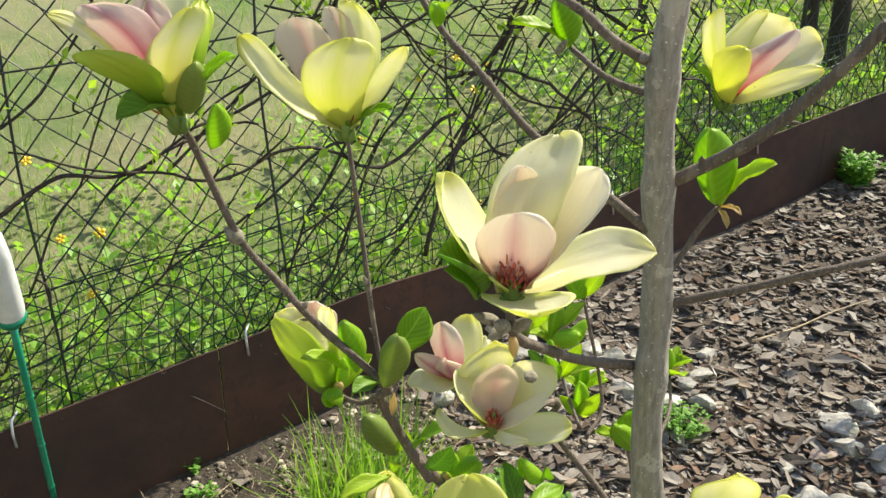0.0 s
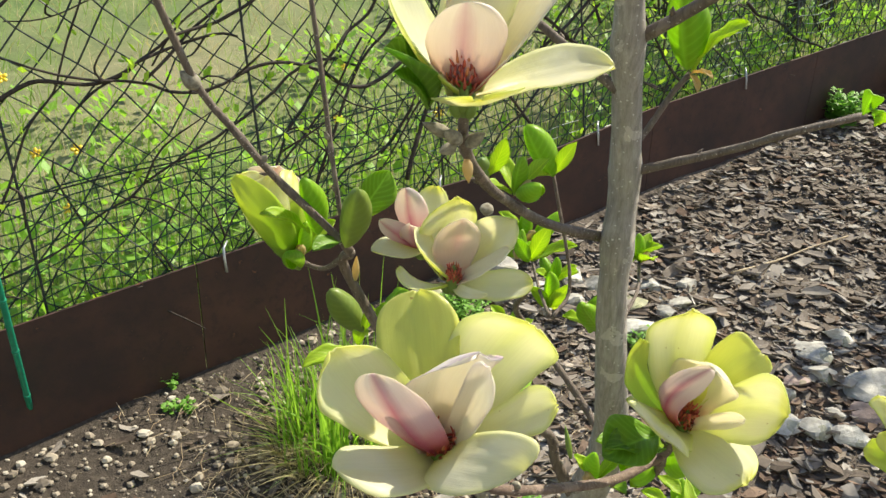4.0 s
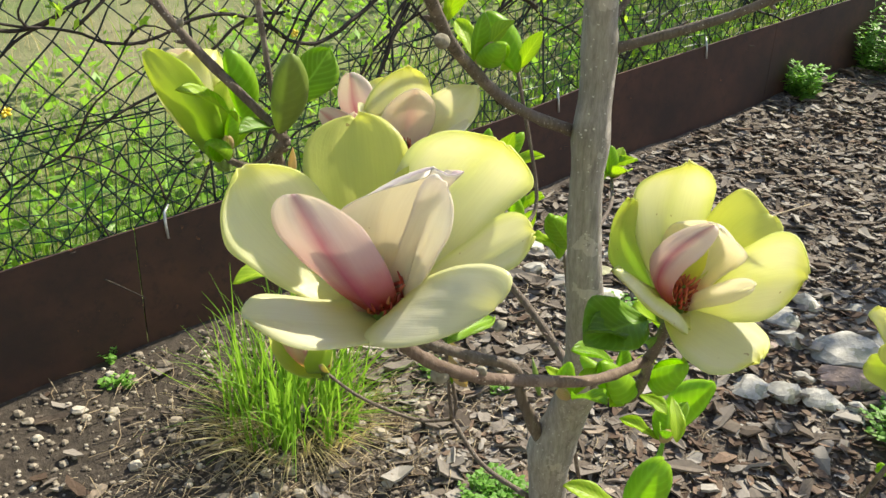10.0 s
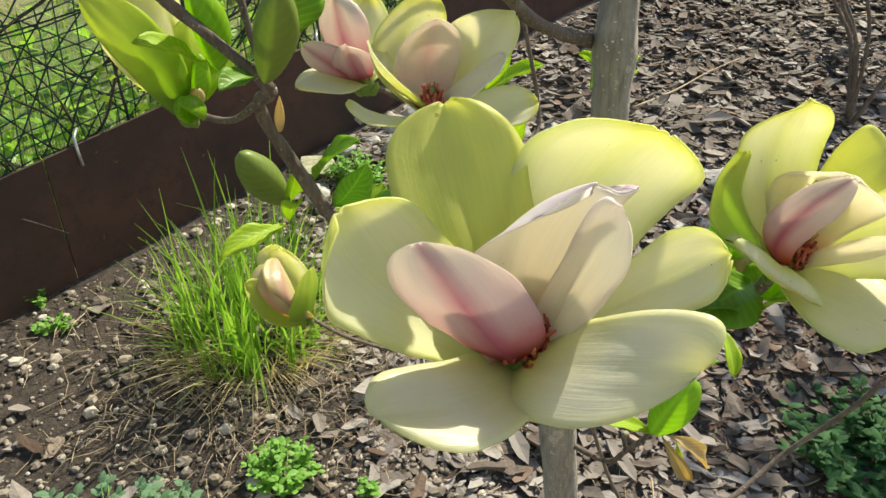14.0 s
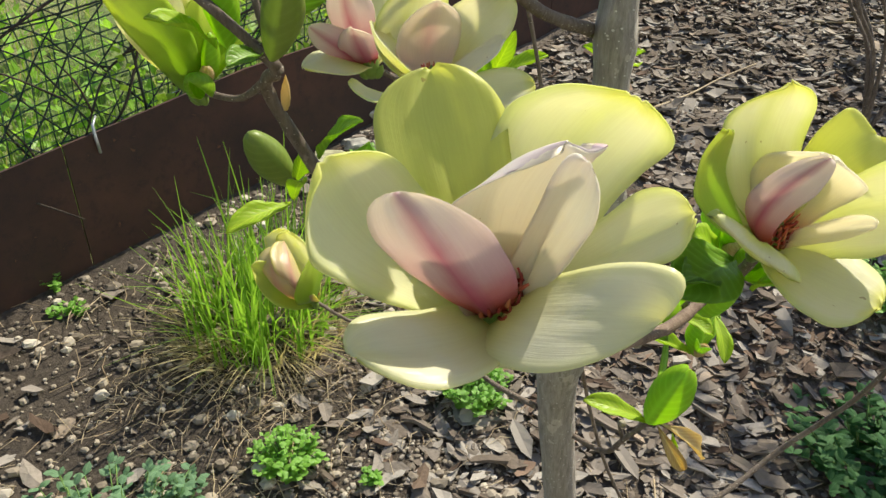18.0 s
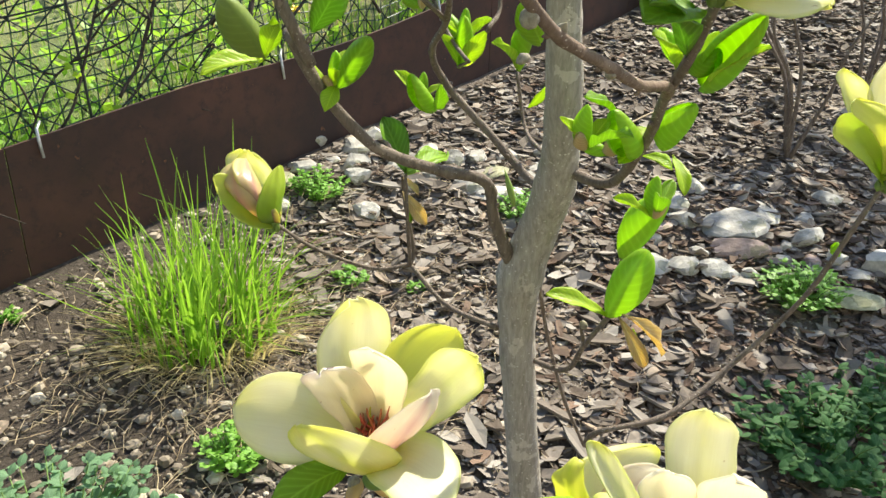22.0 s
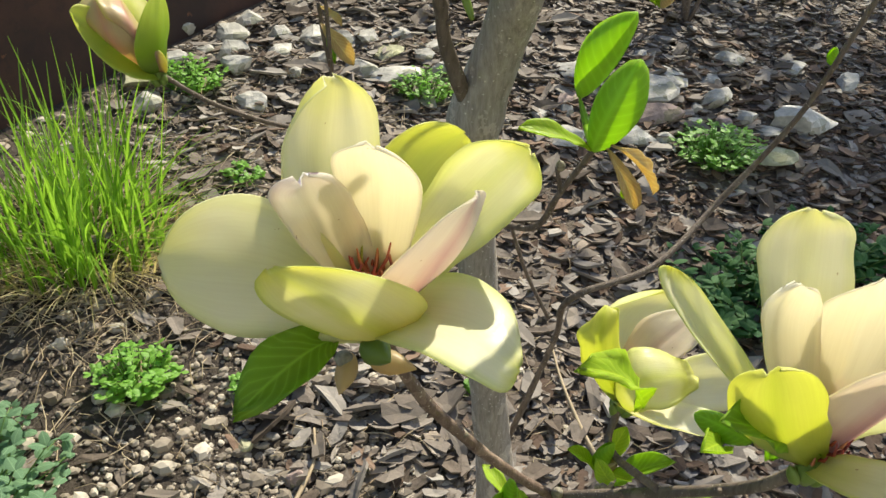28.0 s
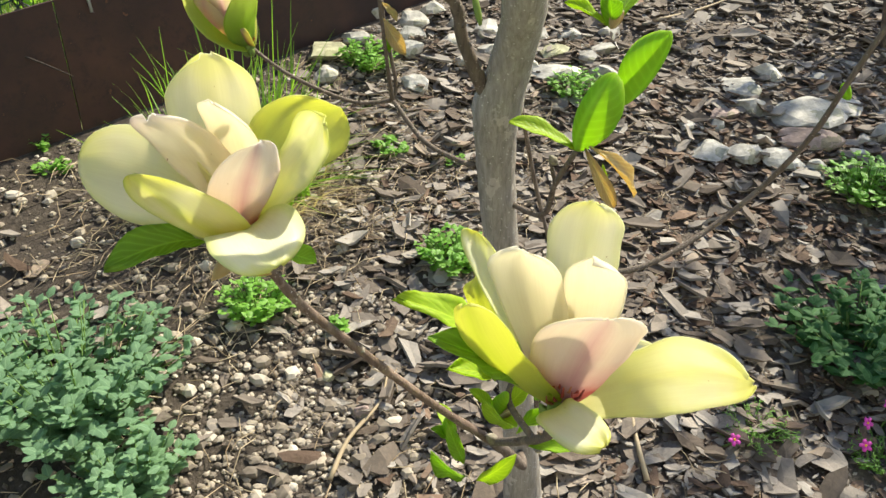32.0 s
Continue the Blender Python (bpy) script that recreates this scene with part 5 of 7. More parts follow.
leaf((0.207, 1.070, 0.985), (0.211, 1.071, 1.029), 0.0165, "fresh", 0.85, 0.1)
leaf((0.207, 1.070, 0.985), (0.201, 1.060, 1.004), 0.0121, "dry", 0.8, 0.1)
leaf((0.148, 1.047, 0.917), (0.180, 1.057, 0.932), 0.0147, "lime", 0.2, 0.1)
leaf((0.142, 1.047, 0.918), (0.115, 1.063, 0.953), 0.0218, "lime", 0.55, 0.1)
leaf((0.143, 1.042, 0.917), (0.139, 1.015, 0.931), 0.0127, "lime", 0.55, 0.1)
leaf((0.144, 1.046, 0.915), (0.149, 1.041, 0.955), 0.015, "fresh", 0.85, 0.1)
leaf((0.144, 1.046, 0.915), (0.138, 1.036, 0.932), 0.011, "dry", 0.8, 0.1)
leaf((0.012, 0.852, 0.987), (0.037, 0.876, 1.021), 0.0238, "lime", 0.2, 0.1)
leaf((0.007, 0.850, 0.987), (-0.018, 0.850, 1.012), 0.0136, "lime", 0.2, 0.1)
leaf((0.010, 0.847, 0.987), (0.008, 0.821, 1.015), 0.0149, "lime", 0.2, 0.1)
leaf((0.010, 0.850, 0.984), (0.014, 0.849, 1.026), 0.0156, "fresh", 0.85, 0.1)
leaf((0.010, 0.850, 0.984), (0.000, 0.840, 1.002), 0.0114, "dry", 0.8, 0.1)
leaf((0.300, 0.957, 1.078), (0.315, 0.980, 1.106), 0.016, "lime", 0.4, 0.1)
leaf((0.296, 0.956, 1.077), (0.260, 0.963, 1.105), 0.019, "lime", 0.55, 0.1)
leaf((0.299, 0.951, 1.077), (0.303, 0.909, 1.099), 0.0235, "lime", 0.2, 0.1)
leaf((0.299, 0.955, 1.075), (0.294, 0.956, 1.115), 0.015, "fresh", 0.85, 0.1)
leaf((0.299, 0.955, 1.075), (0.308, 0.945, 1.093), 0.011, "dry", 0.8, 0.1)
leaf((0.259, 0.701, 0.954), (0.295, 0.717, 0.972), 0.0163, "lime", 0.2, 0.1)
leaf((0.253, 0.702, 0.953), (0.222, 0.723, 0.968), 0.015, "fresh", 0.8, 0.1)
leaf((0.254, 0.697, 0.954), (0.240, 0.665, 0.969), 0.0185, "lime", 0.4, 0.1)
leaf((0.256, 0.700, 0.952), (0.258, 0.701, 0.992), 0.015, "fresh", 0.85, 0.1)
leaf((0.256, 0.700, 0.952), (0.243, 0.690, 0.969), 0.011, "dry", 0.8, 0.1)
leaf((0.275, 0.621, 1.051), (0.299, 0.628, 1.080), 0.018, "lime", 0.4, 0.1)
leaf((0.271, 0.622, 1.051), (0.252, 0.639, 1.082), 0.0186, "fresh", 0.8, 0.1)
leaf((0.273, 0.617, 1.050), (0.275, 0.585, 1.075), 0.0195, "lime", 0.8, 0.1)
leaf((0.273, 0.620, 1.048), (0.269, 0.612, 1.096), 0.018, "fresh", 0.85, 0.1)
leaf((0.273, 0.620, 1.048), (0.266, 0.610, 1.069), 0.0132, "dry", 0.8, 0.1)
leaf((0.192, 0.622, 0.990), (0.214, 0.636, 1.008), 0.0159, "lime", 0.55, 0.1)
leaf((0.187, 0.621, 0.991), (0.168, 0.629, 1.014), 0.0139, "lime", 0.2, 0.1)
leaf((0.190, 0.617, 0.990), (0.207, 0.575, 1.012), 0.0245, "fresh", 0.4, 0.1)
leaf((0.189, 0.620, 0.988), (0.184, 0.613, 1.028), 0.015, "fresh", 0.85, 0.1)
leaf((0.189, 0.620, 0.988), (0.178, 0.610, 1.006), 0.011, "dry", 0.8, 0.1)
leaf((0.310, 0.702, 0.885), (0.339, 0.727, 0.912), 0.0181, "fresh", 0.55, 0.1)
leaf((0.304, 0.701, 0.885), (0.265, 0.710, 0.904), 0.0184, "lime", 0.55, 0.1)
leaf((0.307, 0.698, 0.886), (0.292, 0.669, 0.920), 0.0195, "fresh", 0.55, 0.1)
leaf((0.308, 0.700, 0.883), (0.307, 0.703, 0.927), 0.0165, "fresh", 0.85, 0.1)
leaf((0.308, 0.700, 0.883), (0.313, 0.690, 0.902), 0.0121, "dry", 0.8, 0.1)
leaf((-0.109, 0.772, 1.159), (-0.077, 0.792, 1.190), 0.021, "lime", 0.4, 0.1)
leaf((-0.114, 0.772, 1.158), (-0.137, 0.797, 1.185), 0.0203, "lime", 0.8, 0.1)
leaf((-0.113, 0.766, 1.158), (-0.119, 0.724, 1.176), 0.0215, "lime", 0.8, 0.1)
leaf((-0.112, 0.770, 1.156), (-0.105, 0.772, 1.196), 0.015, "fresh", 0.85, 0.1)
leaf((-0.112, 0.770, 1.156), (-0.109, 0.760, 1.173), 0.011, "dry", 0.8, 0.1)
leaf((0.106, 0.701, 1.257), (0.135, 0.715, 1.286), 0.0168, "lime", 0.55, 0.1)
leaf((0.102, 0.703, 1.257), (0.089, 0.729, 1.283), 0.0191, "lime", 0.2, 0.1)
leaf((0.100, 0.698, 1.256), (0.072, 0.678, 1.272), 0.0151, "lime", 0.2, 0.1)
leaf((0.105, 0.697, 1.256), (0.123, 0.667, 1.274), 0.0193, "lime", 0.8, 0.1)
leaf((0.103, 0.700, 1.254), (0.108, 0.693, 1.294), 0.015, "fresh", 0.85, 0.1)
leaf((0.103, 0.700, 1.254), (0.116, 0.690, 1.272), 0.011, "dry", 0.8, 0.1)
leaf((0.198, 0.551, 0.563), (0.225, 0.560, 0.589), 0.0191, "lime", 0.4, 0.1)
leaf((0.192, 0.551, 0.563), (0.167, 0.556, 0.591), 0.0152, "lime", 0.4, 0.1)
leaf((0.196, 0.547, 0.561), (0.207, 0.523, 0.571), 0.0134, "lime", 0.55, 0.1)
leaf((0.195, 0.550, 0.560), (0.200, 0.543, 0.596), 0.0135, "fresh", 0.85, 0.1)
leaf((0.195, 0.550, 0.560), (0.204, 0.540, 0.576), 0.0099, "dry", 0.8, 0.1)
leaf((0.179, 0.400, 0.736), (0.207, 0.404, 0.762), 0.0193, "fresh", 0.55, 0.1)
leaf((0.173, 0.402, 0.735), (0.148, 0.422, 0.748), 0.0151, "fresh", 0.8, 0.1)
leaf((0.178, 0.397, 0.735), (0.189, 0.372, 0.747), 0.0152, "fresh", 0.55, 0.1)
leaf((0.176, 0.400, 0.733), (0.174, 0.402, 0.769), 0.0135, "fresh", 0.85, 0.1)
leaf((0.176, 0.400, 0.733), (0.176, 0.390, 0.749), 0.0099, "dry", 0.8, 0.1)
leaf((0.162, 0.624, 0.460), (0.152, 0.665, 0.476), 0.0175, "lime", 0.2, 0.1)
leaf((0.160, 0.620, 0.462), (0.138, 0.617, 0.485), 0.0152, "fresh", 0.4, 0.1)
leaf((0.163, 0.620, 0.459), (0.157, 0.619, 0.499), 0.015, "fresh", 0.85, 0.1)
leaf((0.163, 0.620, 0.459), (0.159, 0.610, 0.477), 0.011, "dry", 0.8, 0.1)
branch([(0.190, 0.980, 0.980), (0.180, 1.030, 1.000), (0.167, 1.085, 1.045)], 0.0025, 0.0020, "", 0)
branch([(0.180, 1.030, 1.000), (0.207, 1.070, 0.985)], 0.0019, 0.0017, "", 0)
branch([(0.175, 1.000, 0.950), (0.144, 1.046, 0.915)], 0.0019, 0.0017, "", 0)
branch([(0.250, 0.820, 1.060), (0.280, 0.880, 1.070), (0.299, 0.955, 1.075)], 0.0022, 0.0020, "", 0)
bud((0.038, 0.500, 1.365), (0.019, 0.490, 1.376), 0.0045, "fuzz")
bud((0.041, 0.510, 1.355), (0.030, 0.500, 1.353), 0.0045, "fuzz")
bud((0.044, 0.500, 1.361), (0.033, 0.485, 1.372), 0.005, "fuzz")
bud((0.049, 0.510, 1.356), (0.060, 0.500, 1.367), 0.005, "fuzz")
bud((0.050, 0.530, 1.340), (0.052, 0.530, 1.322), 0.004, "dry")
bud((0.066, 0.630, 1.292), (0.071, 0.620, 1.303), 0.0055, "green")
bud((0.071, 0.560, 1.291), (0.062, 0.550, 1.296), 0.005, "fuzz")
bud((0.066, 0.600, 1.312), (0.064, 0.590, 1.322), 0.006, "green")
bud((-0.189, 0.725, 1.343), (-0.204, 0.720, 1.360), 0.008, "fuzz")
bud((-0.140, 0.735, 1.270), (-0.132, 0.730, 1.279), 0.004, "fuzz")
bud((-0.054, 0.760, 1.135), (-0.051, 0.750, 1.167), 0.004, "dry")
bud((-0.075, 0.750, 1.289), (-0.078, 0.745, 1.300), 0.003, "fuzz")
bud((-0.020, 0.500, 0.782), (-0.033, 0.480, 0.776), 0.006, "dry")
bud((-0.010, 0.500, 0.778), (0.009, 0.480, 0.779), 0.007, "dry")
bud((-0.015, 0.490, 0.796), (-0.009, 0.470, 0.797), 0.008, "green")
bud((-0.023, 0.500, 0.785), (-0.028, 0.490, 0.783), 0.005, "fuzz")
bud((0.066, 0.550, 0.652), (0.072, 0.540, 0.655), 0.004, "fuzz")
bud((0.209, 0.620, 0.456), (0.195, 0.600, 0.487), 0.006, "fuzz")
bud((0.238, 0.600, 0.472), (0.240, 0.580, 0.499), 0.006, "fuzz")
bud((0.243, 0.580, 0.486), (0.243, 0.560, 0.499), 0.005, "fuzz")
bud((0.296, 0.800, 0.699), (0.286, 0.790, 0.715), 0.005, "fuzz")
bud((0.124, 0.600, 1.066), (0.120, 0.600, 1.073), 0.006, "fuzz")
bud((0.064, 0.440, 1.126), (0.067, 0.430, 1.129), 0.006, "fuzz")
bud((0.090, 0.460, 1.112), (0.092, 0.450, 1.122), 0.004, "fuzz")
bud((0.145, 0.500, 1.081), (0.142, 0.490, 1.082), 0.004, "fuzz")
bud((0.211, 0.840, 0.846), (0.203, 0.860, 0.885), 0.004, "green")
bud((0.110, 0.810, 1.507), (0.119, 0.800, 1.522), 0.004, "fuzz")
bud((0.177, 0.730, 1.509), (0.175, 0.730, 1.517), 0.005, "fuzz")

# ---- fence ----


def build_fence():
    fence = thing("wire_fence", "sagging black wire-mesh fence with a green mesh strip along its foot", "fence", "", "structure")
    rnd = random.Random(5)
    d = unit((1, STEEL_K, 0))
    x0, y0 = -2.6, STEEL_K * -2.6 + STEEL_B
    off = np.array((-d[1], d[0], 0)) * 0.03

    def on(u, h):
        p = np.array((x0, y0, 0)) + d * u + off
        sag = 0.02 * noise.noise(Vector((u * 1.3, h * 1.3, 2))) + 0.02 * noise.noise(Vector((u * 4, h * 4, 9)))
        z = ground_z(p[0], p[1]) + h
        return p + np.array((-d[1], d[0], 0)) * (sag + 0.10 * h) + np.array((0, 0, z))

    def warp(u, h):
        return u + 0.034 * noise.noise(Vector((u * 5, h * 5, 1))) + 0.02 * noise.noise(Vector((u * 1.1, h, 4))), h + 0.034 * noise.noise(Vector((u * 5, h * 5, 6)))

    bag = Bag()
    cell, rowh = 0.105, 0.052
    for i in range(58):
        for s in (1, -1):
            line = []
            for j in range(34):
                u = i * cell + s * (cell * 0.25 if j % 2 else -cell * 0.25) + (0 if s > 0 else cell * 0.5)
                if not 0 <= u <= 6:
                    continue
                line.append(on(*warp(u, 0.28 + j * rowh)))
            if len(line) > 2:
                v, f = tube(line, [0.0029] * len(line), 4, 0, False)
                bag.put(v, f)
    bag.make("wire_mesh", WIRE, fence, "black coated wire in loose uneven meshes", False)
    bag = Bag()
    for j in range(13):
        line = [on(*warp(u, 0.20 + j * 0.034 + 0.012 * math.sin(u * 3))) for u in np.arange(0, 6.0, 0.06)]
        v, f = tube(line, [0.0019] * len(line), 4, 0, False)
        bag.put(v, f)
    for i in range(150):
        line = [on(*warp(i * 0.04 + 0.05 * (h - 0.2), h)) for h in np.arange(0.16, 0.66, 0.06)]
        v, f = tube(line, [0.0017] * len(line), 4, 0, False)
        bag.put(v, f)
    bag.make("lower_mesh", GREENWIRE, fence, "green coated wire strip with small meshes", False)
    for u in np.arange(0.15, 6, 0.62):
        line = [on(u + 0.01 * math.sin(h * 5), h) for h in np.arange(0.1, 2.1, 0.1)]
        v, f = tube(line, [0.0038] * len(line), 6, 0)
        mesh_ob("upright_wire", v, f, WIRE, fence)
    for h in (0.62, 1.15, 1.7):
        line = [on(u, h + 0.03 * math.sin(u * 1.7)) for u in np.arange(0, 6.0, 0.1)]
        v, f = tube(line, [0.0026] * len(line), 5, 0)
        mesh_ob("tension_wire", v, f, WIRE, fence)
    for x in (-1.62, -1.05, -0.55, 0.05, 0.62, 1.3):
        y = STEEL_K * x + STEEL_B
        c = np.array((x, y, steel_top(x)))
        v, f = tube([c + np.array((0.004, -0.012, -0.05)), c + np.array((0, -0.01, -0.01)), c + np.array((-0.003, 0.0, 0.018)), c + np.array((0.002, 0.025, 0.03))], [0.0035, 0.004, 0.004, 0.003], 6)
        mesh_ob("wire_tie", v, f, TIE, fence, "grey wire tie over the steel edge")
    return on


fence_at = build_fence()


def build_vines():
    rnd = random.Random(11)
    vine = thing("climbing_vine", "dark leafless vine stems twined through the wire fence with opening buds", "vine")
    leaves = Bag()
    starts = [(0.7, 0.9, 1, 0.05), (1.3, 0.75, 1, 0.02), (1.2, 0.35, 1, 0.9), (2.0, 1.5, 1, -0.35), (2.7, 0.3, 1, 1.2), (3.0, 0.4, 1, 1.0), (3.3, 1.3, -1, -0.4), (3.5, 0.5, 1, 0.8), (3.7, 0.3, -1, 1.3), (2.6, 1.2, 1, -0.2), (2.9, 1.0, 1, 0.3), (3.9, 0.6, -1, 0.6), (4.3, 0.3, 1, 1.4), (0.3, 1.3, 1, -0.3), (2.3, 0.8, 1, 0.5), (3.2, 0.9, 1, -0.5), (3.4, 1.5, -1, -0.8), (2.2, 1.7, 1, -0.6), (1.7, 0.25, 1, 1.6), (3.1, 0.3, 1, 1.5)] + [(3.1 + 0.11 * k, 0.5 + 0.13 * (k % 7), 1 if k % 2 else -1, (-0.6, 0.9, 0.2, 1.6, -1.1)[k % 5]) for k in range(16)]
    starts += [(rnd.uniform(2.5, 4.4), rnd.uniform(0.75, 1.8), rnd.choice((1, -1)), rnd.uniform(-0.9, 0.9)) for _ in range(16)]
    for n, (u, h, s, rise) in enumerate(starts):
        line, ph = [], rnd.uniform(0, 90)
        big = rnd.uniform(0.0035, 0.008) if n > 1 else 0.009
        for k in range(26):
            u += s * 0.05 * math.cos(math.atan(rise)) * (0.7 + 0.6 * rnd.random())
            h += 0.05 * math.sin(math.atan(rise)) + 0.05 * noise.noise(Vector((k * 0.25, ph, 0)))
            h = max(0.25, h)
            line.append(fence_at(u, h) + np.array((0.0, 0.03 * noise.noise(Vector((k * 0.4, ph, 5))), 0)))
            if rnd.random() < 0.3:
                for q in range(rnd.randint(2, 5)):
                    c = line[-1] + np.array((rnd.uniform(-0.03, 0.03), rnd.uniform(-0.03, 0.03), rnd.uniform(0.0, 0.05)))
                    e = c + np.array((rnd.uniform(-0.03, 0.03), rnd.uniform(-0.02, 0.02), rnd.uniform(0.0, 0.035)))
                    w = np.array((rnd.uniform(-0.01, 0.01), rnd.uniform(-0.01, 0.01), rnd.uniform(-0.012, 0.012)))
                    m = (c + e) / 2
                    leaves.put([c, m + w, e, m - w], [(0, 1, 2, 3)], [(0.5, 0), (1, 0.5), (0.5, 1), (0, 0.5)])
        for q in range(5):
            i = rnd.randrange(3, 24)
            e = line[i] + np.array((rnd.uniform(-0.2, 0.2), rnd.uniform(-0.03, 0.03), rnd.uniform(-0.12, 0.22)))
            m = (line[i] + e) / 2 + np.array((rnd.uniform(-0.04, 0.04), 0, rnd.uniform(-0.04, 0.04)))
            v, f = tube(smooth_line([line[i], m, e], 3), [0.0035, 0.0032, 0.003, 0.0027, 0.0023, 0.002, 0.0015], 5, 0.2)
            mesh_ob("vine_twig", v, f, VINE, vine)
        line = smooth_line(line, 2)
        v, f = tube(line, [big * (1 - 0.6 * i / len(line)) for i in range(len(line))], 6, 0.25)
        mesh_ob("vine_stem", v, f, VINE, vine)
    leaves.make("vine_leaves", LEAF["fresh"], vine, "small opening green vine leaves", False)


build_vines()

# ---- meadow behind the fence ----
GRASS = leaf_mat("meadow_grass", (0.12, 0.25, 0.03), (0.30, 0.45, 0.07), 0.42)
GRASSDRY = leaf_mat("meadow_dry_grass", (0.30, 0.25, 0.12), (0.56, 0.48, 0.28), 0.35)
WEED = leaf_mat("meadow_weed", (0.11, 0.28, 0.025), (0.28, 0.50, 0.06), 0.42)


def blade(bag, base, h, lean, w, rnd, steps=4, bendy=1.0):
    a = rnd.uniform(0, 6.28)
    sd = np.array((math.cos(a), math.sin(a), 0)) * w
    verts = []
    for k in range(steps + 1):
        s = k / steps
        p = np.array(base) + np.array((lean[0] * s ** (1.6 * bendy), lean[1] * s ** (1.6 * bendy), h * (s - 0.18 * bendy * s * s * min(1.5, (abs(lean[0]) + abs(lean[1])) / h))))
        q = (1 - s) ** 0.6 if k < steps else 0.08
        verts += [p - sd * q, p + sd * q]
    faces = [(2 * k, 2 * k + 1, 2 * k + 3, 2 * k + 2) for k in range(steps)]
    bag.put(verts, faces, [(c, k / steps) for k in range(steps + 1) for c in (0.35, 0.65)])


def build_meadow():
    rnd = random.Random(21)
    green, dry, weed = Bag(), Bag(), Bag()
    d = unit((1, STEEL_K, 0))
    nrm = np.array((-d[1], d[0], 0))
    for k in range(19000):
        u, q = rnd.uniform(-1.2, 6.5), 0.06 + 6.0 * rnd.random() ** 1.7
        p = np.array((-2.6, STEEL_K * -2.6 + STEEL_B, 0)) + d * u * (1 + q * 0.25) + nrm * q
        if past_steel(p[0], p[1]) < 0.03:
            continue
        p[2] = gz(p[0], p[1]) - 0.01
        patch = noise.noise(Vector((p[0] * 0.9, p[1] * 0.9, 3)))
        h = rnd.uniform(0.08, 0.26) * (1.5 if q < 1 else 1.0)
        lean = (rnd.uniform(-0.12, 0.12) * min(1, q * 2), rnd.uniform(-0.12, 0.12) * min(1, q * 2))
        if rnd.random() < 0.80 - 0.13 * q + 0.5 * patch:
            blade(green, p, h, lean, rnd.uniform(0.0015, 0.004), rnd, 3)
        else:
            blade(dry, p, h, (lean[0] * 2, lean[1] * 2), rnd.uniform(0.001, 0.0025), rnd, 3)
    for k in range(9500):
        u, q = rnd.uniform(-1.0, 6.0), 0.08 + 1.7 * rnd.random() ** 1.6
        p = np.array((-2.6, STEEL_K * -2.6 + STEEL_B, 0)) + d * u * (1 + q * 0.15) + nrm * q
        if noise.noise(Vector((p[0] * 1.7, p[1] * 1.7, 8))) < -0.12 or past_steel(p[0], p[1]) < 0.04:
            continue
        p[2] = gz(p[0], p[1]) + rnd.uniform(0.03, 0.40 - 0.13 * q)
        t = np.array((rnd.uniform(-1, 1), rnd.uniform(-1, 1), rnd.uniform(-0.1, 0.9)))
        t = unit(t) * rnd.uniform(0.025, 0.07)
        s = unit(np.cross(t, (0.2, 0.3, 1))) * np.linalg.norm(t) * 0.3
        weed.put([p, p + t * 0.5 + s, p + t, p + t * 0.5 - s], [(0, 1, 2, 3)], [(0.5, 0), (1, 0.5), (0.5, 1), (0, 0.5)])
    for bag, name, m, text in ((green, "meadow_grass", GRASS, "fresh green meadow grass behind the fence"), (dry, "dry_grass", GRASSDRY, "straw-coloured dry grass in the meadow"), (weed, "meadow_weeds", WEED, "leafy green weeds along the fence foot")):
        tagged(bag.make(name, m, None, "", False), text, "grass", "", "stuff")


build_meadow()
PETAL_Y = plain("buttercup_yellow", (0.75, 0.50, 0.01), (0.85, 0.62, 0.03), 90.0, 0.4)
PETAL_P = plain("phlox_pink", (0.62, 0.03, 0.36), (0.75, 0.09, 0.50), 90.0, 0.5)
STEM = plain("green_stem", (0.08, 0.17, 0.03), (0.18, 0.30, 0.06), 60.0, 0.6)


def small_flower(name, label, category, x, y, z0, h, r, mat, group, n=5):
    ob = thing(name, label, category, group, "", (x, y, z0))
    rnd = random.Random(int(abs(x) * 9e3 + y * 7e3))
    top = np.array((rnd.uniform(-0.03, 0.03), rnd.uniform(-0.03, 0.03), h))
    v, f = tube([np.zeros(3), top * 0.5 + np.array((0.01, 0, 0)), top], [0.0022, 0.0018, 0.0014], 5)
    mesh_ob("stem", v, f, STEM, ob)
    face = unit((rnd.uniform(-0.3, 0.3), -0.8, 0.7))
    a0 = unit(np.cross(face, (0, 0, 1)))
    b0 = np.cross(face, a0)
    for k in range(n):
        th = 2 * math.pi * k / n
        d = math.cos(th) * a0 + math.sin(th) * b0
        s = np.cross(face, d)
        g = [top + face * 0.001, top + d * r * 0.55 + s * r * 0.36 + face * r * 0.12, top + d * r + s * r * 0.2 + face * r * 0.2, top + d * r - s * r * 0.2 + face * r * 0.2, top + d * r * 0.55 - s * r * 0.36 + face * r * 0.12]
        low = [q - face * 0.0012 for q in g]
        mesh_ob("petal", g + low, [(0, 1, 2, 3, 4), (9, 8, 7, 6, 5)] + [(i, (i + 1) % 5 + 0, (i + 1) % 5 + 5, i + 5)[::-1] for i in range(5)], mat, ob)
    v, f = ball(top + face * r * 0.08, r * 0.22, (1, 1, 1), 6, 4)
    mesh_ob("flower_centre", v, f, PETAL_Y, ob)


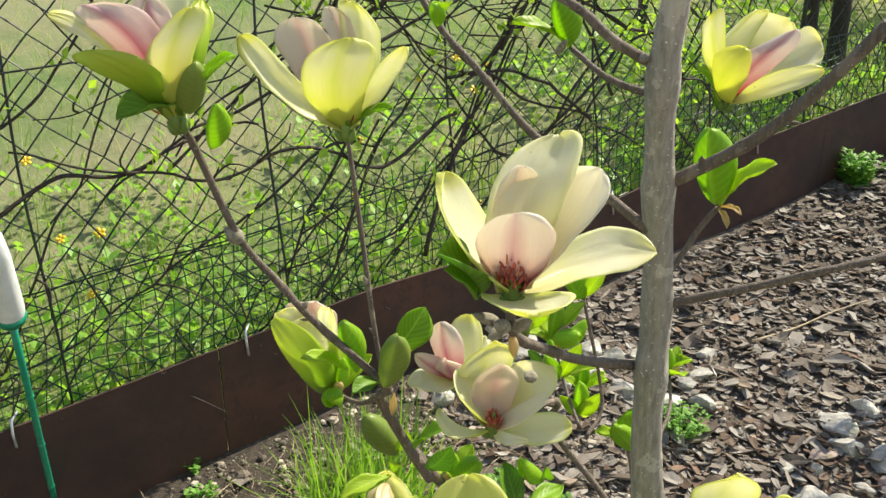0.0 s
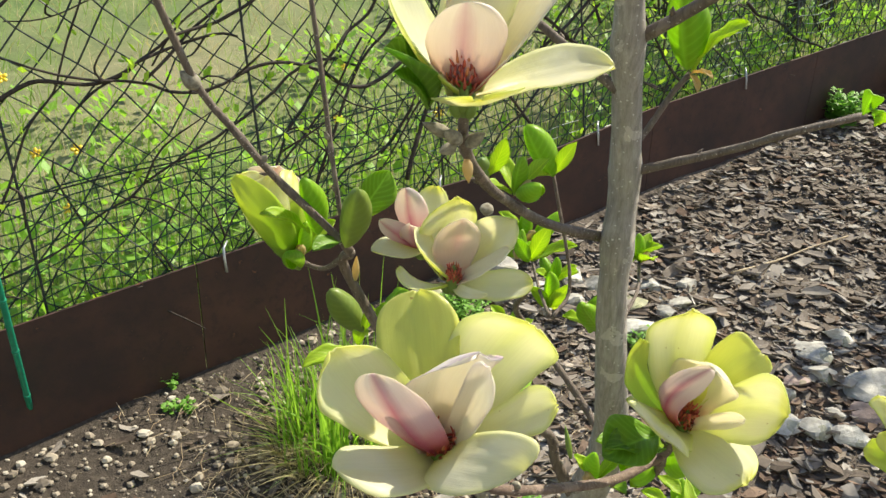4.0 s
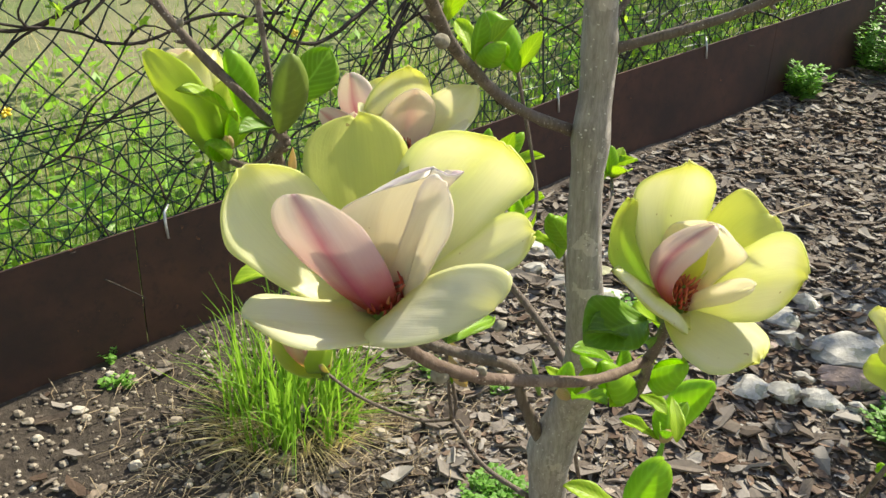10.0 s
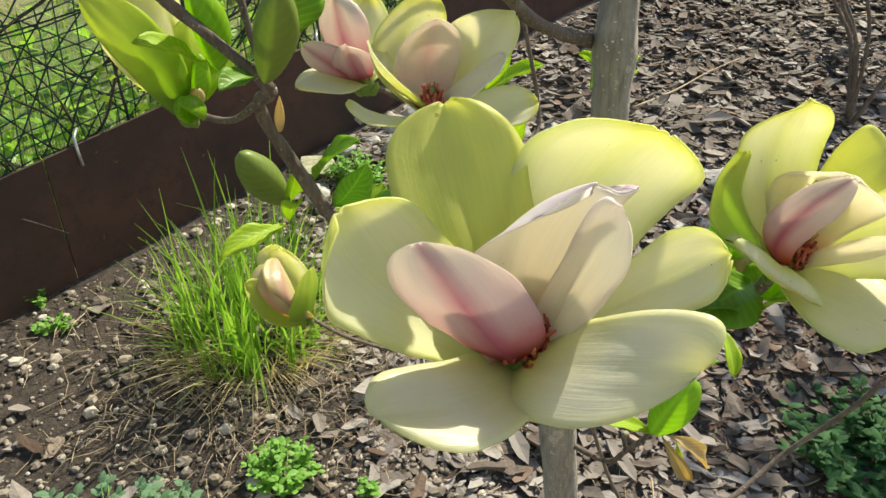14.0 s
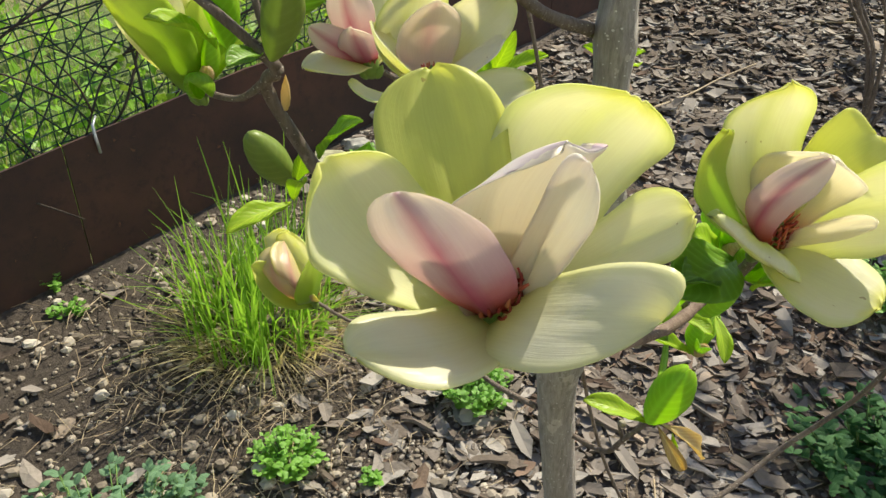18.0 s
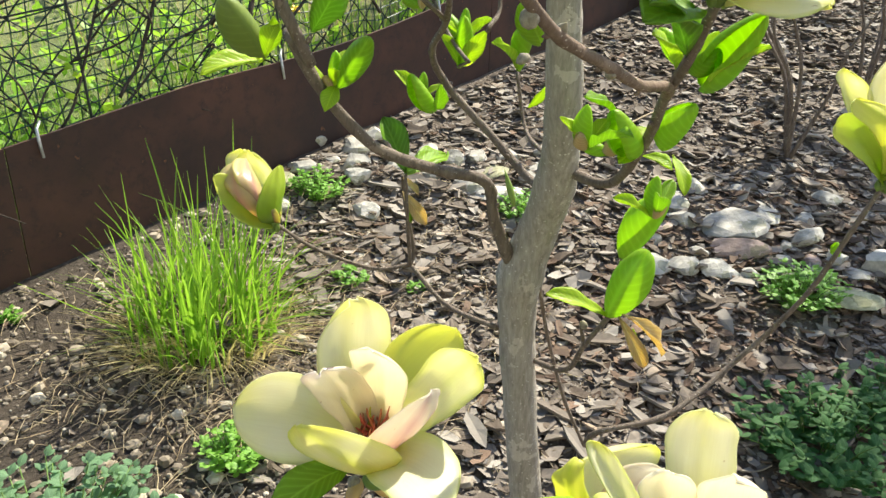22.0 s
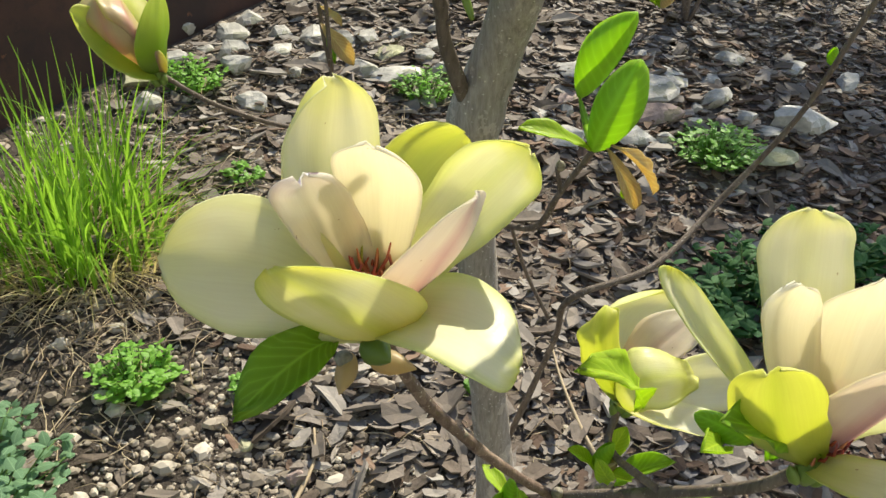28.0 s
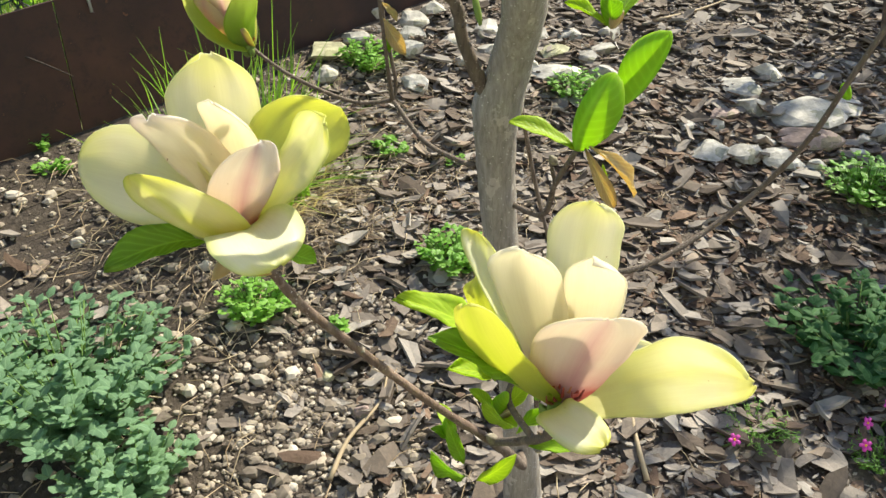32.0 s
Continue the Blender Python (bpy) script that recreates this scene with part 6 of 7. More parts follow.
rnd = random.Random(4)
for k in range(22):
    u, q = rnd.uniform(0.4, 3.6), rnd.uniform(0.15, 1.3)
    d = unit((1, STEEL_K, 0))
    p = np.array((-2.6, STEEL_K * -2.6 + STEEL_B, 0)) + d * u * (1 + q * 0.2) + np.array((-d[1], d[0], 0)) * q
    small_flower("yellow_wildflower", "small bright yellow wildflower in the meadow grass", "wildflower", p[0], p[1], gz(p[0], p[1]), rnd.uniform(0.30, 0.48), rnd.uniform(0.016, 0.024), PETAL_Y, "yellow meadow flowers")


def background_tree(x, y, r, h, lean, seed):
    rnd = random.Random(seed)
    ob = thing("background_tree", "dark slim tree trunk behind the fence with bright spring leaves", "tree", "trees behind the fence", "", (x, y, gz(x, y) - 0.05))
    line = smooth_line([(lean * k * k * 0.3 + 0.03 * math.sin(k * 2 + seed), 0.02 * math.cos(k * 3), h * k) for k in (0, 0.15, 0.35, 0.6, 0.8, 1.0)], 4)
    v, f = tube(line, [r * (1.25 - 0.9 * i / len(line)) for i in range(len(line))], 12, 0.2)
    mesh_ob("trunk", v, f, VINE, ob)
    crown = Bag()
    for b in range(9):
        k = rnd.uniform(0.25, 0.8)
        p0 = line[int(k * (len(line) - 1))]
        d = unit((rnd.uniform(-1, 1), rnd.uniform(-1, 1), rnd.uniform(0.2, 1)))
        p1, p2 = p0 + d * 0.4, p0 + d * 0.8 + np.array((0, 0, 0.12))
        v, f = tube([p0, p1, p2], [r * 0.35, r * 0.22, 0.004], 6, 0.2)
        mesh_ob("limb", v, f, VINE, ob)
        for q in range(70):
            c = p0 + (p2 - p0) * rnd.uniform(0.2, 1.1) + np.array([rnd.gauss(0, 0.13) for _ in range(3)])
            t = unit([rnd.gauss(0, 1) for _ in range(3)]) * rnd.uniform(0.02, 0.05)
            s = unit(np.cross(t, (0.1, 0.4, 1))) * np.linalg.norm(t) * 0.4
            crown.put([c, c + t * 0.5 + s, c + t, c + t * 0.5 - s], [(0, 1, 2, 3)], [(0.5, 0), (1, 0.5), (0.5, 1), (0, 0.5)])
    crown.make("crown", LEAF["lime"], ob, "loose bright green spring foliage", False)


for x, y, r, h, lean, s in ((1.95, 4.55, 0.042, 2.3, 0.15, 1), (2.22, 4.75, 0.05, 2.4, -0.1, 2), (2.85, 5.3, 0.045, 2.2, 0.2, 3), (1.35, 5.6, 0.03, 2.0, 0.1, 4), (3.6, 6.3, 0.06, 2.6, 0.0, 5)):
    background_tree(x, y, r, h, lean, s)


# Tree kept out of view, added only to cast dappled shade on the bed.
def shade_tree():
    rnd = random.Random(77)
    ob = thing("garden_tree", "slim unseen tree with loose spring leaves, added to shade the mulch bed", "tree", "", "", (4.95, 3.4, gz(4.95, 3.4) - 0.05))
    line = smooth_line([(0, 0, 0), (-0.05, 0.02, 0.8), (-0.2, 0.0, 1.6), (-0.45, -0.05, 2.3), (-0.7, -0.05, 2.9)], 4)
    v, f = tube(line, [0.07 - 0.0035 * i for i in range(len(line))], 12, 0.15)
    mesh_ob("trunk", v, f, VINE, ob)
    crown = Bag()
    for b in range(26):
        p0 = np.array(line[rnd.randrange(8, len(line))])
        e = np.array((rnd.uniform(-2.3, -0.6), rnd.uniform(-1.3, 0.5), rnd.uniform(1.7, 2.7)))
        m = (p0 + e) / 2 + np.array((0, 0, 0.15))
        v, f = tube(smooth_line([p0, m, e], 4), [0.022 - 0.002 * i for i in range(9)], 6, 0.2)
        mesh_ob("limb", v, f, VINE, ob)
        for q in range(42):
            c = m + (e - m) * rnd.uniform(-0.3, 1.1) + np.array([rnd.gauss(0, 0.14) for _ in range(3)])
            if c[2] < 1.45:
                continue
            t = unit([rnd.gauss(0, 1), rnd.gauss(0, 1), rnd.gauss(0, 0.6)]) * rnd.uniform(0.05, 0.10)
            w = unit(np.cross(t, (0.1, 0.4, 1))) * np.linalg.norm(t) * 0.33
            crown.put([c, c + t * 0.5 + w, c + t, c + t * 0.5 - w], [(0, 1, 2, 3)], [(0.5, 0), (1, 0.5), (0.5, 1), (0, 0.5)])
    crown.make("crown", LEAF["fresh"], ob, "loose green spring foliage", False)


shade_tree()


def shrub(x, y, r, h, n, seed, mat, label, leaf_len):
    rnd = random.Random(seed)
    ob = thing("shrub", label, "shrub", "shrubs behind the fence", "", (x, y, gz(x, y)))
    for b in range(7):
        e = np.array((rnd.uniform(-r, r) * 0.8, rnd.uniform(-r, r) * 0.8, h * rnd.uniform(0.6, 1)))
        v, f = tube([np.array((0, 0, -0.03)), e * 0.5 + np.array((0.03, 0, 0.02)), e], [0.008, 0.006, 0.002], 5, 0.1)
        mesh_ob("stem", v, f, VINE, ob)
    bag = Bag()
    for q in range(n):
        c = np.array((rnd.gauss(0, r * 0.5), rnd.gauss(0, r * 0.5), h * rnd.uniform(0.05, 1.05)))
        if noise.noise(Vector(c * 3) + Vector((seed, 0, 0))) < -0.12:
            continue
        t = unit([rnd.gauss(0, 1) for _ in range(3)]) * leaf_len * rnd.uniform(0.6, 1.3)
        s = unit(np.cross(t, (0.1, 0.4, 1))) * np.linalg.norm(t) * 0.35
        bag.put([c, c + t * 0.5 + s, c + t, c + t * 0.5 - s], [(0, 1, 2, 3)], [(0.5, 0), (1, 0.5), (0.5, 1), (0, 0.5)])
    bag.make("foliage", mat, ob, "", False)


shrub(2.9, 6.4, 1.0, 1.1, 2200, 31, LEAF["lime"], "loose shrub with bright yellow-green spring leaves", 0.05)
shrub(1.3, 4.7, 0.5, 0.7, 900, 32, LEAF["fresh"], "green leafy shrub growing into the fence", 0.045)
shrub(4.2, 6.8, 1.0, 1.1, 1800, 33, LEAF["lime"], "bright green shrub beyond the steel edge", 0.05)

# ---- green stake ----
GREENPL = plain("green_plastic", (0.005, 0.20, 0.11), (0.01, 0.28, 0.16), 60.0, 0.35)
WHITEPL = plain("white_plastic", (0.66, 0.68, 0.66), (0.80, 0.81, 0.79), 30.0, 0.4)
stake = thing("garden_stake", "thin green plastic stake with a white cap leaning by the steel", "garden stake", "", "", (-1.03, 1.81, gz(-1.03, 1.81) - 0.03))
top = np.array((0.175, -0.34, 0.76))
v, f = tube([top * k for k in (0, 0.25, 0.5, 0.75, 1.0)], [0.0075] * 5, 10)
for k in (0.22, 0.45, 0.68):
    a, b = tube([top * (k - 0.006), top * (k - 0.002), top * (k + 0.002), top * (k + 0.006)], [0.0076, 0.009, 0.009, 0.0076], 10)
    o = len(v)
    v, f = v + a, f + [tuple(i + o for i in q) for q in b]
mesh_ob("rod", v, f, GREENPL, stake, "green ribbed rod")
v, f = tube([top * k for k in (0.97, 1.0, 1.03, 1.2, 1.26, 1.28)], [0.012, 0.027, 0.029, 0.024, 0.018, 0.004], 14)
mesh_ob("cap", v, f, WHITEPL, stake, "white plastic cap")
v, f = tube([top * k for k in (0.985, 1.0, 1.012)], [0.027, 0.0305, 0.027], 14)
mesh_ob("collar", v, f, GREENPL, stake, "green collar under the cap")

# ---- stones ----


def rock(x, y, wx, wy, wz, mat, rot, seed, label):
    rnd = random.Random(seed)
    v, f = ball((0, 0, 0), 1.0, (1, 1, 1), 14, 9)
    cuts = [(unit((rnd.gauss(0, 1), rnd.gauss(0, 1), rnd.gauss(0.2, 0.8))), rnd.uniform(0.40, 0.80)) for _ in range(15)]
    out = []
    for p in v:
        p = np.array(p)
        for n, c in cuts:
            q = p @ n
            if q > c:
                p = p - n * (q - c)
        p = p * (1 + 0.10 * noise.noise(Vector(p * 2.5) + Vector((seed, 0, 0))) + 0.04 * noise.noise(Vector(p * 7) + Vector((0, seed, 0))))
        a = p * np.array((wx, wy, wz)) / 2
        out.append((a[0] * math.cos(rot) - a[1] * math.sin(rot), a[0] * math.sin(rot) + a[1] * math.cos(rot), a[2]))
    ob = mesh_ob("stone", out, f, ROCKS[mat], None, "", False)
    ob.location = (x, y, gz(x, y) + wz * 0.16)
    tagged(ob, label, "stone", "stones edging the mulch bed")


STONE_TEXT = ("rough grey stone half sunk in the soil", "pale whitish limestone lying on the mulch", "flat pinkish-brown stone in the mulch bed", "mossy yellowish stone in the bed edge")
STONES = [
    (0.00, 2.35, 0.15, 3), (0.08, 2.41, 0.10, 0), (0.19, 2.46, 0.07, 0), (0.27, 2.50, 0.14, 0), (0.25, 2.43, 0.10, 0), (0.25, 2.35, 0.11, 1),
    (0.34, 2.58, 0.10, 0), (0.49, 2.45, 0.10, 1), (0.49, 2.35, 0.10, 0), (0.57, 2.28, 0.11, 0), (0.68, 2.33, 0.12, 3), (0.67, 2.23, 0.15, 1),
    (0.57, 2.43, 0.09, 0), (0.41, 2.50, 0.09, 0), (0.38, 2.42, 0.08, 1), (0.77, 2.29, 0.07, 0), (0.00, 2.25, 0.09, 0), (0.25, 2.18, 0.10, 1),
    (0.39, 2.29, 0.06, 0), (0.65, 2.42, 0.08, 0), (1.19, 2.04, 0.10, 0), (1.31, 1.99, 0.24, 0), (1.01, 1.88, 0.12, 0), (1.08, 1.85, 0.11, 0),
    (1.18, 1.81, 0.11, 1), (1.26, 1.79, 0.07, 1), (1.30, 1.88, 0.16, 2), (1.53, 1.91, 0.11, 0), (1.75, 1.76, 0.21, 1), (1.48, 1.67, 0.18, 3),
    (1.60, 1.75, 0.12, 0), (1.57, 1.82, 0.09, 0), (1.45, 1.89, 0.07, 0), (1.17, 1.90, 0.07, 0), (1.49, 1.82, 0.07, 2),
]
MORE = [
    (0.84, 2.35, 0.12, 0), (0.80, 2.22, 0.08, 0), (1.06, 1.97, 0.07, 0), (1.58, 2.00, 0.09, 0), (1.74, 2.10, 0.10, 0), (0.92, 1.73, 0.06, 1),
    (0.06, 1.14, 0.05, 2), (0.00, 1.22, 0.04, 3), (0.14, 2.56, 0.09, 0), (1.20, 2.14, 0.13, 0), (1.30, 2.20, 0.10, 1), (1.46, 2.05, 0.15, 0),
    (1.10, 2.02, 0.08, 2), (0.98, 1.97, 0.07, 0), (0.88, 2.44, 0.09, 0), (0.75, 2.44, 0.10, 0), (1.92, 2.02, 0.12, 0), (2.05, 1.90, 0.11, 1),
    (1.45, 2.17, 0.08, 0), (1.40, 1.84, 0.07, 1),
]
for k, (x, y, w, m) in enumerate(STONES + MORE):
    q = random.Random(k + 40)
    w *= 1.3
    rock(x, y, w, w * q.uniform(0.65, 0.95), w * (q.uniform(0.45, 0.65) if w < 0.15 else q.uniform(0.28, 0.40)), m, q.uniform(-0.6, 0.6), k + 40, STONE_TEXT[m])

# ---- plants in the bed ----


def pad(bag, c, t, s, rnd):
    """One small broad leaf with a raised middle."""
    t, s = np.array(t), np.array(s)
    n = unit(np.cross(t, s)) * np.linalg.norm(t) * 0.10
    bag.put([c, c + t * 0.35 + s, c + t * 0.75 + s * 0.8, c + t, c + t * 0.75 - s * 0.8, c + t * 0.35 - s, c + t * 0.5 - n], [(0, 6, 1), (1, 6, 2), (2, 6, 3), (3, 6, 4), (4, 6, 5), (5, 6, 0)], [(0.5, 0), (1, 0.35), (0.9, 0.75), (0.5, 1), (0.1, 0.75), (0, 0.35), (0.5, 0.5)])


def leafy_plant(name, label, x, y, r, h, stems, mat, leaf_len, seed, wide=0.32, tiers=5, group=""):
    rnd = random.Random(seed)
    ob = thing(name, label, "plant", group, "", (x, y, gz(x, y) - 0.005))
    foliage, stalks = Bag(), Bag()
    for k in range(stems):
        a, q = rnd.uniform(0, 6.28), r * math.sqrt(rnd.random())
        foot = np.array((math.cos(a) * q * 0.5, math.sin(a) * q * 0.5, 0))
        tip = np.array((math.cos(a) * q, math.sin(a) * q, h * (1 - 0.45 * (q / r) ** 2) * rnd.uniform(0.65, 1.1)))
        v, f = tube([foot, (foot + tip) / 2 + np.array((0, 0, 0.01)), tip], [0.0018, 0.0014, 0.001], 4)
        stalks.put(v, f)
        for i in range(tiers):
            s = (i + 1) / tiers
            c = foot + (tip - foot) * s
            for w in range(3 if s > 0.9 else 2):
                b = rnd.uniform(0, 6.28)
                d = np.array((math.cos(b), math.sin(b), rnd.uniform(-0.1, 0.7)))
                t = unit(d) * leaf_len * rnd.uniform(0.6, 1.15) * (1.1 - 0.4 * s)
                pad(foliage, c, t, unit(np.cross(t, (0, 0, 1))) * np.linalg.norm(t) * wide, rnd)
    stalks.make("branching_stem", STEM, ob)
    foliage.make("foliage", mat, ob, "", True)


CATMINT = leaf_mat("catmint_leaf", (0.09, 0.20, 0.10), (0.28, 0.44, 0.24), 0.3, 0.75)
WEEDLET = leaf_mat("weed_leaf", (0.10, 0.27, 0.03), (0.26, 0.50, 0.08), 0.35)
CRANES = leaf_mat("cranesbill_leaf", (0.02, 0.10, 0.02), (0.075, 0.21, 0.045), 0.25, 0.7)
leafy_plant("catmint_plant", "bushy grey-green catmint with soft toothed leaves", -0.47, 1.20, 0.23, 0.19, 90, CATMINT, 0.036, 51, 0.32, 7)
leafy_plant("catmint_plant", "grey-green catmint shoots at the edge of a larger clump", -0.34, 1.02, 0.12, 0.13, 50, CATMINT, 0.032, 52, 0.34, 7)
for x, y, r, h, n, s in ((-0.145, 1.39, 0.075, 0.075, 46, 53), (0.275, 1.50, 0.085, 0.085, 60, 54), (0.12, 2.29, 0.09, 0.085, 50, 55), (0.16, 1.92, 0.05, 0.035, 22, 56), (1.36, 1.69, 0.12, 0.10, 80, 57), (0.71, 2.12, 0.09, 0.08, 40, 58), (-0.72, 1.97, 0.05, 0.04, 16, 59), (-0.66, 1.86, 0.045, 0.03, 12, 60), (0.33, 1.86, 0.03, 0.03, 9, 61), (0.02, 1.32, 0.03, 0.03, 8, 62), (0.42, 1.2, 0.02, 0.03, 6, 63)):
    leafy_plant("green_weed", "low tuft of bright green weeds in the soil", x, y, r, h, n, WEEDLET, 0.022 if r < 0.1 else 0.026, s, 0.36, 4, "green weeds in the bed")
leafy_plant("cranesbill_plant", "spreading dark green cranesbill with deeply cut leaves", 1.12, 1.24, 0.20, 0.13, 70, CRANES, 0.045, 64, 0.28, 4)
leafy_plant("cranesbill_plant", "dark green cranesbill clump in the mulch", 1.38, 1.30, 0.16, 0.12, 50, CRANES, 0.045, 65, 0.28, 4)
leafy_plant("creeping_phlox", "low needle-leaved phlox cushion with a few magenta flowers", 0.80, 1.06, 0.09, 0.035, 60, WEEDLET, 0.014, 66, 0.12, 4)
leafy_plant("creeping_phlox", "needle-leaved phlox cushion beside the cranesbill", 1.04, 0.98, 0.09, 0.05, 60, WEEDLET, 0.014, 67, 0.12, 4)
for x, y in ((0.715, 1.02), (1.02, 1.03), (1.06, 1.05), (0.98, 0.97)):
    small_flower("phlox_flower", "single magenta phlox blossom above its cushion", "flower", x, y, gz(x, y), 0.045, 0.012, PETAL_P, "phlox blossoms")
leafy_plant("fern", "bright green fern fronds against the steel edge", 1.90, 3.645, 0.10, 0.17, 30, WEEDLET, 0.05, 68, 0.2, 9)
leafy_plant("fern", "tall bright green fern at the bend of the steel edge", 2.45, 3.98, 0.2, 0.34, 40, WEEDLET, 0.06, 69, 0.2, 10)

CLUMP = leaf_mat("clump_grass", (0.10, 0.25, 0.02), (0.28, 0.48, 0.05), 0.45, 0.35)


def grass_clump(x, y, r, h, n, seed):
    rnd = random.Random(seed)
    ob = thing("ornamental_grass", "upright green grass clump with a straw-coloured dry base", "grass", "", "", (x, y, gz(x, y) - 0.01))
    green, dry = Bag(), Bag()
    for k in range(n):
        a, q = rnd.uniform(0, 6.28), r * math.sqrt(rnd.random())
        base = (math.cos(a) * q, math.sin(a) * q, 0)
        out = rnd.uniform(0.0, 0.08) * (0.3 + q / r)
        blade(green, base, h * rnd.uniform(0.3, 1.0), (math.cos(a) * out + rnd.gauss(0, 0.07), math.sin(a) * out + rnd.gauss(0, 0.07)), rnd.uniform(0.0025, 0.0055), rnd, 7, rnd.uniform(0.5, 2.6))
    for k in range(n // 4):
        a, q = rnd.gauss(-0.3, 1.3), r * math.sqrt(rnd.random())
        out = rnd.uniform(0.10, 0.30)
        blade(green, (math.cos(a) * q, math.sin(a) * q, 0), h * rnd.uniform(0.25, 0.6), (math.cos(a) * out, math.sin(a) * out), rnd.uniform(0.002, 0.004), rnd, 8, rnd.uniform(0.8, 1.6))
    for k in range(n * 2):
        a, q = rnd.uniform(0, 6.28), r * 1.15 * math.sqrt(rnd.random())
        base = (math.cos(a) * q, math.sin(a) * q, 0)
        out = rnd.uniform(0.02, 0.20)
        blade(dry, base, h * rnd.uniform(0.04, 0.34), (math.cos(a) * out, math.sin(a) * out), rnd.uniform(0.001, 0.003), rnd, 5)
    green.make("green_blades", CLUMP, ob, "", True)
    dry.make("dry_blades", GRASSDRY, ob, "straw-coloured withered blades", True)


grass_clump(-0.20, 1.78, 0.17, 0.40, 270, 71)
bag = Bag()
q = random.Random(3)
for x, y, dx, dy, h in ((-0.30, 1.82, -0.10, 0.03, 0.37), (-0.25, 1.9, -0.05, 0.04, 0.42), (-0.12, 1.9, 0.02, 0.05, 0.45), (-0.08, 1.92, 0.02, 0.03, 0.40)):
    blade(bag, (x, y, gz(x, y)), h, (dx, dy), 0.004, q, 8)
tagged(bag.make("grass_stalks", CLUMP, None, "", True), "tall single grass stalks with withered tips", "grass", "", "stuff")


def bare_shrub(x, y, seed, n, h):
    rnd = random.Random(seed)
    ob = thing("bare_shrub", "small leafless grey-brown shrub standing in the mulch", "shrub", "bare shrubs in the mulch", "", (x, y, gz(x, y) - 0.02))
    for k in range(n):
        a = rnd.uniform(0, 6.28)
        e = np.array((math.cos(a) * 0.22, math.sin(a) * 0.18, h * rnd.uniform(0.7, 1)))
        line = smooth_line([np.zeros(3), e * 0.4 + np.array((0.02, 0, 0.04)), e * 0.75 + np.array((-0.02, 0.01, 0)), e], 4)
        v, f = tube(line, [0.008 * (1 - 0.7 * i / len(line)) for i in range(len(line))], 7, 0.15)
        mesh_ob("stem", v, f, TWIG, ob)


bare_shrub(1.75, 2.35, 81, 6, 0.75)
bare_shrub(2.3, 2.7, 82, 5, 0.8)

# ---- litter: chips, pebbles, straw ----


def chip_shape(rnd, length, width, thick):
    """A torn, slightly curled flake of bark."""
    n = rnd.randint(6, 8)
    ring = []
    for k in range(n):
        a = 2 * math.pi * (k + rnd.uniform(-0.35, 0.35)) / n
        q = rnd.uniform(0.62, 1.15)
        c, d = math.cos(a), math.sin(a)
        ring.append((math.copysign(abs(c) ** 0.8, c) * length / 2 * q, math.copysign(abs(d) ** 0.7, d) * width / 2 * q))
    bendy, twist, trough = rnd.uniform(-0.5, 0.6), rnd.uniform(-0.5, 0.5), rnd.uniform(-0.8, 0.8)
    def up(x, y):
        return bendy * x * x / length + twist * x * y / length + trough * y * y / width
    top = [np.array((x, y, thick / 2 + up(x, y))) for x, y in ring] + [np.array((0, 0, thick / 2))]
    low = [np.array((x * 0.92, y * 0.92, -thick / 2 + up(x, y))) for x, y in ring]
    n1 = n + 1
    return top + low, [(n, k, (k + 1) % n) for k in range(n)] + [(k, n1 + k, n1 + (k + 1) % n, (k + 1) % n) for k in range(n)]


def mulch_share(x, y):
    """How thickly bark lies: little in the soil on the left, full in the bed."""
    k = (x + 0.18 + 0.35 * noise.noise(Vector((x * 1.5, y * 1.5, 12)))) / 0.5
    if past_steel(x, y) > -0.05:
        return 0.0
    return max(0.05, min(1.0, k))


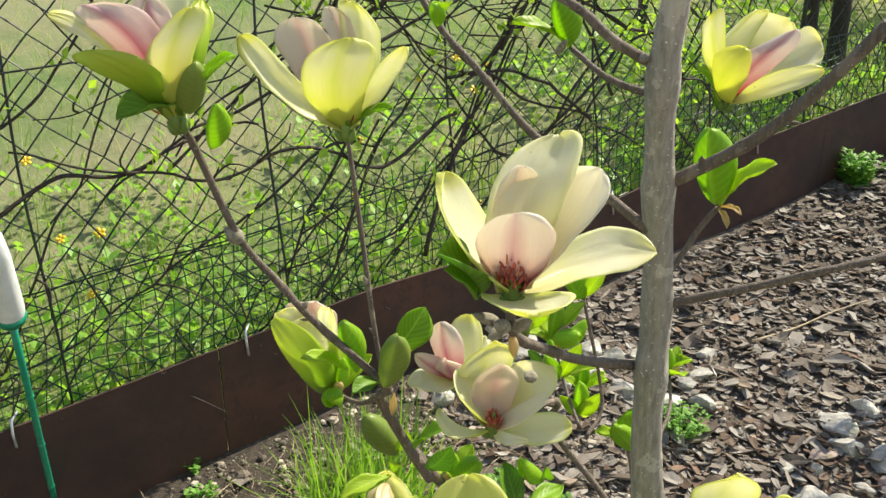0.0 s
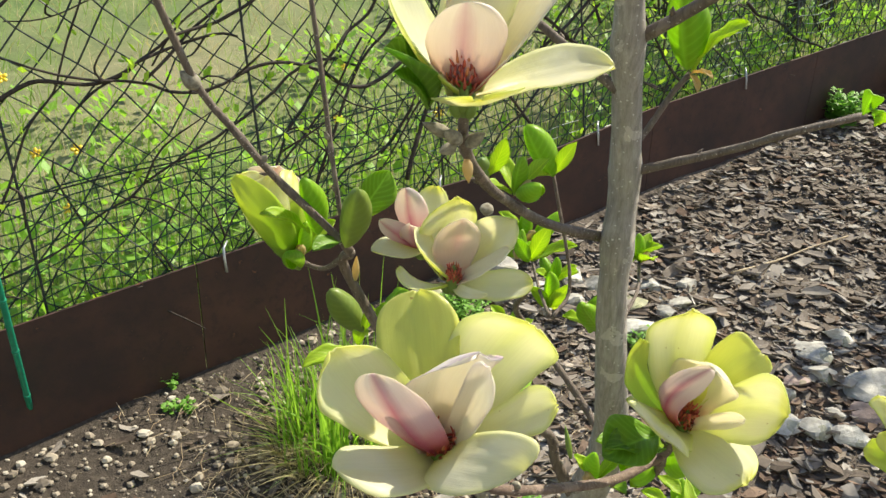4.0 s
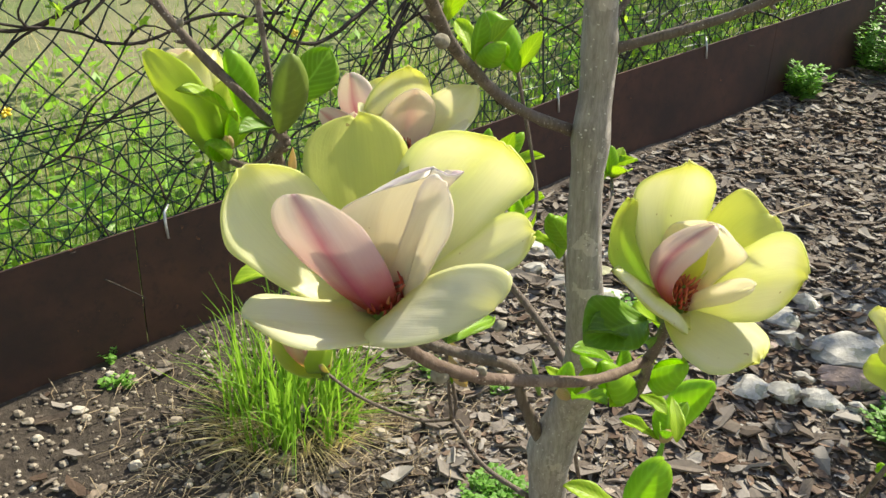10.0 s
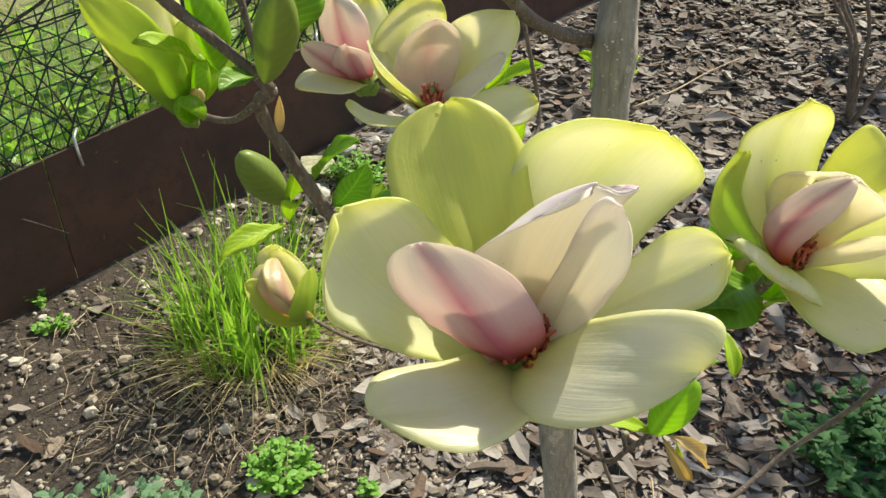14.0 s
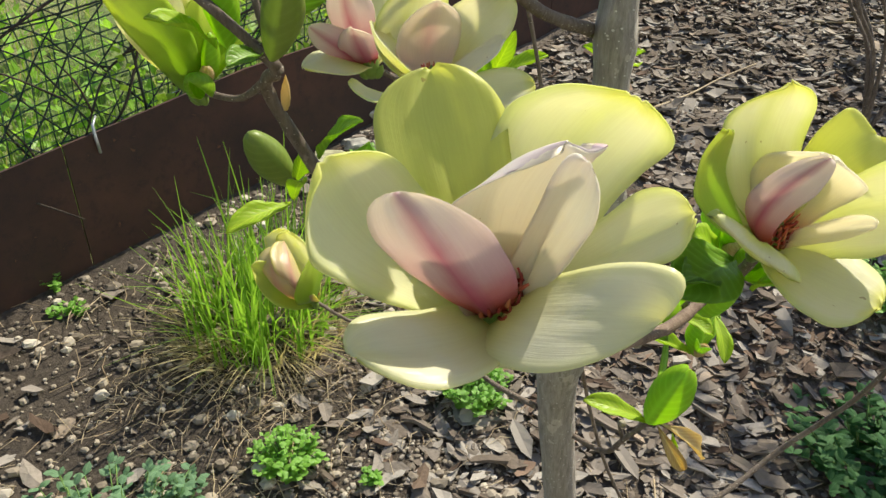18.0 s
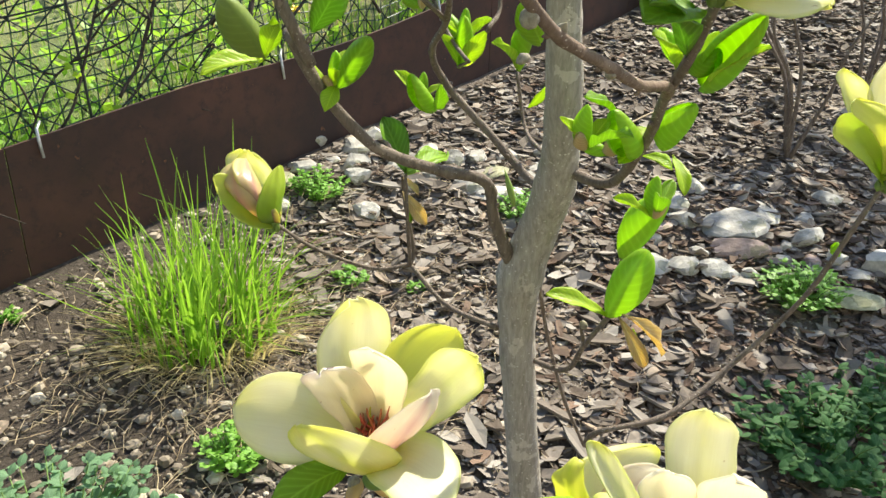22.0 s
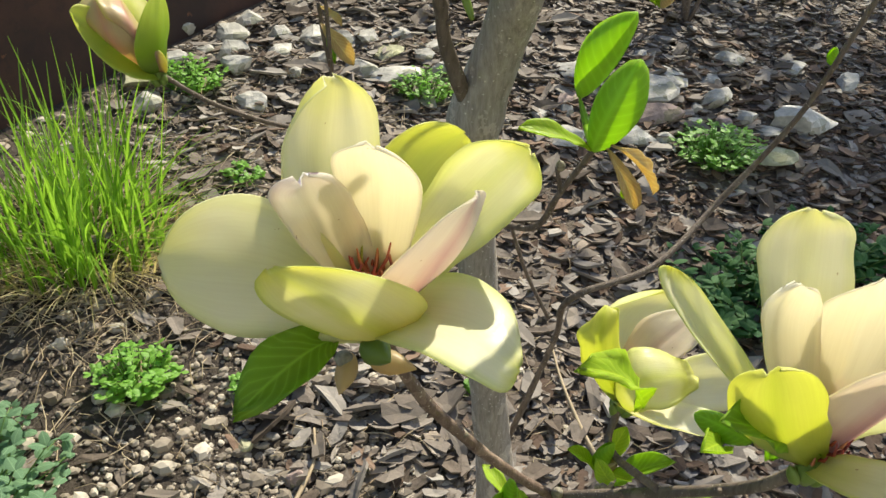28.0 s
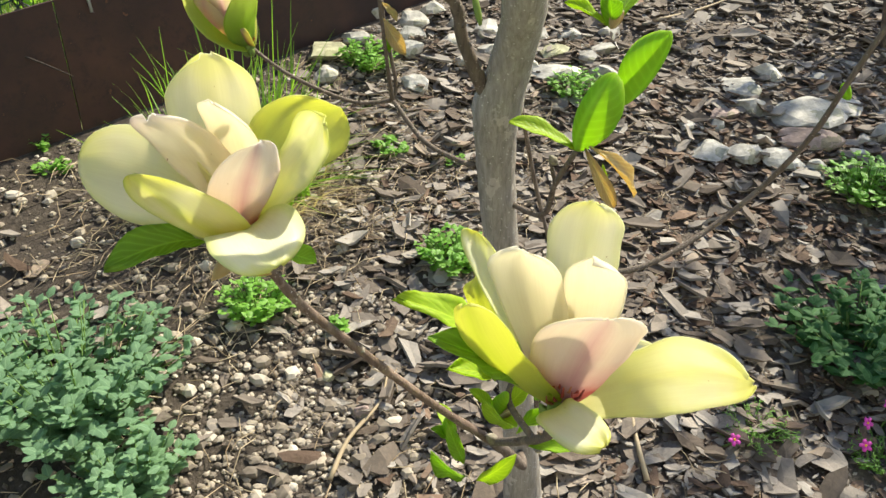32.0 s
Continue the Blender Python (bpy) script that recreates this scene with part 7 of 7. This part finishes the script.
def build_litter():
    rnd = random.Random(91)
    big, fresh, peb, straw = Bag(), Bag(), Bag(), Bag()
    done = 0
    while done < 29500:
        if done < 21000:
            y = 0.35 + 3.3 * rnd.random() ** 1.15
            x = rnd.uniform(-1.0, 2.4 + 0.25 * y)
            size = 1.0
        else:
            x, y = (rnd.uniform(-1.6, 5.2), rnd.uniform(-0.9, 5.2)) if done % 3 else (rnd.uniform(1.9, 4.2), rnd.uniform(2.9, 5.8))
            size = 1.3
        if past_steel(x, y) > -0.04 or rnd.random() > mulch_share(x, y):
            continue
        done += 1
        ln = (0.016 + 0.07 * rnd.random() ** 1.6) * size
        v, f = chip_shape(rnd, ln, ln * rnd.uniform(0.22, 0.62), rnd.uniform(0.002, 0.005))
        e = np.array(Euler((rnd.gauss(0, 0.17), rnd.gauss(0, 0.17), rnd.uniform(0, 6.28))).to_matrix())
        c = np.array((x, y, gz(x, y) + rnd.uniform(0.001, 0.016)))
        # The fresh bag takes darker chips, painting shade into the near right.
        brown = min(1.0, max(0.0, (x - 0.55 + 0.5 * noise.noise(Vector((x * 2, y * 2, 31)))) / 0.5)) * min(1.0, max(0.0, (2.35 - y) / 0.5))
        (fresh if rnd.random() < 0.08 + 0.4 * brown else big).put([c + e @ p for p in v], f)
    for k in range(22000):
        x, y = rnd.uniform(-0.6, 2.6), 0.5 + 2.4 * rnd.random() ** 1.2
        if past_steel(x, y) > -0.04 or rnd.random() > mulch_share(x, y) + 0.15:
            continue
        ln, a, t = rnd.uniform(0.006, 0.02), rnd.uniform(0, 6.28), rnd.uniform(-0.3, 0.3)
        d, w = np.array((math.cos(a), math.sin(a), t)) * ln / 2, np.array((-math.sin(a), math.cos(a), rnd.uniform(-0.3, 0.3))) * ln * rnd.uniform(0.12, 0.3)
        c = np.array((x, y, gz(x, y) + rnd.uniform(0.001, 0.012)))
        big.put([c - d, c + w, c + d, c - w, c + np.array((0, 0, ln * 0.15))], [(0, 3, 4), (3, 2, 4), (2, 1, 4), (1, 0, 4)])
    tagged(big.make("bark_mulch", CHIPS, None, "", False), "loose brown and grey bark chips covering the bed", "mulch", "", "stuff")
    tagged(fresh.make("fresh_bark_mulch", SHADED_CHIPS, None, "", False), "darker brown bark chips among the grey ones, shade put into their colour", "mulch", "", "stuff")
    for k in range(16000):
        x, y = rnd.uniform(-1.5, 0.75), 0.3 + 2.3 * rnd.random()
        if k > 11000:
            x, y = (rnd.gauss(0.28, 0.26), rnd.gauss(2.0, 0.28)) if k % 2 else (rnd.gauss(0.02, 0.18), rnd.gauss(1.12, 0.2))
        elif rnd.random() < mulch_share(x, y) * 0.8:
            continue
        if past_steel(x, y) > -0.03:
            continue
        r = 0.0025 + 0.0065 * rnd.random() ** 1.5 if rnd.random() < 0.93 else rnd.uniform(0.009, 0.018)
        v, f = ball((x, y, gz(x, y) + r * 0.3), r, (rnd.uniform(0.8, 1.3), rnd.uniform(0.7, 1.1), rnd.uniform(0.5, 0.8)), 6, 4, 0.5)
        peb.put(v, f)
    tagged(peb.make("pebbles", PEBBLE, None, "", False), "small tan and grey pebbles on bare soil", "gravel", "", "stuff")
    for k in range(2100):
        x, y = rnd.uniform(-0.8, 0.9), rnd.uniform(0.6, 2.4)
        if k > 1000:
            x, y = rnd.gauss(-0.2, 0.16), rnd.gauss(1.68, 0.15)
        if k > 1700:
            x, y = rnd.gauss(0.2, 0.25), rnd.gauss(1.9, 0.25)
        if past_steel(x, y) > -0.05:
            continue
        a, ln = rnd.uniform(0, 6.28), rnd.uniform(0.02, 0.09)
        p = np.array((x, y, gz(x, y) + 0.012))
        e = np.array((math.cos(a), math.sin(a), 0.0)) * ln
        z = gz(x + e[0], y + e[1]) + 0.012
        m = p + e * 0.5 + np.array((rnd.uniform(-0.01, 0.01), rnd.uniform(-0.01, 0.01), rnd.uniform(0, 0.012)))
        v, f = tube([p, m, np.array((x + e[0], y + e[1], z))], [0.0009, 0.0011, 0.0006], 4)
        straw.put(v, f)
    tagged(straw.make("dry_straw", STRAW, None, "", False), "dry straw and thin twigs scattered on the soil", "litter", "", "stuff")


build_litter()
litter = thing("large_bark_pieces", "larger flat bark pieces lying on top of the mulch", "mulch")
rnd = random.Random(17)
shapes = []
for k in range(9):
    ln = rnd.uniform(0.05, 0.11)
    v, f = chip_shape(rnd, ln, ln * rnd.uniform(0.35, 0.65), 0.007)
    shapes.append(mesh_ob("bark_chip", v, f, CHIP1, litter, "", False).data)
    o = litter.children[-1]
    o.location = (0.3 + 0.12 * k, 1.2 + 0.07 * k, gz(0.3 + 0.12 * k, 1.2 + 0.07 * k) + 0.016)
for k in range(280):
    while True:
        x, y = rnd.uniform(-0.35, 2.0), rnd.uniform(0.75, 2.7)
        if past_steel(x, y) < -0.1 and rnd.random() < mulch_share(x, y):
            break
    o = new("bark_chip", shapes[k % 9])
    o.parent = litter
    o.matrix_basis = pose(x, y, gz(x, y) + 0.018, rnd.gauss(12, 16), rnd.gauss(0, 16), rnd.uniform(0, 360))
for k, (xa, ya, xb, yb) in enumerate(((1.05, 2.5, 1.55, 2.75), (0.55, 0.95, 0.6, 1.25), (1.9, 3.0, 2.4, 2.95), (0.0, 1.0, 0.12, 1.2))):
    pts = [(xa + (xb - xa) * s + 0.01 * math.sin(7 * s + k), ya + (yb - ya) * s, gz(xa + (xb - xa) * s, ya + (yb - ya) * s) + 0.02) for s in (0, 0.35, 0.7, 1)]
    v, f = tube(smooth_line(pts, 4), [0.005 - 0.00025 * i for i in range(13)], 7, 0.2)
    tagged(mesh_ob("fallen_stick", v, f, STRAW), "thin pale fallen stick lying on the mulch", "stick", "fallen sticks")
